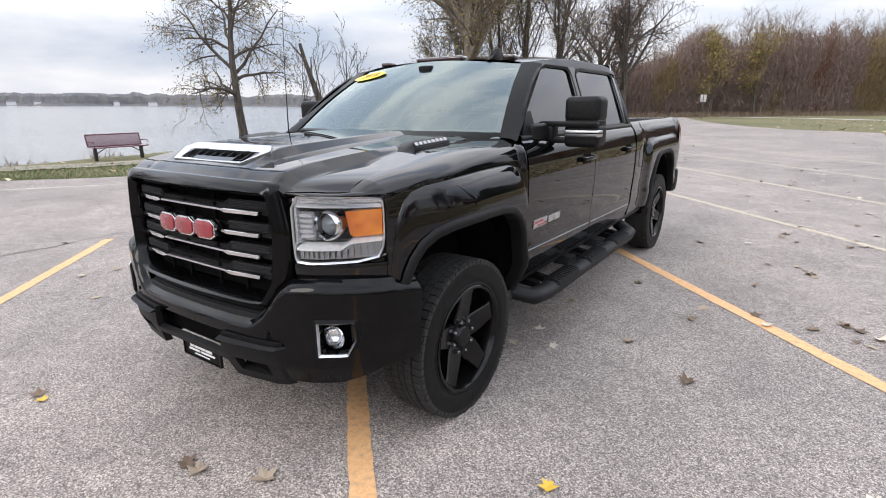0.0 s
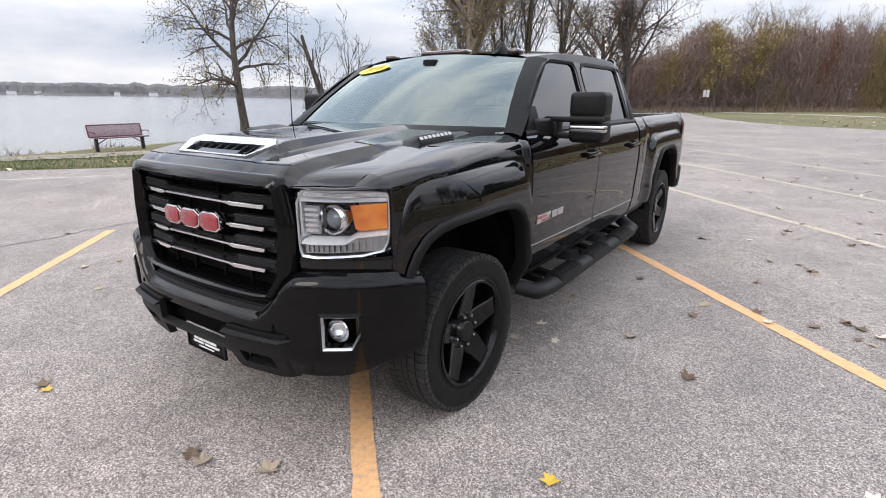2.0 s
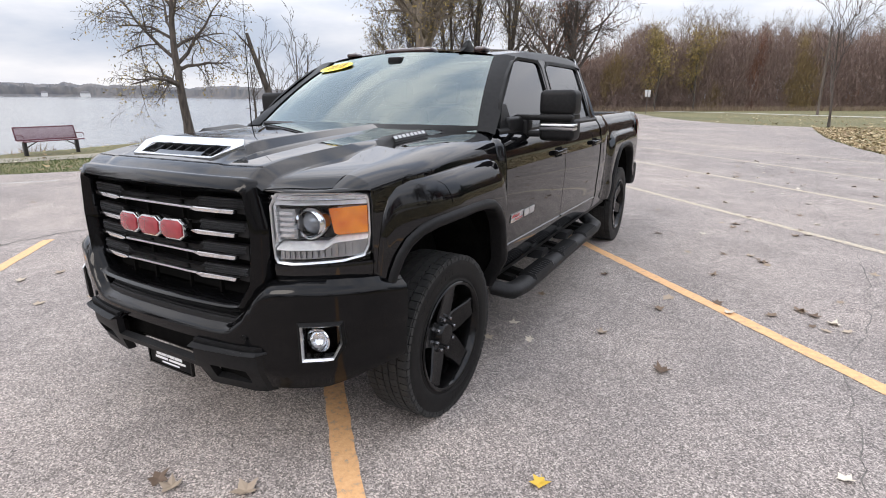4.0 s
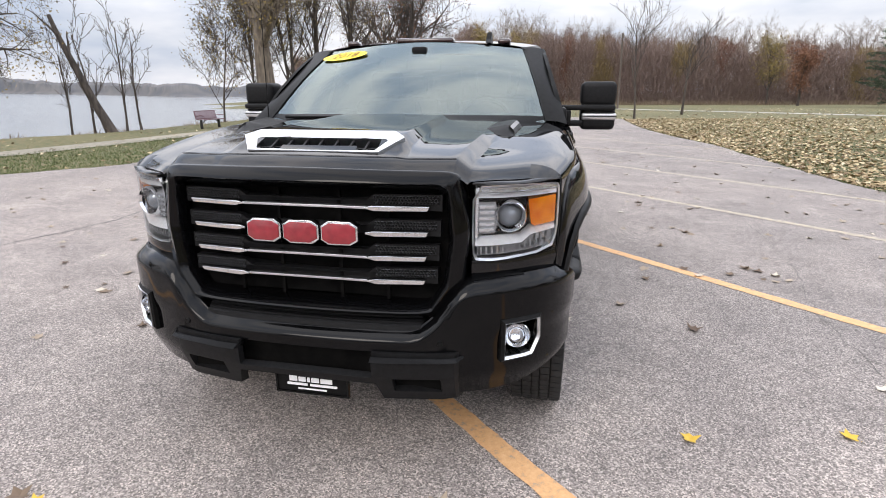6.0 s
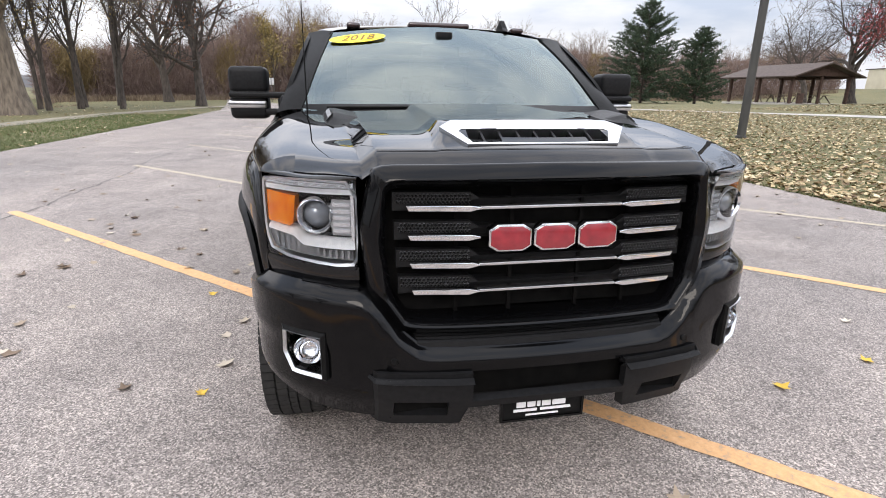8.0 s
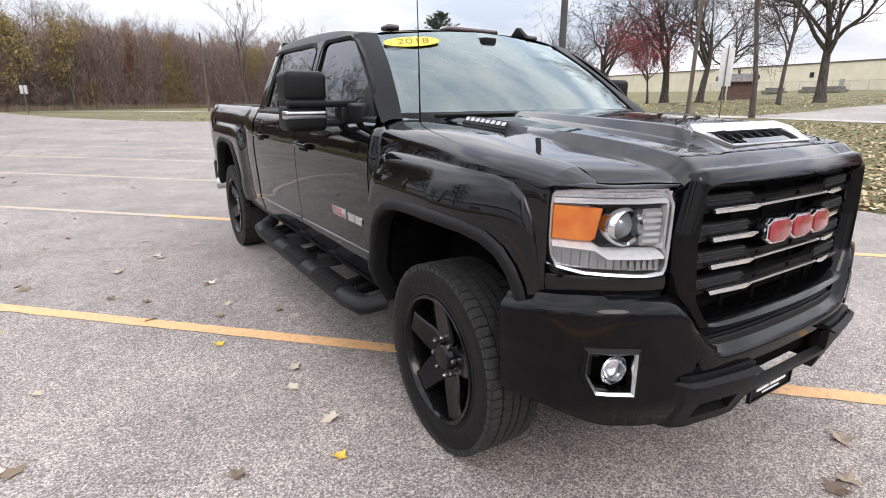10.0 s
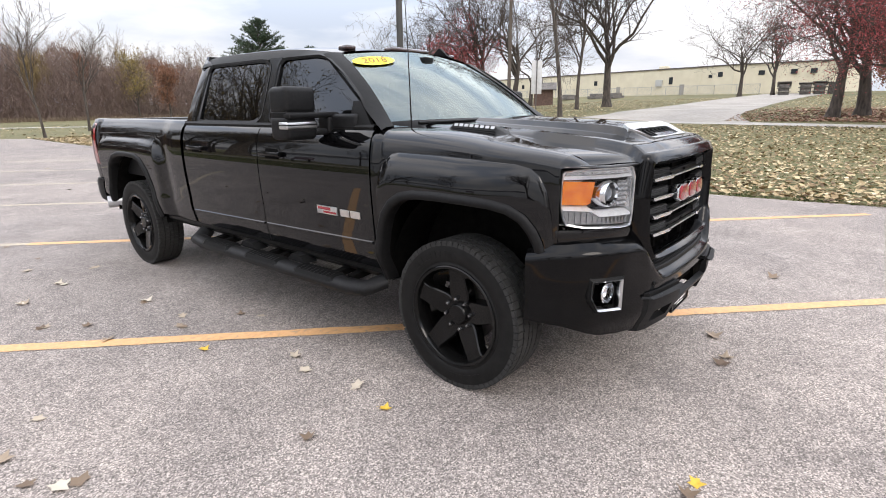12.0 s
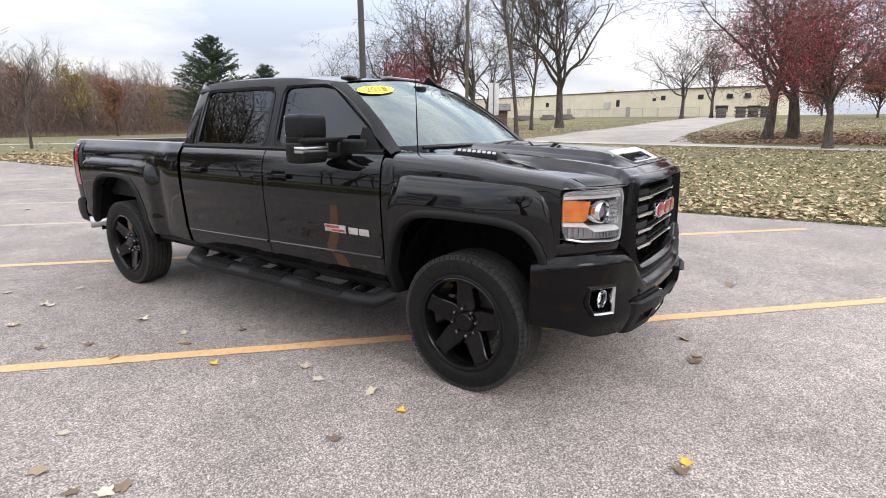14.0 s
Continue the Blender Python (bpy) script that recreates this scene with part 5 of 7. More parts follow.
def build_body_sides():
    for s in (1, -1):
        ys = sorted(set(linspace(-0.485, -0.36, 16) + linspace(-0.36, 0.42, 44) + linspace(0.42, 0.60, 20) + [0.5445, 0.5455]))
        def low(y):
            return lerp(y, FRONT_ARCH) if y < 0.545 else 0.50
        rows = []
        for y in ys:
            z0, z1 = low(y), fender_line(y)
            top = min(max(flare_top(y), z0 + 0.02), z1 - 0.006)
            knee = max(top - 0.16, z0 + 0.01)
            zs = linspace(z0, knee, 10) + [top - (top - knee) * (1 - k / 12) ** 2 for k in range(1, 13)] + linspace(top, z1, 6)[1:]
            col = [(side_x(y, z), y, z) for z in zs]
            rows.append(col + fender_cap(y, col[-1]))
        part("fender", grid(mirror_rows(rows, s), thick=0.0), M["paint"], truck, smooth=50)
        for name, y0, y1 in (("front_door", 0.612, 1.700), ("rear_door", 1.710, 2.755)):
            rows = panel_columns(linspace(y0, y1, 14), lambda y: 0.555, lambda y: 1.355, 30)
            rows = [[(r[0][0] - 0.03, r[0][1], r[0][2])] + r + [(r[-1][0] - 0.05, r[-1][1], r[-1][2] + 0.01)] for r in rows]
            door = part(name, grid(mirror_rows(rows, s)), M["paint"], truck, smooth=50)
            # pull handle in a shallow cup
            hy = y1 - 0.17 if name == "front_door" else y1 - 0.22
            hx = side_x(hy, 1.175)
            bm = bmesh.new()
            add_box(bm, hx + 0.018, hx + 0.036, hy - 0.115, hy + 0.115, 1.165, 1.192, bevel=0.008)
            add_box(bm, hx - 0.01, hx + 0.03, hy - 0.115, hy - 0.085, 1.160, 1.196, bevel=0.008)
            add_box(bm, hx - 0.01, hx + 0.03, hy + 0.085, hy + 0.115, 1.160, 1.196, bevel=0.008)
            bmesh.ops.scale(bm, vec=(s, 1, 1), verts=bm.verts)
            part("handle", bm, M["gloss"], door, "gloss black pull handle")
            bm = prism([(hy - 0.075, 1.145), (hy + 0.075, 1.145), (hy + 0.085, 1.175), (hy + 0.065, 1.21), (hy - 0.065, 1.21), (hy - 0.085, 1.175)], lambda a, b, d: (s * (side_x(a, b) + d), a, b), -0.01, 0.002)
            part("handle_cup", bm, M["dark"], door)
            # lower crease moulding
            strip = []
            for y in linspace(y0 + 0.012, y1 - 0.012, 8):
                zc = lerp(y, [(0.6, 0.715), (2.8, 0.665)])
                strip.append([(s * (side_x(y, zc - 0.012) - 0.002), y, zc - 0.012), (s * (side_x(y, zc) + 0.007), y, zc - 0.006), (s * (side_x(y, zc) + 0.007), y, zc + 0.003), (s * (side_x(y, zc + 0.010) - 0.002), y, zc + 0.010)])
            part("moulding", grid(strip), M["paint"], door, smooth=30)
        # bed side with arch, tail corner rounded
        ys = sorted(set(linspace(2.80, 3.30, 8) + linspace(3.30, 4.62, 66) + linspace(4.62, 4.80, 6) + [3.3645, 3.3655, 4.4595, 4.4605]))
        def lowb(y):
            return lerp(y, REAR_ARCH) if 3.365 < y < 4.46 else lerp(y, [(2.8, 0.555), (4.46, 0.60), (4.8, 0.70)])
        rows = panel_columns(ys, lowb, lambda y: 1.345, 30)
        rows = [[(r[0][0] - 0.03, r[0][1], r[0][2])] + r + [(r[-1][0] - 0.012, r[-1][1], 1.372), (r[-1][0] - 0.04, r[-1][1], 1.382), (r[-1][0] - 0.11, r[-1][1], 1.378), (r[-1][0] - 0.115, r[-1][1], 1.33)] for r in rows]
        last = rows[-1]
        for k, (dx, dy) in enumerate(((0.008, 0.02), (0.03, 0.036), (0.06, 0.042))):
            rows.append([(x - dx, y + dy, z) for x, y, z in last])
        bed_side = part("bed_side", grid(mirror_rows(rows, s)), M["paint"], truck, smooth=50)
        if s > 0:
            door = chaikin_loop([(2.90, 0.98), (3.10, 0.98), (3.10, 1.17), (2.90, 1.17)])
            inset = [(3.0 + (a - 3.0) * 0.96, 1.075 + (b - 1.075) * 0.96) for a, b in door]
            part("fuel_door", ring(door, inset, lambda a, b, d: (side_x(a, b) + d, a, b), 0.0012, 0.0012, -0.004), M["dark"], bed_side, "round-cornered fuel door seam", smooth=None)
        # arch mouldings
        for arch, name in ((FRONT_ARCH, "front_arch_moulding"), (REAR_ARCH, "rear_arch_moulding")):
            pts = []
            arch = [q for q in arch if q[0] > -0.43]
            for (a, b), (c, d) in zip(arch, arch[1:]):
                for k in range(3):
                    pts.append((a + (c - a) * k / 3, b + (d - b) * k / 3))
            pts.append(arch[-1])
            strip = []
            cy = 0.03 if arch[0][0] < 1 else 3.91
            for i, (y, z) in enumerate(pts):
                (ya, za), (yb, zb) = pts[max(i - 1, 0)], pts[min(i + 1, len(pts) - 1)]
                t = Vector((yb - ya, zb - za)).normalized()
                nrm = Vector((-t.y, t.x))
                if nrm.dot(Vector((y - cy, z - 0.5))) < 0:
                    nrm = -nrm
                x = side_x(y, z + 0.02)
                col = []
                for o, d in ((0.037, -0.003), (0.035, 0.006), (0.023, 0.015), (0.008, 0.018), (-0.008, 0.012), (-0.012, -0.01), (-0.010, -0.07)):
                    col.append((s * (x + d), y + nrm.x * o, z + nrm.y * o))
                strip.append(col)
            part(name, grid(strip), M["plastic"], truck, "textured black wheel arch moulding", smooth=60)
        # rocker
        rows = [[(s * x, y, z) for x, z in ((0.90, 0.575), (0.945, 0.55), (0.945, 0.52), (0.90, 0.48), (0.80, 0.47))] for y in linspace(0.56, 3.35, 10)]
        part("rocker_panel", grid(rows), M["satin"], truck, smooth=30)


build_body_sides()


def inner_shell():
    """Dark inner fenders, wheel wells, floor, frame rails and axles."""
    for y0, y1 in ((-0.55, 0.60), (3.30, 4.50)):
        for s in (1, -1):
            rows = []
            cy = (0.03 if y0 < 0 else 3.91)
            for k in range(17):
                a = math.pi * k / 16
                y, z = cy + 0.545 * math.cos(a), 0.47 + 0.60 * math.sin(a)
                rows.append([(s * (0.90 if y0 < 0 else 0.96), y, z), (s * 0.60, y, z)])
            part("wheel_well", grid(rows), M["dark"], truck, smooth=50)
            part("inner_fender", box(s * 0.56, s * 0.60, y0, y1, 0.42, 1.22), M["dark"], truck, smooth=None)
    part("floor_pan", box(-0.92, 0.92, 0.60, 3.30, 0.50, 0.56), M["dark"], truck, smooth=None)
    part("firewall", box(-0.92, 0.92, 0.56, 0.60, 0.5, 1.30), M["dark"], truck, smooth=None)
    part("engine_bay", box(-0.56, 0.56, -0.60, 0.56, 0.50, 1.16, bevel=0.02), M["dark"], truck)
    for s in (1, -1):
        part("frame_rail", box(s * 0.36, s * 0.46, -0.7, 4.75, 0.42, 0.56, bevel=0.01), M["dark"], truck)
    part("front_axle", tube([(-0.85, 0, 0.40), (0.85, 0, 0.40)], 0.06, 12), M["dark"], truck)
    part("rear_axle", tube([(-0.85, 3.904, 0.41), (0.85, 3.904, 0.41)], 0.06, 12), M["dark"], truck)
    bm = bmesh.new()
    bmesh.ops.create_uvsphere(bm, u_segments=16, v_segments=10, radius=0.17, matrix=Matrix.Translation((0, 3.9, 0.42)))
    part("differential", bm, M["dark"], truck)
    part("drive_shaft", tube([(0, 1.5, 0.48), (0, 3.8, 0.44)], 0.045, 10), M["dark"], truck)
    part("fuel_tank", box(0.15, 0.62, 1.9, 3.2, 0.40, 0.56, bevel=0.04), M["dark"], truck)
    part("exhaust_pipe", tube([(-0.55, 0.9, 0.47), (-0.55, 3.1, 0.47), (-0.60, 3.4, 0.62), (-0.62, 4.1, 0.62), (-0.74, 4.36, 0.57), (-0.85, 4.47, 0.55)], 0.045, 12), M["dark"], truck)
    bm = lathe([(0.0, 0.050), (0.0, 0.057), (0.20, 0.062), (0.21, 0.058), (0.19, 0.052), (0.02, 0.050)], 24)
    part("exhaust_tip", bm, M["badge"], truck, "dull steel exhaust tip", m=pose(-0.83, 4.46, 0.55, 0, 0, 160))


inner_shell()


# ---- hood, cowl, roof, glass ----
def front_y(x):
    return -0.795 + 0.055 * (abs(x) / 0.58) ** 2 + 0.15 * step(abs(x), 0.55, 0.95)


def hood_mid(y):
    return smooth_lerp(y, [(-0.82, 1.256), (-0.70, 1.286), (-0.5, 1.320), (-0.2, 1.345), (0.1, 1.362), (0.4, 1.378), (0.6, 1.384)])


def dome_half(y):
    return lerp(y, [(-0.85, 0.35), (-0.5, 0.315), (0.4, 0.285)])


def shoulder_x(y):
    return smooth_lerp(y, [(-0.85, 0.55), (-0.6, 0.55), (-0.3, 0.565), (0.1, 0.60), (0.4, 0.63), (0.6, 0.64)])


def hood_z(x, y):
    """Two tiers: a flat-topped dome behind the scoop, then a shoulder that falls to the outer planes."""
    a = abs(x)
    edge, mid, d0, s0 = hood_edge(y), hood_mid(y), dome_half(y), shoulder_x(y)
    crown = smooth_lerp(y, [(-0.82, 1.258), (-0.74, 1.280), (-0.66, 1.298), (-0.60, 1.324), (-0.52, 1.352), (-0.42, 1.366), (-0.1, 1.380), (0.4, 1.398)])
    top = mid - 0.010 * (a / 0.55) ** 2
    dome = max(crown - mid, 0.0) + 0.004
    if a <= d0:
        return top + dome - 0.003 * (a / d0) ** 2
    if a <= d0 + 0.034:
        return top + (dome - 0.003) * (1 - (a - d0) / 0.034)
    if a <= s0:
        return top
    knee = mid - 0.010 * (s0 / 0.55) ** 2
    drop = min(0.042, max(0.014, knee - edge - 0.004))
    if a <= s0 + 0.05:
        return knee - drop * (a - s0) / 0.05
    f = min((a - s0 - 0.05) / max(0.80 - s0 - 0.05, 0.02), 1.0)
    return knee - drop + (edge - knee + drop) * f ** 1.3


def build_hood():
    rows = []
    for f in [k / 34 for k in range(35)]:
        f = f ** 1.25
        row = []
        yc = -0.78 + 1.18 * f
        d0, s0 = dome_half(yc), shoulder_x(yc)
        half = [d0 * k / 12 for k in range(12)] + [d0 - 0.004, d0 + 0.003, d0 + 0.031, d0 + 0.038] + [d0 + 0.038 + (s0 - 0.044 - d0) * k / 6 for k in range(1, 6)] + [s0 - 0.005, s0 + 0.004, s0 + 0.045, s0 + 0.055] + [s0 + 0.055 + (0.80 - s0 - 0.055) * k / 9 for k in range(1, 10)]
        xs = [-x for x in half[:0:-1]] + half
        for x in xs:
            yf, yb = front_y(x) + 0.015, 0.36 + 0.20 * (x / 0.8) ** 2
            y = yf + (yb - yf) * f
            z = hood_z(x, y)
            z -= 0.030 * (1 - step(f, 0, 0.06)) * (1 if abs(x) < 0.6 else 0.6)
            row.append((x, y, z))
        rows.append(row)

    def scoop(i, j):
        x, y = (rows[i][j][0] + rows[i][j + 1][0]) / 2, rows[i][j][1]
        return abs(x) < 0.24 and -0.645 < y < -0.56
    part("hood", grid(rows, scoop), M["paint"], truck, smooth=28)
    rows = []
    for x in linspace(-0.545, 0.545, 44):
        y = front_y(x) + 0.088
        rows.append([(x, y - 0.0025, hood_z(x, y - 0.0025) + 0.0012), (x, y + 0.0025, hood_z(x, y + 0.0025) + 0.0012)])
    part("hood_seam", grid(rows), M["dark"], truck, "dark seam across the hood front", smooth=None)
    # silver scoop frame lying on the dome, with a slot behind it
    outer = [(-0.283, 0), (0.283, 0), (0.330, 0.045), (0.258, 0.155), (-0.258, 0.155), (-0.330, 0.045)]
    inner = [(-0.256, 0.048), (0.256, 0.048), (0.268, 0.062), (0.236, 0.132), (-0.236, 0.132), (-0.268, 0.062)]

    def on_dome(a, b, d):
        y = -0.512 - b
        return (a, y - 0.40 * d, 1.368 - 0.42 * b + d)
    outer2, inner2 = [], []
    for pl, out in ((outer, outer2), (inner, inner2)):
        for (a, b), (c, d) in zip(pl, pl[1:] + pl[:1]):
            out.extend([(a + (c - a) * k / 3, b + (d - b) * k / 3) for k in range(3)])
    scoop_frame = part("scoop_frame", ring(outer2, inner2, on_dome, 0.0, -0.006, -0.05), M["brushed"], truck, "satin silver hood scoop frame", smooth=30)
    part("scoop_floor", prism(inner, lambda a, b, d: on_dome(a, b, d), -0.075, -0.07), M["dark"], scoop_frame)
    for k in range(7):
        x = -0.19 + 0.38 * k / 6
        part("scoop_fin", prism([(x - 0.004, 0.05), (x + 0.004, 0.05), (x + 0.004, 0.13), (x - 0.004, 0.13)], on_dome, -0.07, -0.014), M["plastic"], scoop_frame, smooth=None)
    part("scoop_bar", prism([(-0.25, 0.088), (0.25, 0.088), (0.248, 0.094), (-0.248, 0.094)], on_dome, -0.05, -0.022), M["plastic"], scoop_frame, smooth=None)
    # vents with name plates near the windshield
    for s in (1, -1):
        def lay(a, b, d, s=s):
            x = 0.705 - 0.034 * b + 0.05 * a
            base = hood_z(0.705 + 0.05 * a, a)
            return (s * (x + 0.6 * d), a, base + 0.002 + 0.030 * b + 0.6 * d)
        wedge = bmesh.new()
        rows = []
        for y in linspace(-0.06, 0.30, 10):
            f = step(y, -0.06, 0.03) * (1 - step(y, 0.27, 0.30))
            x0 = 0.712 + 0.05 * y
            zb = hood_z(x0, y)
            rows.append([(s * x0, y, zb - 0.004), (s * (x0 - 0.036), y, zb + 0.034 * f), (s * (x0 - 0.06), y, hood_z(x0 - 0.06, y) + 0.034 * f), (s * (x0 - 0.16), y, hood_z(x0 - 0.16, y) - 0.004)])
        add_grid(wedge, rows)
        vent = part("hood_vent", wedge, M["satin"], truck, smooth=30)
        bar = part("emblem", prism([(-0.01, 0.12), (0.265, 0.12), (0.265, 0.98), (0.012, 0.98)], lay, 0.002, 0.006), M["satin"], vent, "black plate with silver blocks", smooth=None)
        for k in range(8):
            a0 = 0.005 + k * 0.0325
            part("emblem_block", prism([(a0, 0.42), (a0 + 0.022, 0.42), (a0 + 0.025, 0.84), (a0 + 0.003, 0.84)], lay, 0.006, 0.008), M["badge"], bar, smooth=None)
    # cowl and wipers
    rows = []
    for x in linspace(-0.86, 0.86, 25):
        y0, y1 = 0.355 + 0.20 * (x / 0.8) ** 2, 0.46 + 0.17 * (x / 0.8) ** 2
        rows.append([(x, y0, hood_z(x * 0.9, y0) - 0.02), (x, (y0 + y1) / 2, 1.378), (x, y1 + 0.012, 1.402)])
    part("cowl", grid(rows), M["satin"], truck)
    for u0, v0, u1, v1 in ((-0.84, -0.005, -0.15, 0.012), (0.0, -0.035, 0.74, -0.02)):
        arm, blade = [], []
        for f in (0.0, 0.35, 0.7, 1.0):
            p = Vector(screen_point(u0 + (u1 - u0) * f, v0 + (v1 - v0) * f))
            arm.append(p + Vector((0, -0.016, 0.022)))
            blade.append(Vector(screen_point(u0 + (u1 - u0) * (0.12 + f * 0.95), v0 + (v1 - v0) * (0.12 + 0.95 * f) + 0.012)) + Vector((0, -0.006, 0.008)))
        wiper = part("wiper", tube(arm, [0.011, 0.008, 0.007, 0.006], 8), M["satin"], truck)
        part("wiper_blade", tube(blade, 0.006, 6), M["dark"], wiper)


def screen_point(u, v):
    """Windshield, u across -1..1, v up 0..1."""
    xb, xt = 0.835, 0.658
    yb, yt = 0.40 + 0.185 * u * u, 1.15 + 0.045 * u * u
    zb, zt = 1.355, 1.836 - 0.042 * u * u
    bow = math.sin(math.pi * v)
    return (u * (xb + (xt - xb) * v), yb + (yt - yb) * v - 0.02 * bow, zb + (zt - zb) * v + 0.018 * bow)


def cab_x(z):
    return lerp(z, [(1.33, 0.955), (1.36, 0.945), (1.78, 0.795), (1.86, 0.745)])


def rail_z(y):
    return smooth_lerp(y, [(1.14, 1.788), (1.20, 1.797), (1.32, 1.815), (1.6, 1.84), (2.0, 1.85), (2.5, 1.848), (2.68, 1.835)])


def build_cab():
    rows = [[screen_point(u, v) for u in linspace(-1, 1, 25)] for v in linspace(0, 1, 13)]
    glass = part("windshield", grid(rows), M["screen"], truck, "clear grey-green windshield glass", out=(0, -1, 1))
    glass.visible_shadow = False
    # dark printed band round the glass
    bm = bmesh.new()
    for band in ([[(u, v) for u in linspace(-1, 1, 25)] for v in (0.0, 0.07)], [[(u, v) for u in linspace(-1, 1, 25)] for v in (0.955, 1.0)], [[(u, v) for u in (-1, -0.955)] for v in linspace(0, 1, 13)], [[(u, v) for u in (0.955, 1)] for v in linspace(0, 1, 13)]):
        add_grid(bm, [[Vector(screen_point(u, v)) + Vector((0, 0.006, -0.006)) for u, v in r] for r in band])
    part("glass_border", bm, M["ink"], truck)
    # roof
    rows = []
    for k in range(17):
        f = k / 16
        row = []
        for u in linspace(-1, 1, 33):
            yf = 1.15 + 0.045 * u * u
            y = yf + (2.70 - yf) * f
            zr = rail_z(y)
            crown = smooth_lerp(y, [(1.15, 1.836), (1.22, 1.847), (1.35, 1.862), (1.6, 1.882), (2.0, 1.897), (2.5, 1.892), (2.7, 1.87)])
            xr = lerp(y, [(1.14, 0.660), (1.20, 0.668), (1.30, 0.70), (1.5, 0.742), (2.7, 0.745)])
            a = abs(u)
            z = zr + (crown - zr) * (1 - a ** 2.6) ** 0.8 if a < 1 else zr
            row.append((xr * (u if a < 0.9 else math.copysign(0.9 + (a - 0.9) * 1.0, u)), y, z))
        rows.append(row)
    part("roof", grid(rows), M["paint"], truck, smooth=50)
    for s in (1, -1):
        def to(a, b, d, s=s):
            return (s * (cab_x(b) + d), a, b)
        # roof rail above the windows
        rows = []
        for y in linspace(1.16, 2.70, 22):
            z1 = rail_z(y)
            z0 = lerp(y, [(1.16, 1.75), (1.28, 1.772), (1.6, 1.785), (2.6, 1.785), (2.7, 1.77)])
            xr = lerp(y, [(1.14, 0.660), (1.20, 0.668), (1.30, 0.70), (1.5, 0.742), (2.7, 0.745)])
            rows.append([(s * (cab_x(z0) - 0.02), y, z0), (s * (cab_x(z0) + 0.003), y, z0), (s * (xr + 0.022), y, (z0 + z1) / 2 + 0.012), (s * xr, y, z1)])
        part("roof_rail", grid(rows), M["satin"], truck, smooth=50)
        # pillars
        rows = []
        for v in linspace(0, 1, 12):
            px, py, pz = screen_point(1.0, v)
            oy = lerp(v, [(0, 0.56), (0.12, 0.62), (1, 1.20)])
            oz = lerp(v, [(0, 1.345), (0.12, 1.385), (1, 1.785)])
            ox = cab_x(oz)
            rows.append([(s * (px - 0.01), py + 0.03, pz - 0.03), (s * px, py - 0.004, pz + 0.006), (s * (px * 0.55 + ox * 0.45 + 0.012), py * 0.6 + oy * 0.4, pz * 0.6 + oz * 0.4 + 0.008), (s * (ox + 0.004), oy, oz), (s * (ox - 0.03), oy + 0.015, oz - 0.02)])
        part("front_pillar", grid(rows), M["satin"], truck, smooth=60)
        part("centre_pillar", prism([(1.62, 1.34), (1.765, 1.34), (1.765, 1.79), (1.63, 1.79)], to, -0.03, 0.004), M["gloss"], truck)
        part("rear_pillar", prism([(2.57, 1.34), (2.77, 1.34), (2.75, 1.52), (2.70, 1.845), (2.56, 1.80)], to, -0.03, 0.003, 0.003), M["paint"], truck)
        # mirror corner panel
        part("corner_panel", prism([(0.62, 1.345), (0.83, 1.345), (0.83, 1.50), (0.77, 1.50)], to, -0.02, 0.006), M["satin"], truck)
        # side glass with rubber frames
        front = [(0.645, 1.365), (1.636, 1.365), (1.645, 1.777), (1.23, 1.775), (1.13, 1.742), (0.98, 1.660), (0.79, 1.525)]
        rear = [(1.737, 1.372), (2.58, 1.372), (2.60, 1.42), (2.57, 1.745), (2.535, 1.780), (1.745, 1.780)]
        for name, outline in (("front_window", front), ("rear_window", rear)):
            outline = chaikin_loop(split(outline, 2))
            cx, cz = sum(a for a, _ in outline) / len(outline), sum(b for _, b in outline) / len(outline)
            pane = part(name, prism(outline, to, -0.018, -0.012), M["tinted"], truck, "dark tinted side window glass", smooth=None)
            ha, hb = max(abs(a - cx) for a, _ in outline), max(abs(b - cz) for _, b in outline)
            outer, inner = [[(cx + (a - cx) * (1 + e / ha), cz + (b - cz) * (1 + e / hb)) for a, b in outline] for e in (0.013, -0.010)]
            part("window_frame", ring(outer, inner, to, 0.006, -0.002, -0.015), M["satin"], pane, "satin black window frame", smooth=None)
        # belt strip
        rows = [[(s * (cab_x(1.345) + d), y, z) for d, z in ((-0.02, 1.34), (0.004, 1.345), (0.006, 1.358), (-0.004, 1.372), (-0.03, 1.374))] for y in linspace(0.62, 2.78, 8)]
        part("belt_strip", grid(rows), M["satin"], truck)
    # rear wall of the cab, with its window
    part("rear_wall", prism([(-0.93, 1.30), (0.93, 1.30), (0.90, 1.44), (-0.90, 1.44)], lambda a, b, d: (a, d, b), 2.70, 2.76), M["paint"], truck, smooth=None)
    part("rear_header", prism([(-0.80, 1.76), (0.80, 1.76), (0.745, 1.86), (-0.745, 1.86)], lambda a, b, d: (a, d, b), 2.66, 2.70), M["paint"], truck, smooth=None)
    for s in (1, -1):
        part("rear_corner", prism([(s * 0.70, 1.43), (s * 0.90, 1.43), (s * 0.755, 1.82), (s * 0.66, 1.82)], lambda a, b, d: (a, d, b), 2.655, 2.675), M["gloss"], truck, smooth=None)
    part("rear_glass", prism([(-0.80, 1.44), (0.80, 1.44), (0.74, 1.77), (-0.74, 1.77)], lambda a, b, d: (a, 2.74 - (b - 1.44) * 0.2 + d, b), 0, 0.006), M["tinted"], truck, smooth=None)
    # cabin
    rows = []
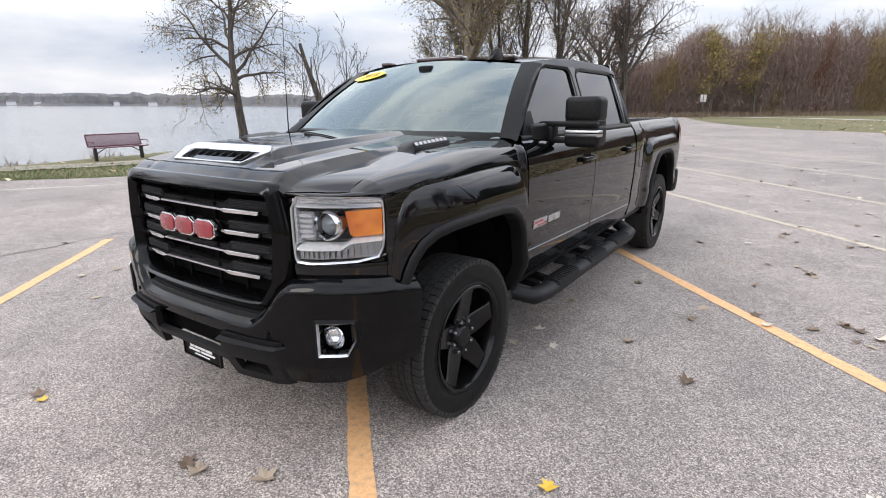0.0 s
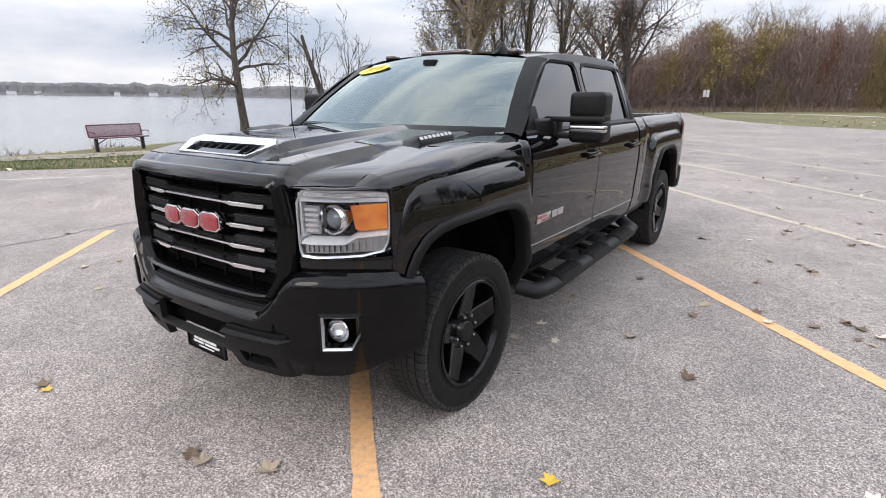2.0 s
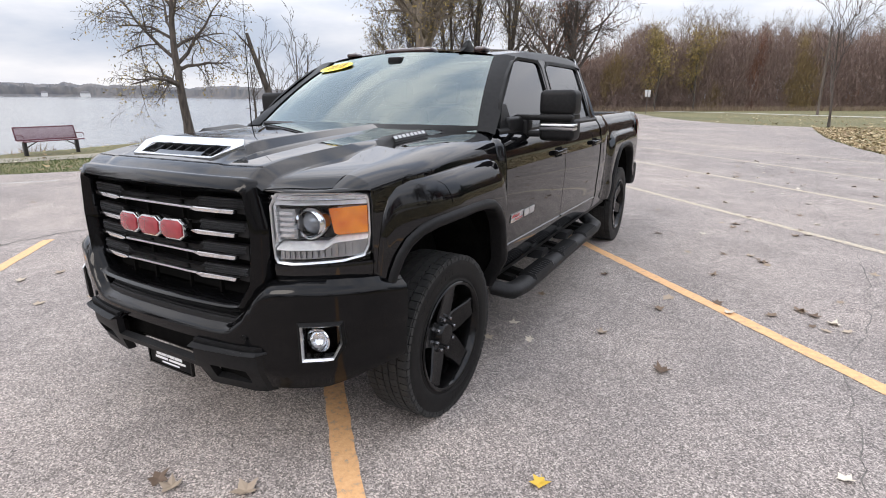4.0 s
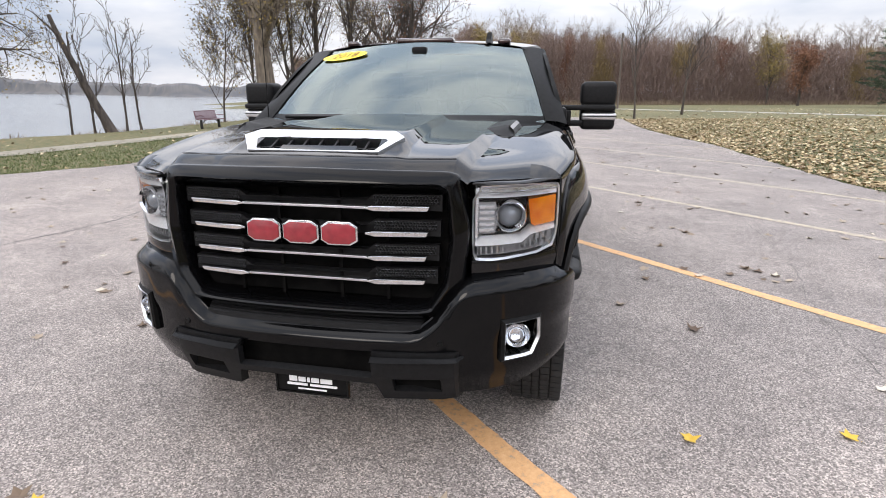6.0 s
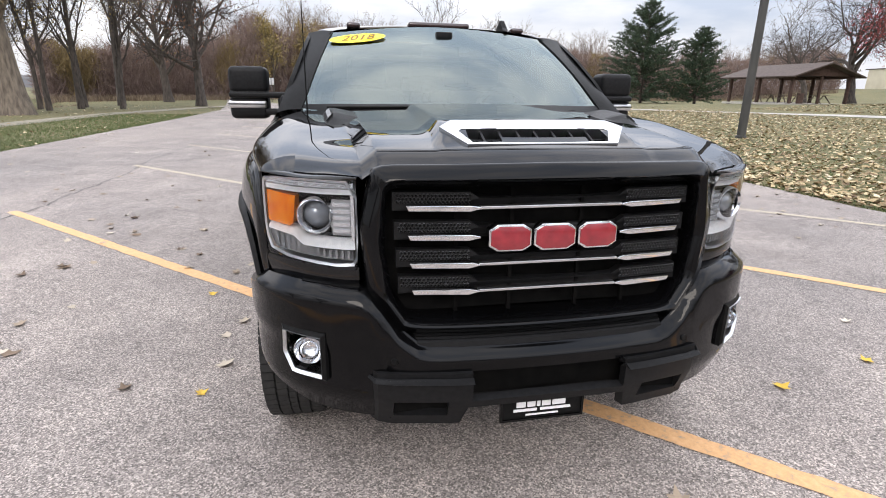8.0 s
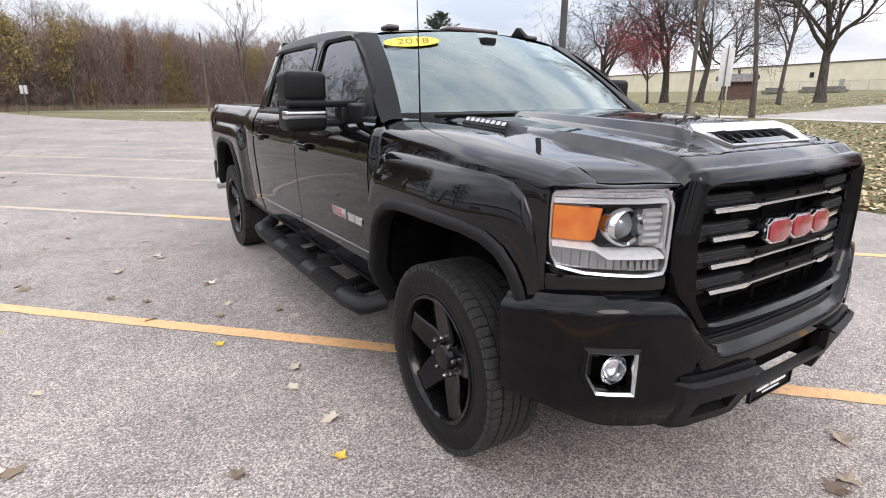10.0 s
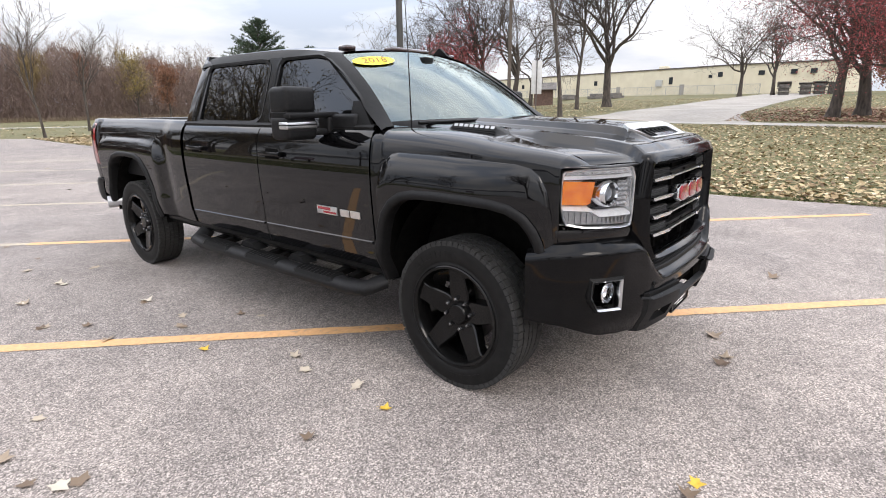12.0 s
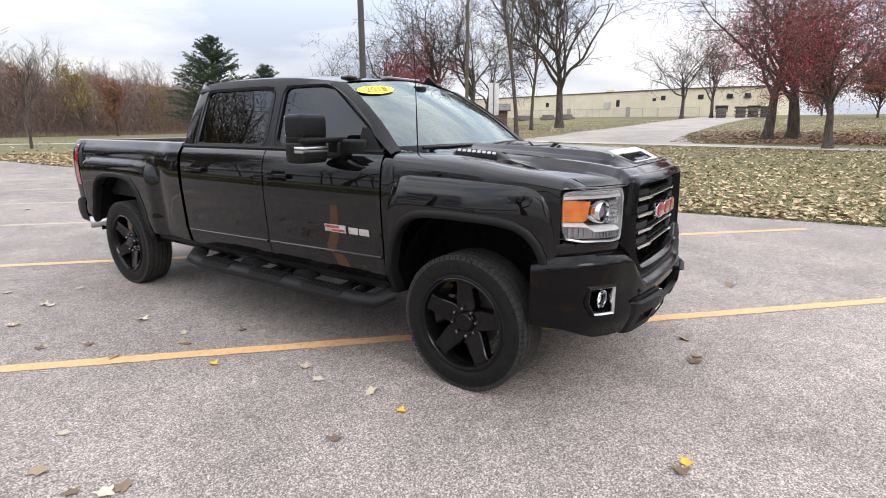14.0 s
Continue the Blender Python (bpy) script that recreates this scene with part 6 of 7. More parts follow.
    for x in linspace(-0.80, 0.80, 17):
        rows.append([(x, 0.47 + 0.17 * (x / 0.8) ** 2, 1.345), (x, 0.75, 1.375 + 0.02 * math.cos(x * 3)), (x, 0.98, 1.36), (x, 1.06, 1.30), (x, 1.08, 0.95)])
    part("dashboard", grid(rows), M["cabin"], truck)
    for x in (-0.42, 0.42):
        for y in (1.55, 2.40):
            seat = part("seat", box(x - 0.27, x + 0.27, y - 0.5, y + 0.05, 0.75, 0.95, bevel=0.05), M["seat"], truck)
            part("backrest", box(x - 0.26, x + 0.26, y - 0.02, y + 0.14, 0.9, 1.48, bevel=0.06, m=Matrix.Translation((0, y, 0.9)) @ pose(0, 0, 0, -10) @ Matrix.Translation((0, -y, -0.9))), M["seat"], seat)
            part("headrest", box(x - 0.13, x + 0.13, y + 0.08, y + 0.20, 1.49, 1.68, bevel=0.05), M["seat"], seat)
    bm = bmesh.new()
    n1, n2, rr = 28, 8, 0.19
    vs = [[bm.verts.new(((rr + 0.017 * math.cos(b)) * math.cos(a), (rr + 0.017 * math.cos(b)) * math.sin(a), 0.017 * math.sin(b))) for b in [2 * math.pi * j / n2 for j in range(n2)]] for a in [2 * math.pi * i / n1 for i in range(n1)]]
    for i in range(n1):
        for j in range(n2):
            bm.faces.new((vs[i][j], vs[(i + 1) % n1][j], vs[(i + 1) % n1][(j + 1) % n2], vs[i][(j + 1) % n2]))
    add_box(bm, -0.18, 0.18, -0.05, 0.03, -0.03, 0.0, bevel=0.01)
    part("steering_wheel", bm, M["cabin"], truck, m=pose(0.42, 1.10, 1.30, 65, 0, 0))
    part("rear_view_mirror", box(-0.12, 0.12, 1.14, 1.17, 1.66, 1.73, bevel=0.015), M["satin"], truck)
    part("sensor_pod", box(-0.05, 0.05, 1.02, 1.13, 1.735, 1.80, bevel=0.012), M["satin"], truck)
    # bed
    part("bed_floor", box(-0.86, 0.86, 2.83, 4.80, 0.84, 0.88), M["plastic"], truck, smooth=None)
    for s in (1, -1):
        part("bed_wall", box(s * 0.82, s * 0.87, 2.83, 4.80, 0.86, 1.36), M["plastic"], truck, smooth=None)
    part("bed_front", box(-0.93, 0.93, 2.80, 2.84, 0.60, 1.375, bevel=0.008), M["paint"], truck)
    part("tailgate", box(-0.82, 0.82, 4.76, 4.85, 0.78, 1.375, bevel=0.02), M["paint"], truck)
    bm = bmesh.new()
    add_grid(bm, [[(x, y, z) for y, z in ((4.70, 0.76), (4.92, 0.775), (4.99, 0.75), (5.0, 0.62), (4.95, 0.56), (4.72, 0.54))] for x in linspace(-0.80, 0.80, 9)])
    part("rear_bumper", bm, M["plastic"], truck, "black step bumper")
    for s in (1, -1):
        bm = bmesh.new()
        rows = [[(s * x, y, z) for y, z in ((4.55 + 0.1, 0.765), (y1, 0.78), (y1 + 0.05, 0.74), (y1 + 0.05, 0.63), (y1, 0.56), (4.55, 0.545))] for x, y1 in ((0.80, 4.95), (0.92, 4.90), (0.99, 4.80), (1.01, 4.68), (1.0, 4.60))]
        add_grid(bm, rows)
        part("bumper_corner", bm, M["plastic"], truck)
        rows = [[(s * (side_x(4.7, z) + 0.001 - dx), y, z) for z in linspace(0.93, 1.335, 8)] for y, dx in ((4.69, -0.002), (4.76, 0.0), (4.81, 0.008), (4.845, 0.03), (4.86, 0.10))]
        part("tail_light", grid(rows), M["red_lens"], truck, "red tail light lens")


build_hood()
build_cab()


# ---- the front: grille, lamps, bumper ----
def chaikin(poly, times=2):
    for _ in range(times):
        out = []
        for (a, b), (c, d) in zip(poly, poly[1:] + poly[:1]):
            out += [(0.8 * a + 0.2 * c, 0.8 * b + 0.2 * d), (0.2 * a + 0.8 * c, 0.2 * b + 0.8 * d)]
        poly = out
    return poly


def face_y(x):
    return -0.815 + 0.055 * (abs(x) / 0.6) ** 2


def on_face(a, b, d):
    return (a, face_y(a) + d - 0.03 * (1.0 - b), b)


def loops(polys):
    """A skin through outlines of equal count, each [(a, b)] with its depth."""
    bm = bmesh.new()
    rings = [[bm.verts.new(on_face(a, b, d)) for a, b in pl] for pl, d in polys]
    n = len(rings[0])
    for l0, l1 in zip(rings, rings[1:]):
        for i in range(n):
            bm.faces.new((l0[i], l0[(i + 1) % n], l1[(i + 1) % n], l1[i]))
    return bm


def build_grille():
    outer = [(-0.566, 1.250), (0, 1.258), (0.566, 1.250), (0.607, 1.05), (0.590, 0.85), (0.498, 0.712), (-0.498, 0.712), (-0.590, 0.85), (-0.607, 1.05)]
    inner = [(-0.522, 1.184), (0, 1.184), (0.522, 1.184), (0.533, 1.0), (0.512, 0.842), (0.455, 0.757), (-0.455, 0.757), (-0.512, 0.842), (-0.533, 1.0)]
    mid = [(a * 0.40 + c * 0.60, b * 0.40 + d * 0.60) for (a, b), (c, d) in zip(outer, inner)]
    o, m, i = [split(chaikin(chaikin(split(p, 3), 1), 1), 2) for p in (outer, mid, inner)]
    surround = part("grille_surround", loops([(o, 0.16), (o, 0.035), ([(a * 0.985, 0.96 + (b - 0.96) * 0.985) for a, b in o], 0.018), (m, 0.0), ([(a * 0.99, 0.98 + (b - 0.98) * 0.985) for a, b in m], 0.004), (i, 0.035), (i, 0.12)]), M["dim_front_paint"], truck, "gloss black grille surround", smooth=60)
    part("grille_back", prism(inner, on_face, 0.105, 0.11), M["dark"], surround, smooth=None)
    # chrome-capped slats with mesh panels above their ends
    mesh_mat = hexmesh_mat()
    for n, z in enumerate((1.118, 1.026, 0.936, 0.848)):
        w = 0.468 - 0.005 * n
        def tz(a, b, d, z=z):
            return on_face(a, z + b, d)
        backer = [(-w - 0.038, -0.012), (w + 0.038, -0.012), (w + 0.038, 0.046), (0.265, 0.046), (0.235, 0.026), (-0.235, 0.026), (-0.265, 0.046), (-w - 0.038, 0.046)]
        slat = part("grille_slat", prism(backer, tz, 0.055, 0.085), M["plastic"], surround, smooth=None)
        for s in (1, -1):
            bm = prism([(s * 0.235, -0.003), (s * 0.27, -0.009), (s * (w - 0.01), -0.009), (s * w, 0.009), (s * 0.262, 0.009), (s * 0.235, 0.004)], tz, 0.028, 0.052, 0.003)
            part("chrome_bar", bm, M["chrome"], slat, "bright chrome bar")
        if n != 1:
            bm = prism([(-0.238, -0.004), (0.238, -0.004), (0.238, 0.005), (-0.238, 0.005)], tz, 0.034, 0.055, 0.002)
            part("chrome_strip", bm, M["brushed"], slat, "thin satin silver strip")
        verts, faces = [], []
        for s in (1, -1):
            for r in range(3):
                for c in range(21):
                    cx = s * (0.268 + c * 0.0118 + (r % 2) * 0.0059)
                    cz = 0.0165 + r * 0.0102
                    if abs(cx) > w + 0.028:
                        continue
                    for e, rad in ((0, 0.0060), (1, 0.0042)):
                        for k in range(6):
                            t = math.pi / 3 * k
                            verts.append(tz(cx + rad * math.sin(t), cz + rad * math.cos(t), 0.0535 if e == 0 else 0.0475))
                    b = len(verts) - 12
                    for k in range(6):
                        faces.append((b + k, b + (k + 1) % 6, b + 6 + (k + 1) % 6, b + 6 + k))
        put("mesh_panel", mesh("mesh_panel", verts, faces, mesh_mat), slat, "honeycomb mesh panel")["kind"] = "stuff"
    for x in (-0.30, -0.12, 0.12, 0.30):
        part("grille_rib", prism([(x - 0.006, 0.76), (x + 0.006, 0.76), (x + 0.006, 1.18), (x - 0.006, 1.18)], on_face, 0.085, 0.10), M["dark"], surround, smooth=None)
    # the maker's emblem, as three plain red blocks with chrome rims
    emblem = part("emblem", prism([(-0.205, 0.992), (0.205, 0.992), (0.205, 1.062), (-0.205, 1.062)], on_face, 0.045, 0.06), M["satin"], surround, smooth=None)
    for x0, x1 in ((-0.215, -0.078), (-0.070, 0.070), (0.078, 0.215)):
        rim = [(x0, 0.984), (x1, 0.984), (x1, 1.070), (x0, 1.070)]
        part("emblem_rim", prism(chaikin(rim, 1), on_face, 0.012, 0.05, 0.002), M["chrome"], emblem)
        solid = [(x0 + 0.006, 0.990), (x1 - 0.006, 0.990), (x1 - 0.006, 1.064), (x0 + 0.006, 1.064)]
        part("emblem_block", prism(chaikin(solid, 1), on_face, 0.006, 0.013, 0.002), M["red"], emblem, "red enamel block")


def build_headlight(s):
    def to(u, z, d):
        x = 0.612 + 0.300 * u
        y = -0.708 + 0.045 * u + 0.168 * u * u
        return (s * (x - 0.35 * d * u), y + d, z)
    outline = [(0.0, 1.198), (0.5, 1.200), (0.97, 1.192), (1.0, 1.17), (1.0, 1.0), (0.93, 0.935), (0.06, 0.922), (0.0, 0.955)]
    big = split(chaikin(outline, 1), 3)
    small = [(0.5 + (u - 0.5) * 0.965, 1.062 + (z - 1.062) * 0.94) for u, z in big]
    lamp = part("headlight", ring(big, small, to, 0.0, 0.004, 0.11), M["brushed"], truck, "clear headlight with chrome rim and amber corner")
    part("housing", prism(outline, to, 0.075, 0.08), M["silver"], lamp, smooth=None)
    part("dark_panel", prism([(0.06, 1.015), (0.62, 1.018), (0.66, 1.145), (0.06, 1.145)], to, 0.060, 0.066), M["satin"], lamp, smooth=None)

    def slab(name, poly, mat, d0, d1, label="", bevel=0.0):
        return part(name, prism(split(poly, 3), to, d0, d1), mat, lamp, label, smooth=30)
    slab("top_strip", [(0.03, 1.154), (0.97, 1.150), (0.97, 1.166), (0.03, 1.170)], M["white_pl"], 0.010, 0.05)
    slab("upper_strip", [(0.03, 1.174), (0.97, 1.170), (0.97, 1.186), (0.03, 1.190)], M["silver"], 0.006, 0.05)
    slab("top_shade", [(0.05, 1.136), (0.62, 1.141), (0.62, 1.150), (0.05, 1.152)], M["satin"], 0.03, 0.06)
    slab("amber_lens", [(0.68, 1.045), (0.72, 1.036), (0.97, 1.040), (0.97, 1.144), (0.64, 1.138)], M["amber"], 0.012, 0.06, "amber turn signal lens")
    slab("lower_lens", [(0.05, 0.940), (0.92, 0.950), (0.97, 0.99), (0.97, 1.018), (0.66, 1.010), (0.60, 0.985), (0.05, 0.985)], M["clear_lens"], 0.02, 0.06, "ribbed clear lower lens")
    bar = []
    for u in linspace(0.03, 0.97, 20):
        zb = lerp(u, [(0.0, 0.980), (0.58, 0.982), (0.68, 1.008), (1.0, 1.016)])
        bar.append([to(u, zb - 0.004, 0.03), to(u, zb, 0.006), to(u, zb + 0.010, 0.012), to(u, zb + 0.026, 0.040), to(u, zb + 0.026, 0.06)])
    part("light_bar", grid(bar), M["white_pl"], lamp, "bright white light bar", smooth=40)
    slab("inner_reflector", [(0.06, 1.02), (0.26, 1.02), (0.30, 1.08), (0.26, 1.135), (0.06, 1.135)], M["clear_lens"], 0.03, 0.06)
    for k in range(5):
        zz = 1.030 + 0.021 * k
        slab("reflector_rib", [(0.075, zz), (0.25, zz), (0.25, zz + 0.011), (0.075, zz + 0.011)], M["silver"], 0.020, 0.032)
    for k in range(13):
        u = 0.10 + 0.065 * k
        z0, z1 = lerp(u, [(0, 0.944), (0.9, 0.952)]), lerp(u, [(0.0, 0.972), (0.58, 0.974), (0.68, 1.0), (1.0, 1.006)])
        slab("lens_rib", [(u - 0.012, z0), (u + 0.012, z0), (u + 0.012, z1), (u - 0.012, z1)], M["clear_lens"], 0.017, 0.024)
    slab("inner_rim", [(0.03, 1.01), (0.065, 1.01), (0.065, 1.15), (0.03, 1.16)], M["silver"], 0.01, 0.05)
    c = Vector(to(0.43, 1.082, 0.05))
    turn = pose(0, 0, 0, 0, 0, s * 10)
    bm = lathe([(-0.035, 0.047), (-0.045, 0.053), (-0.035, 0.060), (0.03, 0.058), (0.03, 0.04)], 32, "y")
    part("projector_ring", bm, M["chrome"], lamp, m=Matrix.Translation(c) @ turn)
    bm = lathe([(-0.040, 0.0), (-0.036, 0.018), (-0.024, 0.034), (-0.008, 0.046), (0.0, 0.048)], 28, "y")
    part("projector_lens", bm, M["lens"], lamp, m=Matrix.Translation(c) @ turn)
    rows = []
    for z in linspace(0.93, 1.19, 6):
        rows.append([to(u, z, -0.002) for u in linspace(0.01, 0.985, 12)])
    pane = part("cover", grid(rows), M["cover"], lamp, out=(s * 0.4, -1, 0))
    pane.visible_shadow = False
    # painted filler between lamp and bumper, and under the hood lip
    rows = [[to(u, z, d) for z, d in ((0.925, 0.005), (0.905, 0.0), (0.86, 0.008), (0.82, 0.03))] for u in linspace(0.0, 1.03, 8)]
    part("filler_panel", grid(rows), M["paint"], truck, smooth=40)
    # brow between the lamp and the hood, and the strip beside it
    y_side = -0.485
    z_side = fender_line(y_side)
    p_side = side_x(y_side, z_side)
    y_hood = front_y(0.80) + 0.015
    z_hood = hood_z(0.80, y_hood) - 0.020

    def rim_line(f):
        """From the hood's front corner to the fender's front corner."""
        return Vector((s * (0.80 + (p_side - 0.80) * f), y_hood + (y_side - 0.004 - y_hood) * f ** 1.4, z_hood + (z_side + 0.002 - z_hood) * f + 0.008 * math.sin(math.pi * f)))
    rows = []
    for u in linspace(0.0, 1.0, 16):
        x = 0.612 + (p_side - 0.612) * u
        if x <= 0.80:
            y = front_y(x) + 0.015
            top = Vector((s * x, y, hood_z(x, y) - 0.022))
        else:
            top = rim_line((x - 0.80) / (p_side - 0.80))
        low = Vector(to(u, 1.198, 0.02))
        lip = Vector(to(u, 1.202, -0.006))
        rows.append([low, lip] + [lip.lerp(top, k / 5) + Vector((0, -0.006, 0.004)) * math.sin(math.pi * k / 5) for k in range(1, 6)])
    part("lamp_brow", grid(rows), M["paint"], truck, smooth=60)
    rows = []
    for z in linspace(0.82, 1.20, 12):
        e = Vector((s * side_x(-0.485, z), -0.485, z))
        l0 = Vector(to(1.0, z, 0.006))
        rows.append([e + Vector((0, 0.004, 0)), e.lerp(l0, 0.5) + Vector((s * 0.004, -0.004, 0)), l0, l0 + Vector((0, 0.05, 0))])
    part("lamp_side_strip", grid(rows), M["paint"], truck, smooth=60)
    rows = []
    for k in range(8):
        a = math.pi / 2 * k / 7
        e = Vector((s * (0.80 + (p_side - 0.80) * math.cos(a)), y_side, z_side + (hood_edge(y_side) - z_side) * math.sin(a)))
        f = 1 - k / 7
        g = rim_line(f)
        rows.append([e, e.lerp(g, 0.5) + Vector((0, 0, 0.003)), g])
    part("fender_tip", grid(rows), M["paint"], truck, smooth=60)


PLAN = [(0.0, -0.845), (0.15, -0.844), (0.30, -0.837), (0.44, -0.820), (0.56, -0.791), (0.66, -0.752), (0.735, -0.713), (0.81, -0.665), (0.868, -0.612), (0.916, -0.552), (0.951, -0.485), (0.973, -0.42), (0.985, -0.37)]


def plan_at(f):
    """Along the bumper, f 0 at the middle to 1 at its end: place and outward normal."""
    k = f * (len(PLAN) - 1)
    i = min(int(k), len(PLAN) - 2)
    t = k - i
    p0, p1, p2, p3 = [Vector(PLAN[min(max(j, 0), len(PLAN) - 1)]) for j in (i - 1, i, i + 1, i + 2)]
    if i == 0:
        p0 = Vector((-PLAN[1][0], PLAN[1][1]))
    p = 0.5 * ((2 * p1) + (p2 - p0) * t + (2 * p0 - 5 * p1 + 4 * p2 - p3) * t * t + (3 * p1 - p0 - 3 * p2 + p3) * t**3)
    d = 0.5 * ((p2 - p0) + 2 * (2 * p0 - 5 * p1 + 4 * p2 - p3) * t + 3 * (3 * p1 - p0 - 3 * p2 + p3) * t * t)
    d.normalize()
    return p, Vector((d.y, -d.x))


def build_bumper():
    fs = [k / 48 for k in range(49)]

    def top(x):
        return lerp(x, [(0, 0.672), (0.43, 0.675), (0.50, 0.73), (0.575, 0.835), (0.62, 0.862), (0.75, 0.872), (0.88, 0.868), (0.95, 0.858), (0.985, 0.835)])

    def low(x):
        return lerp(x, [(0, 0.595), (0.545, 0.598), (0.56, 0.408), (0.70, 0.408), (0.80, 0.416), (0.86, 0.440), (0.93, 0.480), (1.0, 0.495)])
    rows = []
    for f in [-k for k in fs[:0:-1]] + fs:
        p, nrm = plan_at(abs(f))
        s = -1 if f < 0 else 1
        z0, z1 = low(p.x), top(p.x)
        col = []
        for v in linspace(0, 1, 25):
            z = z1 + (z0 - z1) * v
            out = -0.045 * (1 - step(z1 - z, 0, 0.055)) ** 2 - 0.040 * step(0.52 - z, 0, 0.14) + 0.012 * step(z, 0.62, 0.70) * step(p.x, 0.6, 0.75)
            col.append((s * (p.x + nrm.x * out), p.y + nrm.y * out, z))
        rows.append([(col[0][0] - s * nrm.x * 0.07, col[0][1] - nrm.y * 0.07, col[0][2] - 0.004)] + col + [(col[-1][0] - s * nrm.x * 0.05, col[-1][1] - nrm.y * 0.05, col[-1][2])])

    def hole(i, j):
        x = abs(rows[i][j][0] + rows[i + 1][j][0]) / 2
        z = (rows[i][j][2] + rows[i][j + 1][2]) / 2
        return 0.738 < x < 0.848 and 0.575 < z < 0.695
    bumper = part("front_bumper", grid(rows, hole), M["dim_front_paint"], truck, "gloss black front bumper", smooth=45)
    for s in (1, -1):
        def to(a, b, d, s=s):
            y = lerp(a, [(0.70, -0.738), (0.735, -0.714), (0.805, -0.669), (0.868, -0.612), (0.905, -0.566)])
            out = -0.04 * step(0.52 - b, 0, 0.14)
            return (s * (a - 0.5 * d), y + d * 0.85 - out * 0.7, b)
        wide = [(0.722, 0.715), (0.862, 0.715), (0.866, 0.62), (0.835, 0.548), (0.722, 0.545)]
        mid = [(0.732, 0.702), (0.853, 0.702), (0.856, 0.622), (0.830, 0.560), (0.732, 0.557)]
        thin = [(0.7385, 0.6945), (0.8475, 0.6945), (0.850, 0.625), (0.826, 0.567), (0.7385, 0.565)]
        bezel = part("fog_bezel", ring(split(wide, 4), split(mid, 4), to, -0.014, -0.022, 0.05), M["satin"], bumper, "satin black fog lamp bezel", smooth=30)
        part("chrome_frame", ring(split(mid, 4), split(thin, 4), to, -0.027, -0.016, 0.03), M["brushed"], bezel, "silver frame", smooth=30)
        part("bezel_back", prism(wide, to, 0.075, 0.08), M["dark"], bezel, smooth=None)
        part("bezel_wall", ring(split(thin, 3), split(thin, 3), to, -0.01, -0.01, 0.08), M["satin"], bezel, smooth=None)
        c = Vector(to(0.790, 0.637, 0.02))
        turn = pose(0, 0, 0, 0, 0, s * 8)
        part("fog_reflector", lathe([(-0.02, 0.051), (-0.025, 0.048), (-0.015, 0.045), (0.0, 0.037), (0.015, 0.019), (0.018, 0.0)], 28, "y"), M["chrome"], bezel, "round chrome fog lamp", m=Matrix.Translation(c) @ turn)
        part("fog_lens", lathe([(-0.034, 0.0), (-0.031, 0.02), (-0.024, 0.034), (-0.016, 0.043)], 28, "y"), M["cover"], bezel, m=Matrix.Translation(c) @ turn)
        # parking sensors
        for f in (0.30, 0.645):
            p, nrm = plan_at(f)
            z = 0.635 if f < 0.5 else 0.60
            part("parking_sensor", lathe([(-0.003, 0.0), (-0.003, 0.010), (0.002, 0.012)], 16, "y"), M["satin"], bumper, m=Matrix.Translation((s * p.x, p.y - 0.002, z)) @ pose(0, 0, 0, 0, 0, s * math.degrees(math.atan2(nrm.x, -nrm.y))))
    # grooved step pad in front of the grille
    rows = []
    for x in linspace(-0.455, 0.455, 41):
        y0 = lerp(abs(x), PLAN) + 0.042
        col = []
        for k in range(13):
            f = k / 12
            col.append((x, y0 + 0.085 * f, 0.682 + 0.030 * f + (0.003 if k % 2 else 0)))
        rows.append([(x, y0 - 0.004, 0.665)] + col + [(x, y0 + 0.10, 0.700)])
    part("step_pad", grid(rows), M["plastic"], bumper, "ribbed black step pad", smooth=20)
    # lower valance with air intake and tow openings
    xs = [-0.565, -0.548, -0.51, -0.34, -0.285, -0.265, -0.14, 0, 0.14, 0.265, 0.285, 0.34, 0.51, 0.548, 0.565]
    zs = [0.394, 0.402, 0.440, 0.470, 0.505, 0.512, 0.540, 0.565, 0.572, 0.578, 0.586, 0.592, 0.598]

    def val(x, z):
        if abs(x) < 0.27:
            z = max(z, 0.474)
        y = lerp(abs(x), PLAN)
        deep = 0.012 if abs(z - 0.572) < 0.001 or abs(z - 0.586) < 0.001 else 0
        swell = -0.008 if 0.26 < abs(x) < 0.54 and z < 0.57 else 0.0
        return (x, y + 0.014 + swell + deep + 0.045 * step(0.53 - z, 0, 0.14) + (0.02 if abs(x) > 0.56 else 0), z)

    def gaps(i, j):
        x, z = (xs[j] + xs[j + 1]) / 2, (zs[i] + zs[i + 1]) / 2
        return (abs(x) < 0.265 and 0.505 < z < 0.60) or (0.34 < abs(x) < 0.51 and 0.440 < z < 0.505)
    valance = part("valance", grid([[val(x, z) for x in xs] for z in zs], gaps, thick=-0.03), M["plastic"], bumper, "matte black lower valance", smooth=25)
    # near-black blocks close behind the openings; their colour stands for the deep shade
    part("intake_back", box(-0.54, 0.54, -0.69, -0.65, 0.40, 0.60), M["dark"], valance, smooth=None)
    part("intake_back", box(-0.30, 0.30, -0.77, -0.69, 0.478, 0.60), M["dark"], valance, smooth=None)
    part("intake_floor", box(-0.30, 0.30, -0.765, -0.65, 0.468, 0.480), M["dark"], valance, smooth=None)
    for s in (1, -1):
        part("tow_pocket", box(min(s * 0.32, s * 0.53), max(s * 0.32, s * 0.53), -0.784, -0.665, 0.415, 0.53), M["dark"], valance, smooth=None)
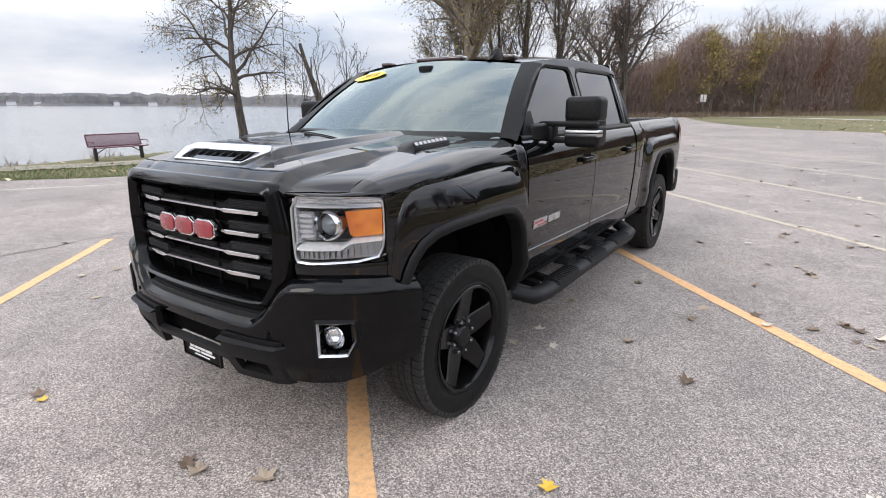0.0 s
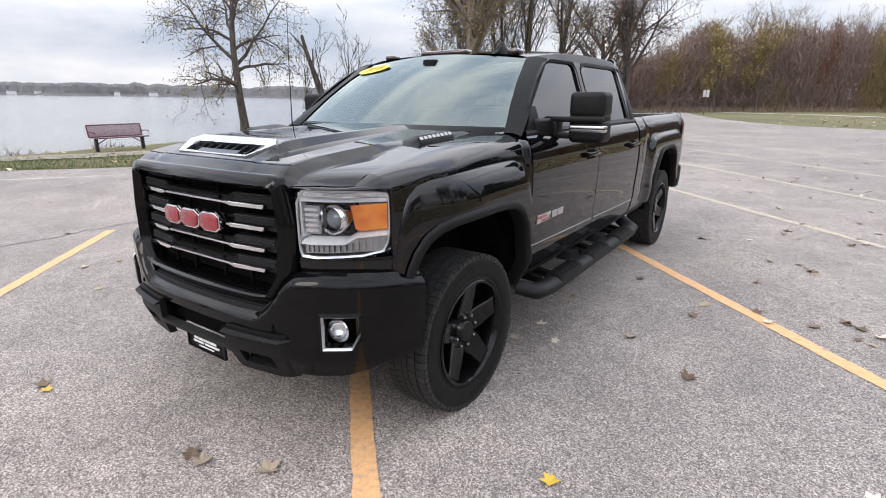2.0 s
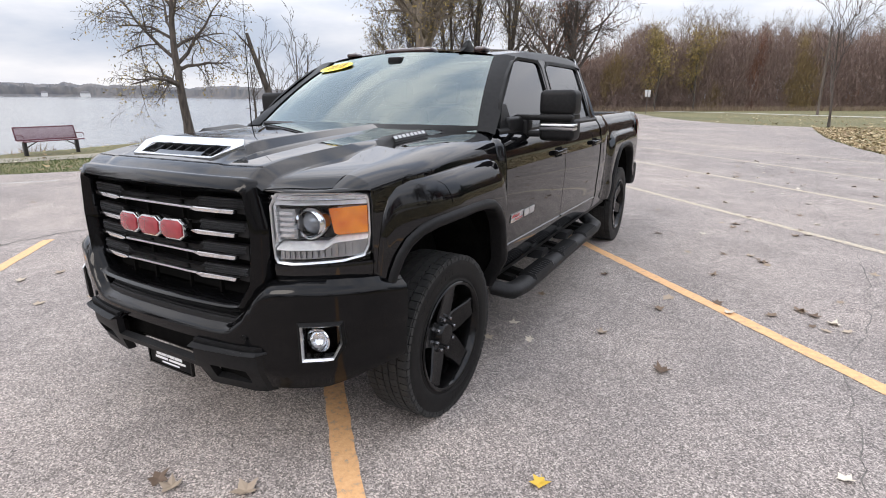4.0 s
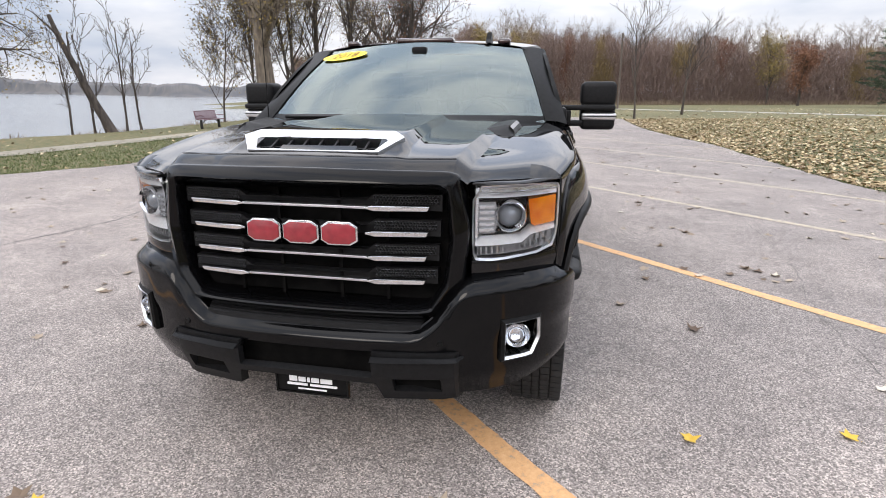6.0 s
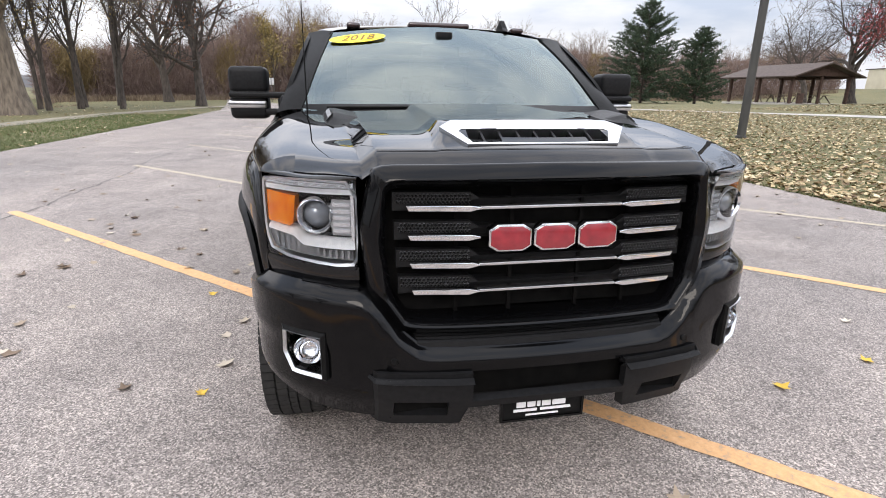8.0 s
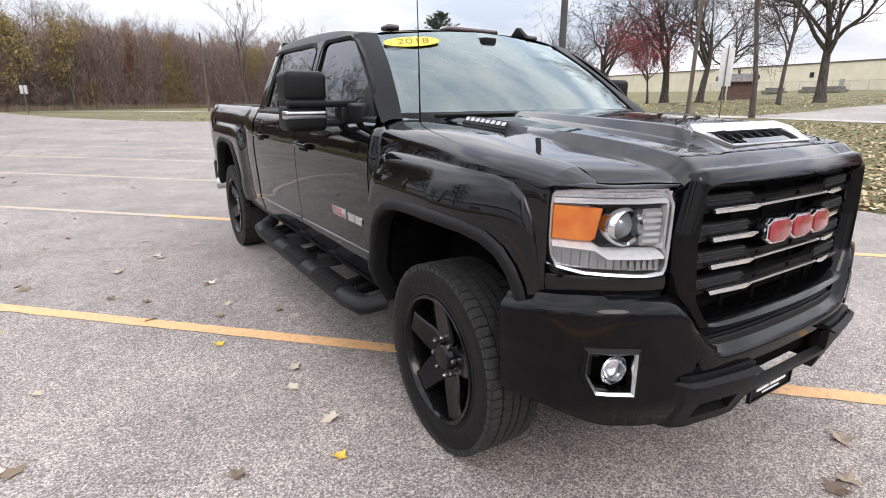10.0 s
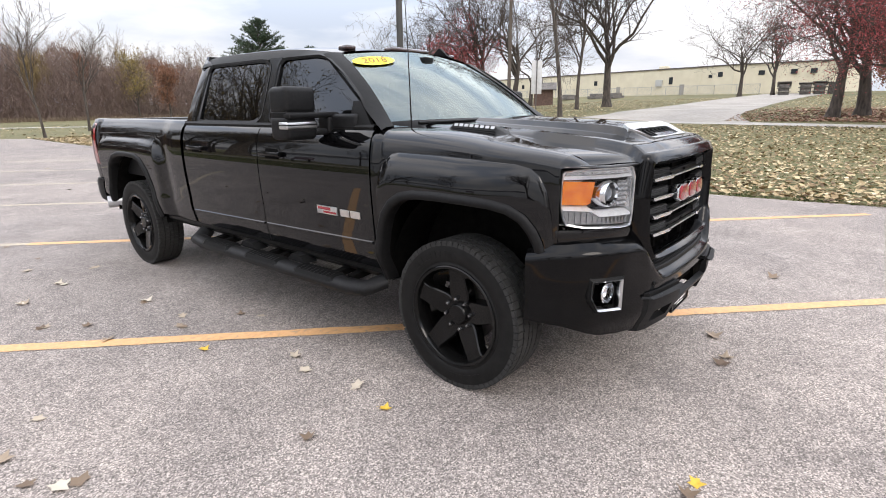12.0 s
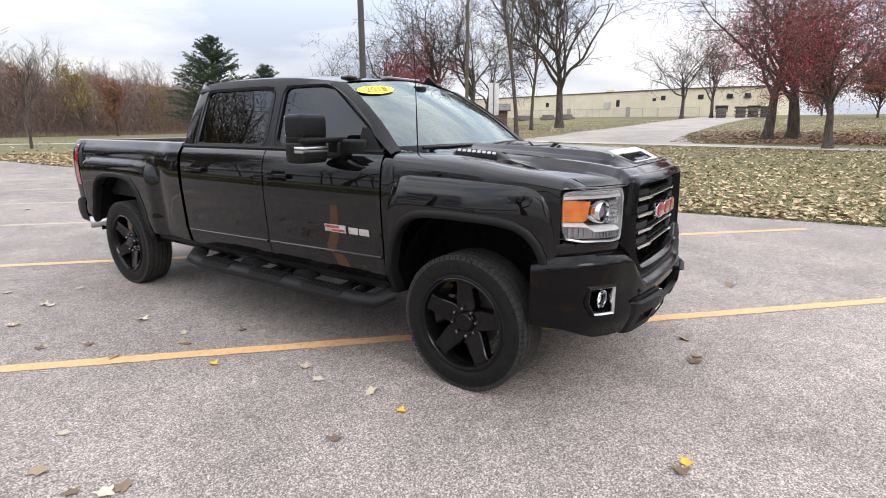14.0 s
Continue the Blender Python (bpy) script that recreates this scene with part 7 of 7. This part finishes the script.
    part("skid_lip", prism([(-0.40, 0.43), (0.40, 0.43), (0.48, 0.45), (-0.48, 0.45)], lambda a, b, d: (a, d, b), -0.725, -0.60), M["plastic"], valance, smooth=None)
    for s in (1, -1):
        part("tow_hook", tube([(s * 0.40, -0.66, 0.47), (s * 0.40, -0.75, 0.472), (s * 0.425, -0.77, 0.472), (s * 0.45, -0.75, 0.472), (s * 0.45, -0.66, 0.47)], 0.014, 8), M["satin"], valance)
    # dealer plate: white bars on black
    plate = part("dealer_plate", box(-0.148, 0.148, -0.803, -0.795, 0.368, 0.464, bevel=0.005), M["satin"], bumper, "black dealer plate with white bars")
    plate_frame = ring([(-0.153, 0.364), (0.153, 0.364), (0.153, 0.466), (-0.153, 0.466)], [(-0.145, 0.371), (0.145, 0.371), (0.145, 0.459), (-0.145, 0.459)], lambda a, b, d: (a, d, b), -0.808, -0.808, -0.794)
    part("plate_frame", plate_frame, M["gloss"], plate, smooth=None)
    for x0, x1, z0, z1 in ((-0.095, -0.062, 0.388, 0.412), (-0.056, -0.026, 0.388, 0.408), (-0.020, -0.008, 0.388, 0.408), (-0.002, 0.030, 0.388, 0.408), (0.036, 0.085, 0.388, 0.408), (-0.105, -0.020, 0.371, 0.381), (-0.008, 0.105, 0.371, 0.381), (-0.060, 0.060, 0.354, 0.360)):
        part("white_bar", box(x0, x1, -0.8055, -0.802, z0 + 0.028, z1 + 0.028), M["whitep"], plate, smooth=None)


build_grille()
for s in (1, -1):
    build_headlight(s)
build_bumper()


# ---- wheels, steps, mirrors and fittings ----
def build_wheel(m):
    """A wheel facing +x about its own centre: hub, barrel, tyre, five broad spokes, lug nuts."""
    hub = lathe([(-0.02, 0.0), (-0.02, 0.085), (0.035, 0.085), (0.055, 0.062), (0.075, 0.058), (0.083, 0.050), (0.085, 0.0)], 40)
    wheel = part("wheel", hub, M["gloss"], truck, "black five-spoke wheel with all-terrain tyre", m=m)
    prof = [(-0.11, 0.262), (0.085, 0.262), (0.105, 0.268), (0.118, 0.275), (0.122, 0.270), (0.118, 0.258), (0.10, 0.248), (0.03, 0.240), (-0.10, 0.240)]
    part("rim", lathe(prof, 72), M["gloss"], wheel, "gloss black rim")
    part("brake_disc", lathe([(-0.02, 0.07), (-0.015, 0.17), (-0.035, 0.17), (-0.04, 0.07)], 40), M["steel_dark"], wheel)
    # carcass: flange ring, stepped sidewall, square shoulder
    prof = [(0.108, 0.262), (0.121, 0.272), (0.124, 0.280), (0.120, 0.286), (0.119, 0.292), (0.124, 0.300), (0.1265, 0.320), (0.1275, 0.345), (0.126, 0.366), (0.1235, 0.377), (0.1215, 0.379), (0.121, 0.384), (0.116, 0.392), (0.108, 0.395)]
    full = prof + [(0.05, 0.397)] + [(-a, b) for a, b in reversed([(0.05, 0.397)] + prof)]
    full = [(a * 0.93, b) for a, b in full]
    tyre = part("tyre", lathe(full, 96), M["rubber"], wheel, "black all-terrain tyre", smooth=28)
    # tread blocks: notched shoulders and two slanted rows
    bm = bmesh.new()
    count = 66
    for k in range(count):
        a = 360 * k / count
        for side in (1, -1):
            turn = pose(0, 0, 0, a + (2.7 if side < 0 else 0))
            x0, x1 = (0.072, 0.117 if k % 2 else 0.120)
            add_box(bm, min(side * x0, side * x1), max(side * x0, side * x1), -0.0165, 0.0165, 0.384, 0.4035, m=turn)
            add_box(bm, min(side * 0.110, side * 0.124), max(side * 0.110, side * 0.124), -0.0155, 0.0155, 0.378, 0.3965, m=turn)
            add_box(bm, min(side * 0.022, side * 0.064), max(side * 0.022, side * 0.064), -0.0178, 0.0178, 0.390, 0.4045, m=turn @ pose(0, 0.006, 0) @ pose(0, 0, 0, 0, 0, side * 6))
        add_box(bm, -0.015, 0.015, -0.0180, 0.0180, 0.390, 0.4045, m=pose(0, 0, 0, a + 1.3) @ pose(0, 0, 0, 0, 0, 4))
    bmesh.ops.scale(bm, vec=(0.93, 1, 1), verts=bm.verts)
    part("tread", bm, M["tread"], tyre, smooth=None)["kind"] = "stuff"
    # raised sidewall bars
    bm = bmesh.new()
    for k in list(range(0, 9)) + list(range(30, 39)):
        a = 2 * math.pi * k / 60
        add_box(bm, 0.112, 0.1192, -0.010, 0.010, 0.322, 0.350, m=pose(0, 0, 0, math.degrees(a)))
        add_box(bm, 0.112, 0.1192, -0.010, -0.004, 0.322, 0.356, m=pose(0, 0, 0, math.degrees(a) + 3))
    part("sidewall_mark", bm, M["rubber"], wheel, smooth=None)["kind"] = "stuff"
    # five broad flat spokes with a sunken middle
    for k in range(5):
        bm = bmesh.new()
        rows = []
        for f in linspace(0, 1, 10):
            r = 0.050 + 0.202 * f
            w = lerp(f, [(0, 0.046), (0.15, 0.060), (0.3, 0.064), (0.55, 0.058), (0.8, 0.051), (0.93, 0.050), (1, 0.060)])
            x = lerp(f, [(0, 0.058), (0.2, 0.066), (0.6, 0.086), (0.9, 0.099), (1.0, 0.101)])
            rows.append([(x - 0.06, -w * 1.04, r), (x - 0.007, -w, r), (x, -w * 0.90, r), (x - 0.004, 0, r), (x, w * 0.90, r), (x - 0.007, w, r), (x - 0.06, w * 1.04, r)])
        add_grid(bm, rows)
        part("spoke", bm, M["gloss"], wheel, smooth=30, m=pose(0, 0, 0, 72 * k))
    for k in range(8):
        a = 45 * k + 12
        bm = lathe([(0.0, 0.011), (0.014, 0.011), (0.020, 0.007), (0.021, 0.0)], 6)
        part("lug_nut", bm, M["nut"], wheel, "dark steel lug nut", m=pose(0, 0, 0, a) @ pose(0.062, 0, 0.082))
    return wheel


STEER = -1.5
first_wheel = build_wheel(pose(0.870, 0.04, 0.403, 0, 0, STEER))
copy_thing(first_wheel, pose(0.875, 3.904, 0.403, 30))
copy_thing(first_wheel, pose(-0.875, 0.05, 0.403, 0, 0, 180 + STEER) @ pose(0, 0, 0, -3))
copy_thing(first_wheel, pose(-0.875, 3.904, 0.403, 50, 0, 180))


def build_step(s):
    """Tubular running board with three tread pads on brackets."""
    pts = [(0.93, 0.60, 0.475), (1.03, 0.66, 0.442), (1.045, 0.80, 0.432), (1.045, 2.50, 0.432), (1.03, 2.64, 0.442), (0.93, 2.72, 0.475)]
    dense = []
    for (a, b) in zip(pts, pts[1:]):
        dense += [tuple(a[i] + (b[i] - a[i]) * k / 4 for i in range(3)) for k in range(4)]
    dense.append(pts[-1])
    bm = bmesh.new()
    rings = []
    for i, (x, y, z) in enumerate(dense):
        a, b = Vector(dense[max(i - 1, 0)]), Vector(dense[min(i + 1, len(dense) - 1)])
        d = (b - a).normalized()
        side = d.cross(Vector((0, 0, 1))).normalized()
        rings.append([bm.verts.new(Vector((x, y, z)) + side * (0.068 * math.cos(t)) + Vector((0, 0, 0.045 * math.sin(t)))) for t in [2 * math.pi * k / 14 for k in range(14)]])
    for r0, r1 in zip(rings, rings[1:]):
        for k in range(14):
            bm.faces.new((r0[k], r0[(k + 1) % 14], r1[(k + 1) % 14], r1[k]))
    bm.faces.new(rings[0])
    bm.faces.new(rings[-1])
    bmesh.ops.scale(bm, vec=(s, 1, 1), verts=bm.verts)
    step_bar = part("running_board", bm, M["plastic"], truck, "black tubular running board with step pads", smooth=50)
    for y0, y1 in ((0.86, 1.30), (1.44, 1.88), (2.05, 2.48)):
        rows = []
        for k in range(25):
            y = y0 + (y1 - y0) * k / 24
            z = 0.474 + (0.006 if k % 2 else 0.0) - 0.03 * (1 - step(min(y - y0, y1 - y), 0, 0.05))
            rows.append([(s * x, y, z + dz) for x, dz in ((0.985, -0.02), (0.995, 0.004), (1.045, 0.010), (1.095, 0.0), (1.108, -0.025))])
        part("step_pad", grid(rows), M["satin"], step_bar, "ribbed step pad", smooth=20)
    for y in (0.92, 1.66, 2.40):
        bm = bmesh.new()
        add_prism(bm, [(0.62, 0.52), (0.98, 0.47), (0.98, 0.435), (0.62, 0.46)], lambda a, b, d: (s * a, d, b), y - 0.09, y - 0.04)
        add_prism(bm, [(0.62, 0.52), (0.98, 0.47), (0.98, 0.435), (0.62, 0.46)], lambda a, b, d: (s * a, d, b), y + 0.04, y + 0.09)
        part("step_bracket", bm, M["dark"], step_bar, smooth=None)
    # upper tread frames that bridge from the sill to the tube
    for y0, y1 in ((1.28, 1.48), (1.86, 2.08)):
        part("step_bridge", prism([(y0, 0.47), (y1, 0.47), (y1 - 0.05, 0.515), (y0 + 0.05, 0.515)], lambda a, b, d: (s * d, a, b), 0.90, 1.0), M["plastic"], step_bar, smooth=None)


def build_mirror(s):
    """Towing mirror: tall housing on twin arms, with a clear marker lens."""
    def block(x0, x1, y0, y1, z0, z1, bevel):
        return box(min(s * x0, s * x1), max(s * x0, s * x1), y0, y1, z0, z1, bevel=bevel, segs=4)
    housing = part("tow_mirror", block(1.040, 1.252, 0.985, 1.150, 1.432, 1.580, 0.032), M["plastic"], truck, "black two-arm towing mirror", smooth=45)
    part("lower_housing", block(1.043, 1.254, 0.985, 1.150, 1.290, 1.425, 0.030), M["plastic"], housing, smooth=45)
    part("waist", block(1.046, 1.248, 0.990, 1.14, 1.405, 1.45, 0.012), M["satin"], housing)
    part("marker_lens", block(1.050, 1.258, 0.979, 1.06, 1.350, 1.392, 0.010), M["brushed"], housing, "clear mirror marker lens")
    part("lens_rib", block(1.055, 1.260, 0.976, 1.05, 1.370, 1.376, 0.001), M["satin"], housing, smooth=None)
    part("upper_arm", block(0.90, 1.250, 0.962, 1.02, 1.408, 1.440, 0.012), M["plastic"], housing)
    part("lower_arm", block(0.90, 1.06, 0.975, 1.04, 1.312, 1.348, 0.012), M["plastic"], housing)
    part("arm_knuckle", block(0.935, 0.985, 0.96, 1.06, 1.320, 1.415, 0.016), M["plastic"], housing)
    part("mirror_base", block(0.890, 0.955, 0.76, 1.03, 1.318, 1.43, 0.024), M["plastic"], housing)
    part("mirror_glass", block(1.06, 1.235, 1.146, 1.153, 1.45, 1.565, 0.002), M["chrome"], housing, smooth=None)


for s in (1, -1):
    build_step(s)
    build_mirror(s)
    # side emblem: red and silver plate with two plain silver blocks
    def on_door(a, b, d, s=s):
        return (s * (side_x(a, b) + d), a, b)
    def span(a0, a1):
        return (1.10 - a1, 1.10 - a0) if s < 0 else (0.70 + a0, 0.70 + a1)
    a, b = span(0.0, 0.19)
    plate = part("side_emblem", prism([(a, 0.838), (b, 0.838), (b, 0.888), (a, 0.888)], on_door, 0.0, 0.006, 0.001), M["brushed"], truck, "silver and red side emblem")
    a, b = span(0.01, 0.13)
    part("emblem_red", prism([(a, 0.864), (b, 0.864), (b, 0.882), (a, 0.882)], on_door, 0.006, 0.0072), M["red"], plate, smooth=None)
    a, b = span(0.06, 0.18)
    part("emblem_red", prism([(a, 0.845), (b, 0.845), (b, 0.858), (a, 0.858)], on_door, 0.006, 0.0072), M["red"], plate, smooth=None)
    for a0, a1 in ((0.215, 0.295), (0.305, 0.39)):
        a, b = span(a0, a1)
        part("emblem_block", prism([(a, 0.840), (b - 0.006, 0.840), (b, 0.848), (b, 0.882), (a + 0.006, 0.882), (a, 0.874)], on_door, 0.0, 0.006, 0.0015), M["brushed"], plate, "plain silver block", smooth=None)

# roof marker lamps, aerial fin, mast
def roof_z(x, y):
    zr = rail_z(y)
    crown = smooth_lerp(y, [(1.15, 1.836), (1.22, 1.847), (1.35, 1.862), (1.6, 1.882), (2.0, 1.897), (2.5, 1.892), (2.7, 1.87)])
    return zr + (crown - zr) * (1 - (abs(x) / 0.75) ** 2.6) ** 0.8


for x, half, y in ((-0.53, 0.042, 1.27), (0.0, 0.195, 1.225), (0.53, 0.042, 1.27)):
    bm = box(x - half, x + half, y - 0.035, y + 0.06, roof_z(x, y) - 0.012, roof_z(x, y) + 0.022, bevel=0.015, segs=3)
    lamp = part("marker_lamp", bm, shader("smoked_lens", (0.03, 0.012, 0.010), 0.15, coat=1.0), truck, "smoked roof marker lamp")
zf = roof_z(0.43, 1.22)
part("roof_fin", prism([(1.155, zf - 0.01), (1.36, zf - 0.01), (1.34, zf + 0.014), (1.285, zf + 0.066), (1.262, zf + 0.066), (1.215, zf + 0.016)], lambda a, b, d: (0.43 + d, a, b), -0.016, 0.016, 0.006), M["satin"], truck, "black aerial fin")
part("mast_aerial", tube([(-0.80, 0.48, 1.31), (-0.80, 0.48, 1.37), (-0.80, 0.49, 1.75), (-0.80, 0.51, 2.15)], [0.010, 0.004, 0.0025, 0.0016], 8), M["satin"], truck, "thin black mast aerial")

# oval year sticker inside the windshield top
def on_screen(a, b, d):
    p = Vector(screen_point(a, b))
    return p + Vector((0, -0.5, 0.8)).normalized() * d


cu, cv = -0.755, 0.875
sticker_poly = []
c3 = Vector(screen_point(cu + 0.005, cv - 0.045))
ex = (Vector(screen_point(cu + 0.1, cv - 0.03)) - Vector(screen_point(cu - 0.1, cv - 0.03))).normalized()
ey = (Vector(screen_point(cu, cv)) - Vector(screen_point(cu, cv - 0.08))).normalized()
ex, ey = (ex + 0.02 * ey).normalized(), (ey - 0.02 * ex).normalized()
en = ex.cross(ey).normalized()
stick = bmesh.new()
ov = [stick.verts.new(c3 + en * 0.008 + ex * 0.165 * math.cos(t) + ey * 0.058 * math.sin(t)) for t in [2 * math.pi * k / 40 for k in range(40)]]
stick.faces.new(ov)
sticker = part("year_sticker", stick, M["yellow"], truck, "yellow oval sticker reading 2018", smooth=None)
text = bpy.data.curves.new("year_text", "FONT")
text.body, text.align_x, text.align_y, text.size, text.extrude = "2018", "CENTER", "CENTER", 0.092, 0.0004
text.space_character = 1.05
text.shear, text.offset = 0.25, 0.001
text.materials.append(M["year_ink"])
tob = new("year_text", text)
tob.parent = sticker
tob.matrix_basis = Matrix.Translation(c3 + en * 0.010) @ Matrix((ex, ey, en)).transposed().to_4x4()


# ---- fallen leaves ----
def leaf_mesh(seed, mat, lobes=5):
    """A dry lobed leaf, curled, with a stalk."""
    rnd = random.Random(seed)
    verts, faces = [(0, 0, 0)], []
    n = lobes * 2
    curl, twist = rnd.uniform(3.0, 9.0), rnd.uniform(-3, 3)
    for k in range(n):
        a = -math.pi / 2 + 2 * math.pi * (k + 0.5) / n
        r = (0.055 if k % 2 else 0.030) * rnd.uniform(0.8, 1.2) * (1.15 if abs(a - math.pi / 2) < 0.8 else 1.0)
        x, y = r * math.cos(a) * 0.85, r * math.sin(a)
        verts.append((x, y, curl * (x * x * 1.2 + 0.4 * y * y) + twist * x * y + rnd.uniform(0, 0.004)))
    for k in range(n):
        faces.append((0, 1 + k, 1 + (k + 1) % n))
    b = len(verts)
    verts += [(-0.002, -0.02, 0.001), (0.002, -0.02, 0.001), (0.004, -0.075, 0.008)]
    faces.append((b, b + 1, b + 2))
    low = min(v[2] for v in verts)
    return mesh("fallen_leaf", [(x, y, z - low) for x, y, z in verts], faces, mat)


LEAF_KINDS = [leaf_mesh(s, M["dry_leaf"]) for s in range(6)]
YELLOW_LEAF = leaf_mesh(11, shader("yellow_leaf", (0.62, 0.40, 0.05), 0.7))
SPOTS = """2.66,2.4 2.73,2.35 2.42,3.67 .86,1.18 1.05,.98 2.78,2.08 2.1,2.3 1.76,2.23 2.19,2.12 1.85,4.65 2.31,5.92 1.76,3.72 .85,1.81 .8,.88
-3.27,-.08 -3.21,.21 -4.84,.38 -7.27,1.07 -1.08,-1.17 .16,-1.03 .25,-1.03 1.39,4.41 2.15,5.16 2.79,5.02 2.09,3.82 2.46,2.21 1.18,2.57 1.19,5.83
2.3,5. 1.31,8.33 -2.53,.79 -1.37,.18 -1.77,.29 -2.5,1.47 -3.18,2.23 -2.93,2.38 -3.47,2.19 -5.13,3.82 -2.92,.81 -2.3,.01 2.94,2.77 2.83,2.24
2.65,2.42 4.13,2.25 2.67,.36 5.64,5.2 5.47,4.34 -2.97,2.41 -1.31,1.03 -2.98,4.16 -3.13,3.88 -3.,3.5 -1.46,2.77 -1.15,1.91 -1.08,1.76 -1.52,2.02
-1.43,2.23 -2.12,2.8 -2.71,3.38 -2.08,3.48 -1.62,4.95 -1.69,5.82 -1.32,.46 3.95,1.11 3.38,.56 -2.15,2.8 -2.1,3.5 -1.49,2.75 -1.53,2.06 -2.59,.82
2.13,-1.02 -1.37,4.12 -1.81,4.53 -1.73,3.78 -1.6,1.56 -1.94,2.21 -1.38,.83 .54,-.9 1.87,.97 1.45,1.32 1.72,1.95 -2.51,-.28"""
YELLOW_SPOTS = "1.56,-.28 2.28,-.12 -1.0,-1.18 -1.38,.18 -1.61,1.56"


def drop_leaf(data, x, y, z, rnd, big=1.0, label="curled dry brown leaf lying on the asphalt"):
    ob = new("fallen_leaf", data)
    s = rnd.uniform(0.75, 1.25) * big
    ob.matrix_basis = pose(x, y, z, rnd.uniform(-8, 8), rnd.uniform(-8, 8), rnd.uniform(0, 360)) @ Matrix.Diagonal((s, s, s, 1))
    tagged(ob, label, "leaf", group="fallen leaves")


rnd = random.Random(19)
yellow = [tuple(float(v) for v in p.split(",")) for p in YELLOW_SPOTS.split()]
for x, y in yellow:
    drop_leaf(YELLOW_LEAF, x, y, 0.004, rnd, 0.85, "fallen yellow leaf lying on the asphalt")
for p in SPOTS.split():
    x, y = (float(v) for v in p.split(","))
    if min(math.hypot(x - a, y - b) for a, b in yellow) > 0.08:
        drop_leaf(rnd.choice(LEAF_KINDS), x, y, 0.003, rnd, 1.25 if (x, y) == (1.87, 0.97) else 0.9)
for _ in range(95):
    y = 3 + 27 * rnd.random() ** 1.3
    x = rnd.uniform(-8, 6.2) if rnd.random() < 0.6 else rnd.uniform(1.5, 6.2)
    if abs(x) < 1.2 and y < 5.2:
        continue
    drop_leaf(rnd.choice(LEAF_KINDS), x, y, 0.003, rnd)

for _ in range(190):
    x, y = (rnd.uniform(-8, -1.6), 0.5 + 12 * rnd.random()) if rnd.random() < 0.5 else (rnd.uniform(2.0, 6.3), 1.5 + 13 * rnd.random())
    drop_leaf(rnd.choice(LEAF_KINDS), x, y, 0.003, rnd, 0.8)


def litter(name, count, place, size, mat, label, seed):
    """Curled leaves strewn over the lawn, as one mesh."""
    r = random.Random(seed)
    verts, faces = [], []
    while count > 0:
        x, y = place(r)
        if in_lot(x, y) or (28 < x < 105 and 5.2 < y < 14.2):
            continue
        count -= 1
        c = Vector((x, y, height(x, y) + r.uniform(0.0, 0.03)))
        a = r.uniform(0, 6.28)
        s = size * r.uniform(0.6, 1.3)
        u = Vector((math.cos(a), math.sin(a), r.uniform(-0.35, 0.35))) * s
        v = Vector((-math.sin(a), math.cos(a), r.uniform(-0.35, 0.35))) * s * 0.7
        up = Vector((0, 0, s * r.uniform(0.1, 0.6)))
        i = len(verts)
        verts.extend([c - u + up, c - v * 0.9 + u * 0.2, c + u + up * r.random(), c + v + up * 0.5, c])
        faces.extend([(i, i + 1, i + 4), (i + 1, i + 2, i + 4), (i + 2, i + 3, i + 4), (i + 3, i, i + 4)])
    tagged(put(name, mesh(name, verts, faces, mat)), label, "leaves", kind="stuff")


def east(r):
    y = r.uniform(-8, 33.5)
    return lerp(y, LOT_EAST) - 0.25 + 21 * r.random() ** 2.0, y


litter("lawn_leaves", 40000, east, 0.058, M["litter"], "thick scatter of pale dry leaves over the lawn", 3)
litter("bank_leaves", 13000, lambda r: (30 + 50 * r.random() ** 1.5, r.uniform(-22, 34)), 0.08, M["litter"], "rusty fallen leaves on the rising bank", 4)
litter("maple_leaves", 9000, lambda r: (30 + abs(r.gauss(0, 6)), r.gauss(-3, 5)), 0.07, M["red_litter"], "red maple leaves under the trees", 5)
litter("shore_leaves", 700, lambda r: (-8.2 - 9 * r.random() ** 1.3, r.uniform(-2, 45)), 0.06, M["litter"], "few dry leaves on the lawn beside the lake path", 6)
litter("north_leaves", 900, lambda r: (r.uniform(0, 30), r.uniform(30, 60)), 0.09, M["litter"], "dry leaves on the far lawn", 7)


def build_grass():
    """Short blades along the near edges of the lawns."""
    r = random.Random(12)
    verts, faces = [], []
    for k in range(64000):
        y = r.uniform(-6, 34) if k % 3 == 1 else r.uniform(0, 30)
        x = lerp(y, LOT_EAST) + 9 * r.random() ** 2 if k % 3 == 1 else lerp(y, LOT_WEST) - 4.6 * r.random() ** 1.3
        c = Vector((x, y, height(x, y) - 0.02))
        a = r.uniform(0, 6.28)
        s = Vector((math.cos(a), math.sin(a), 0)) * r.uniform(0.006, 0.012)
        i = len(verts)
        verts.extend([c - s, c + s, c + Vector((r.gauss(0, 0.03), r.gauss(0, 0.03), r.uniform(0.03, 0.07)))])
        faces.append((i, i + 1, i + 2))
    tagged(put("grass_blades", mesh("grass_blades", verts, faces, M["blade"])), "short green and straw-coloured grass at the lawn edges", "grass", kind="stuff")


build_grass()
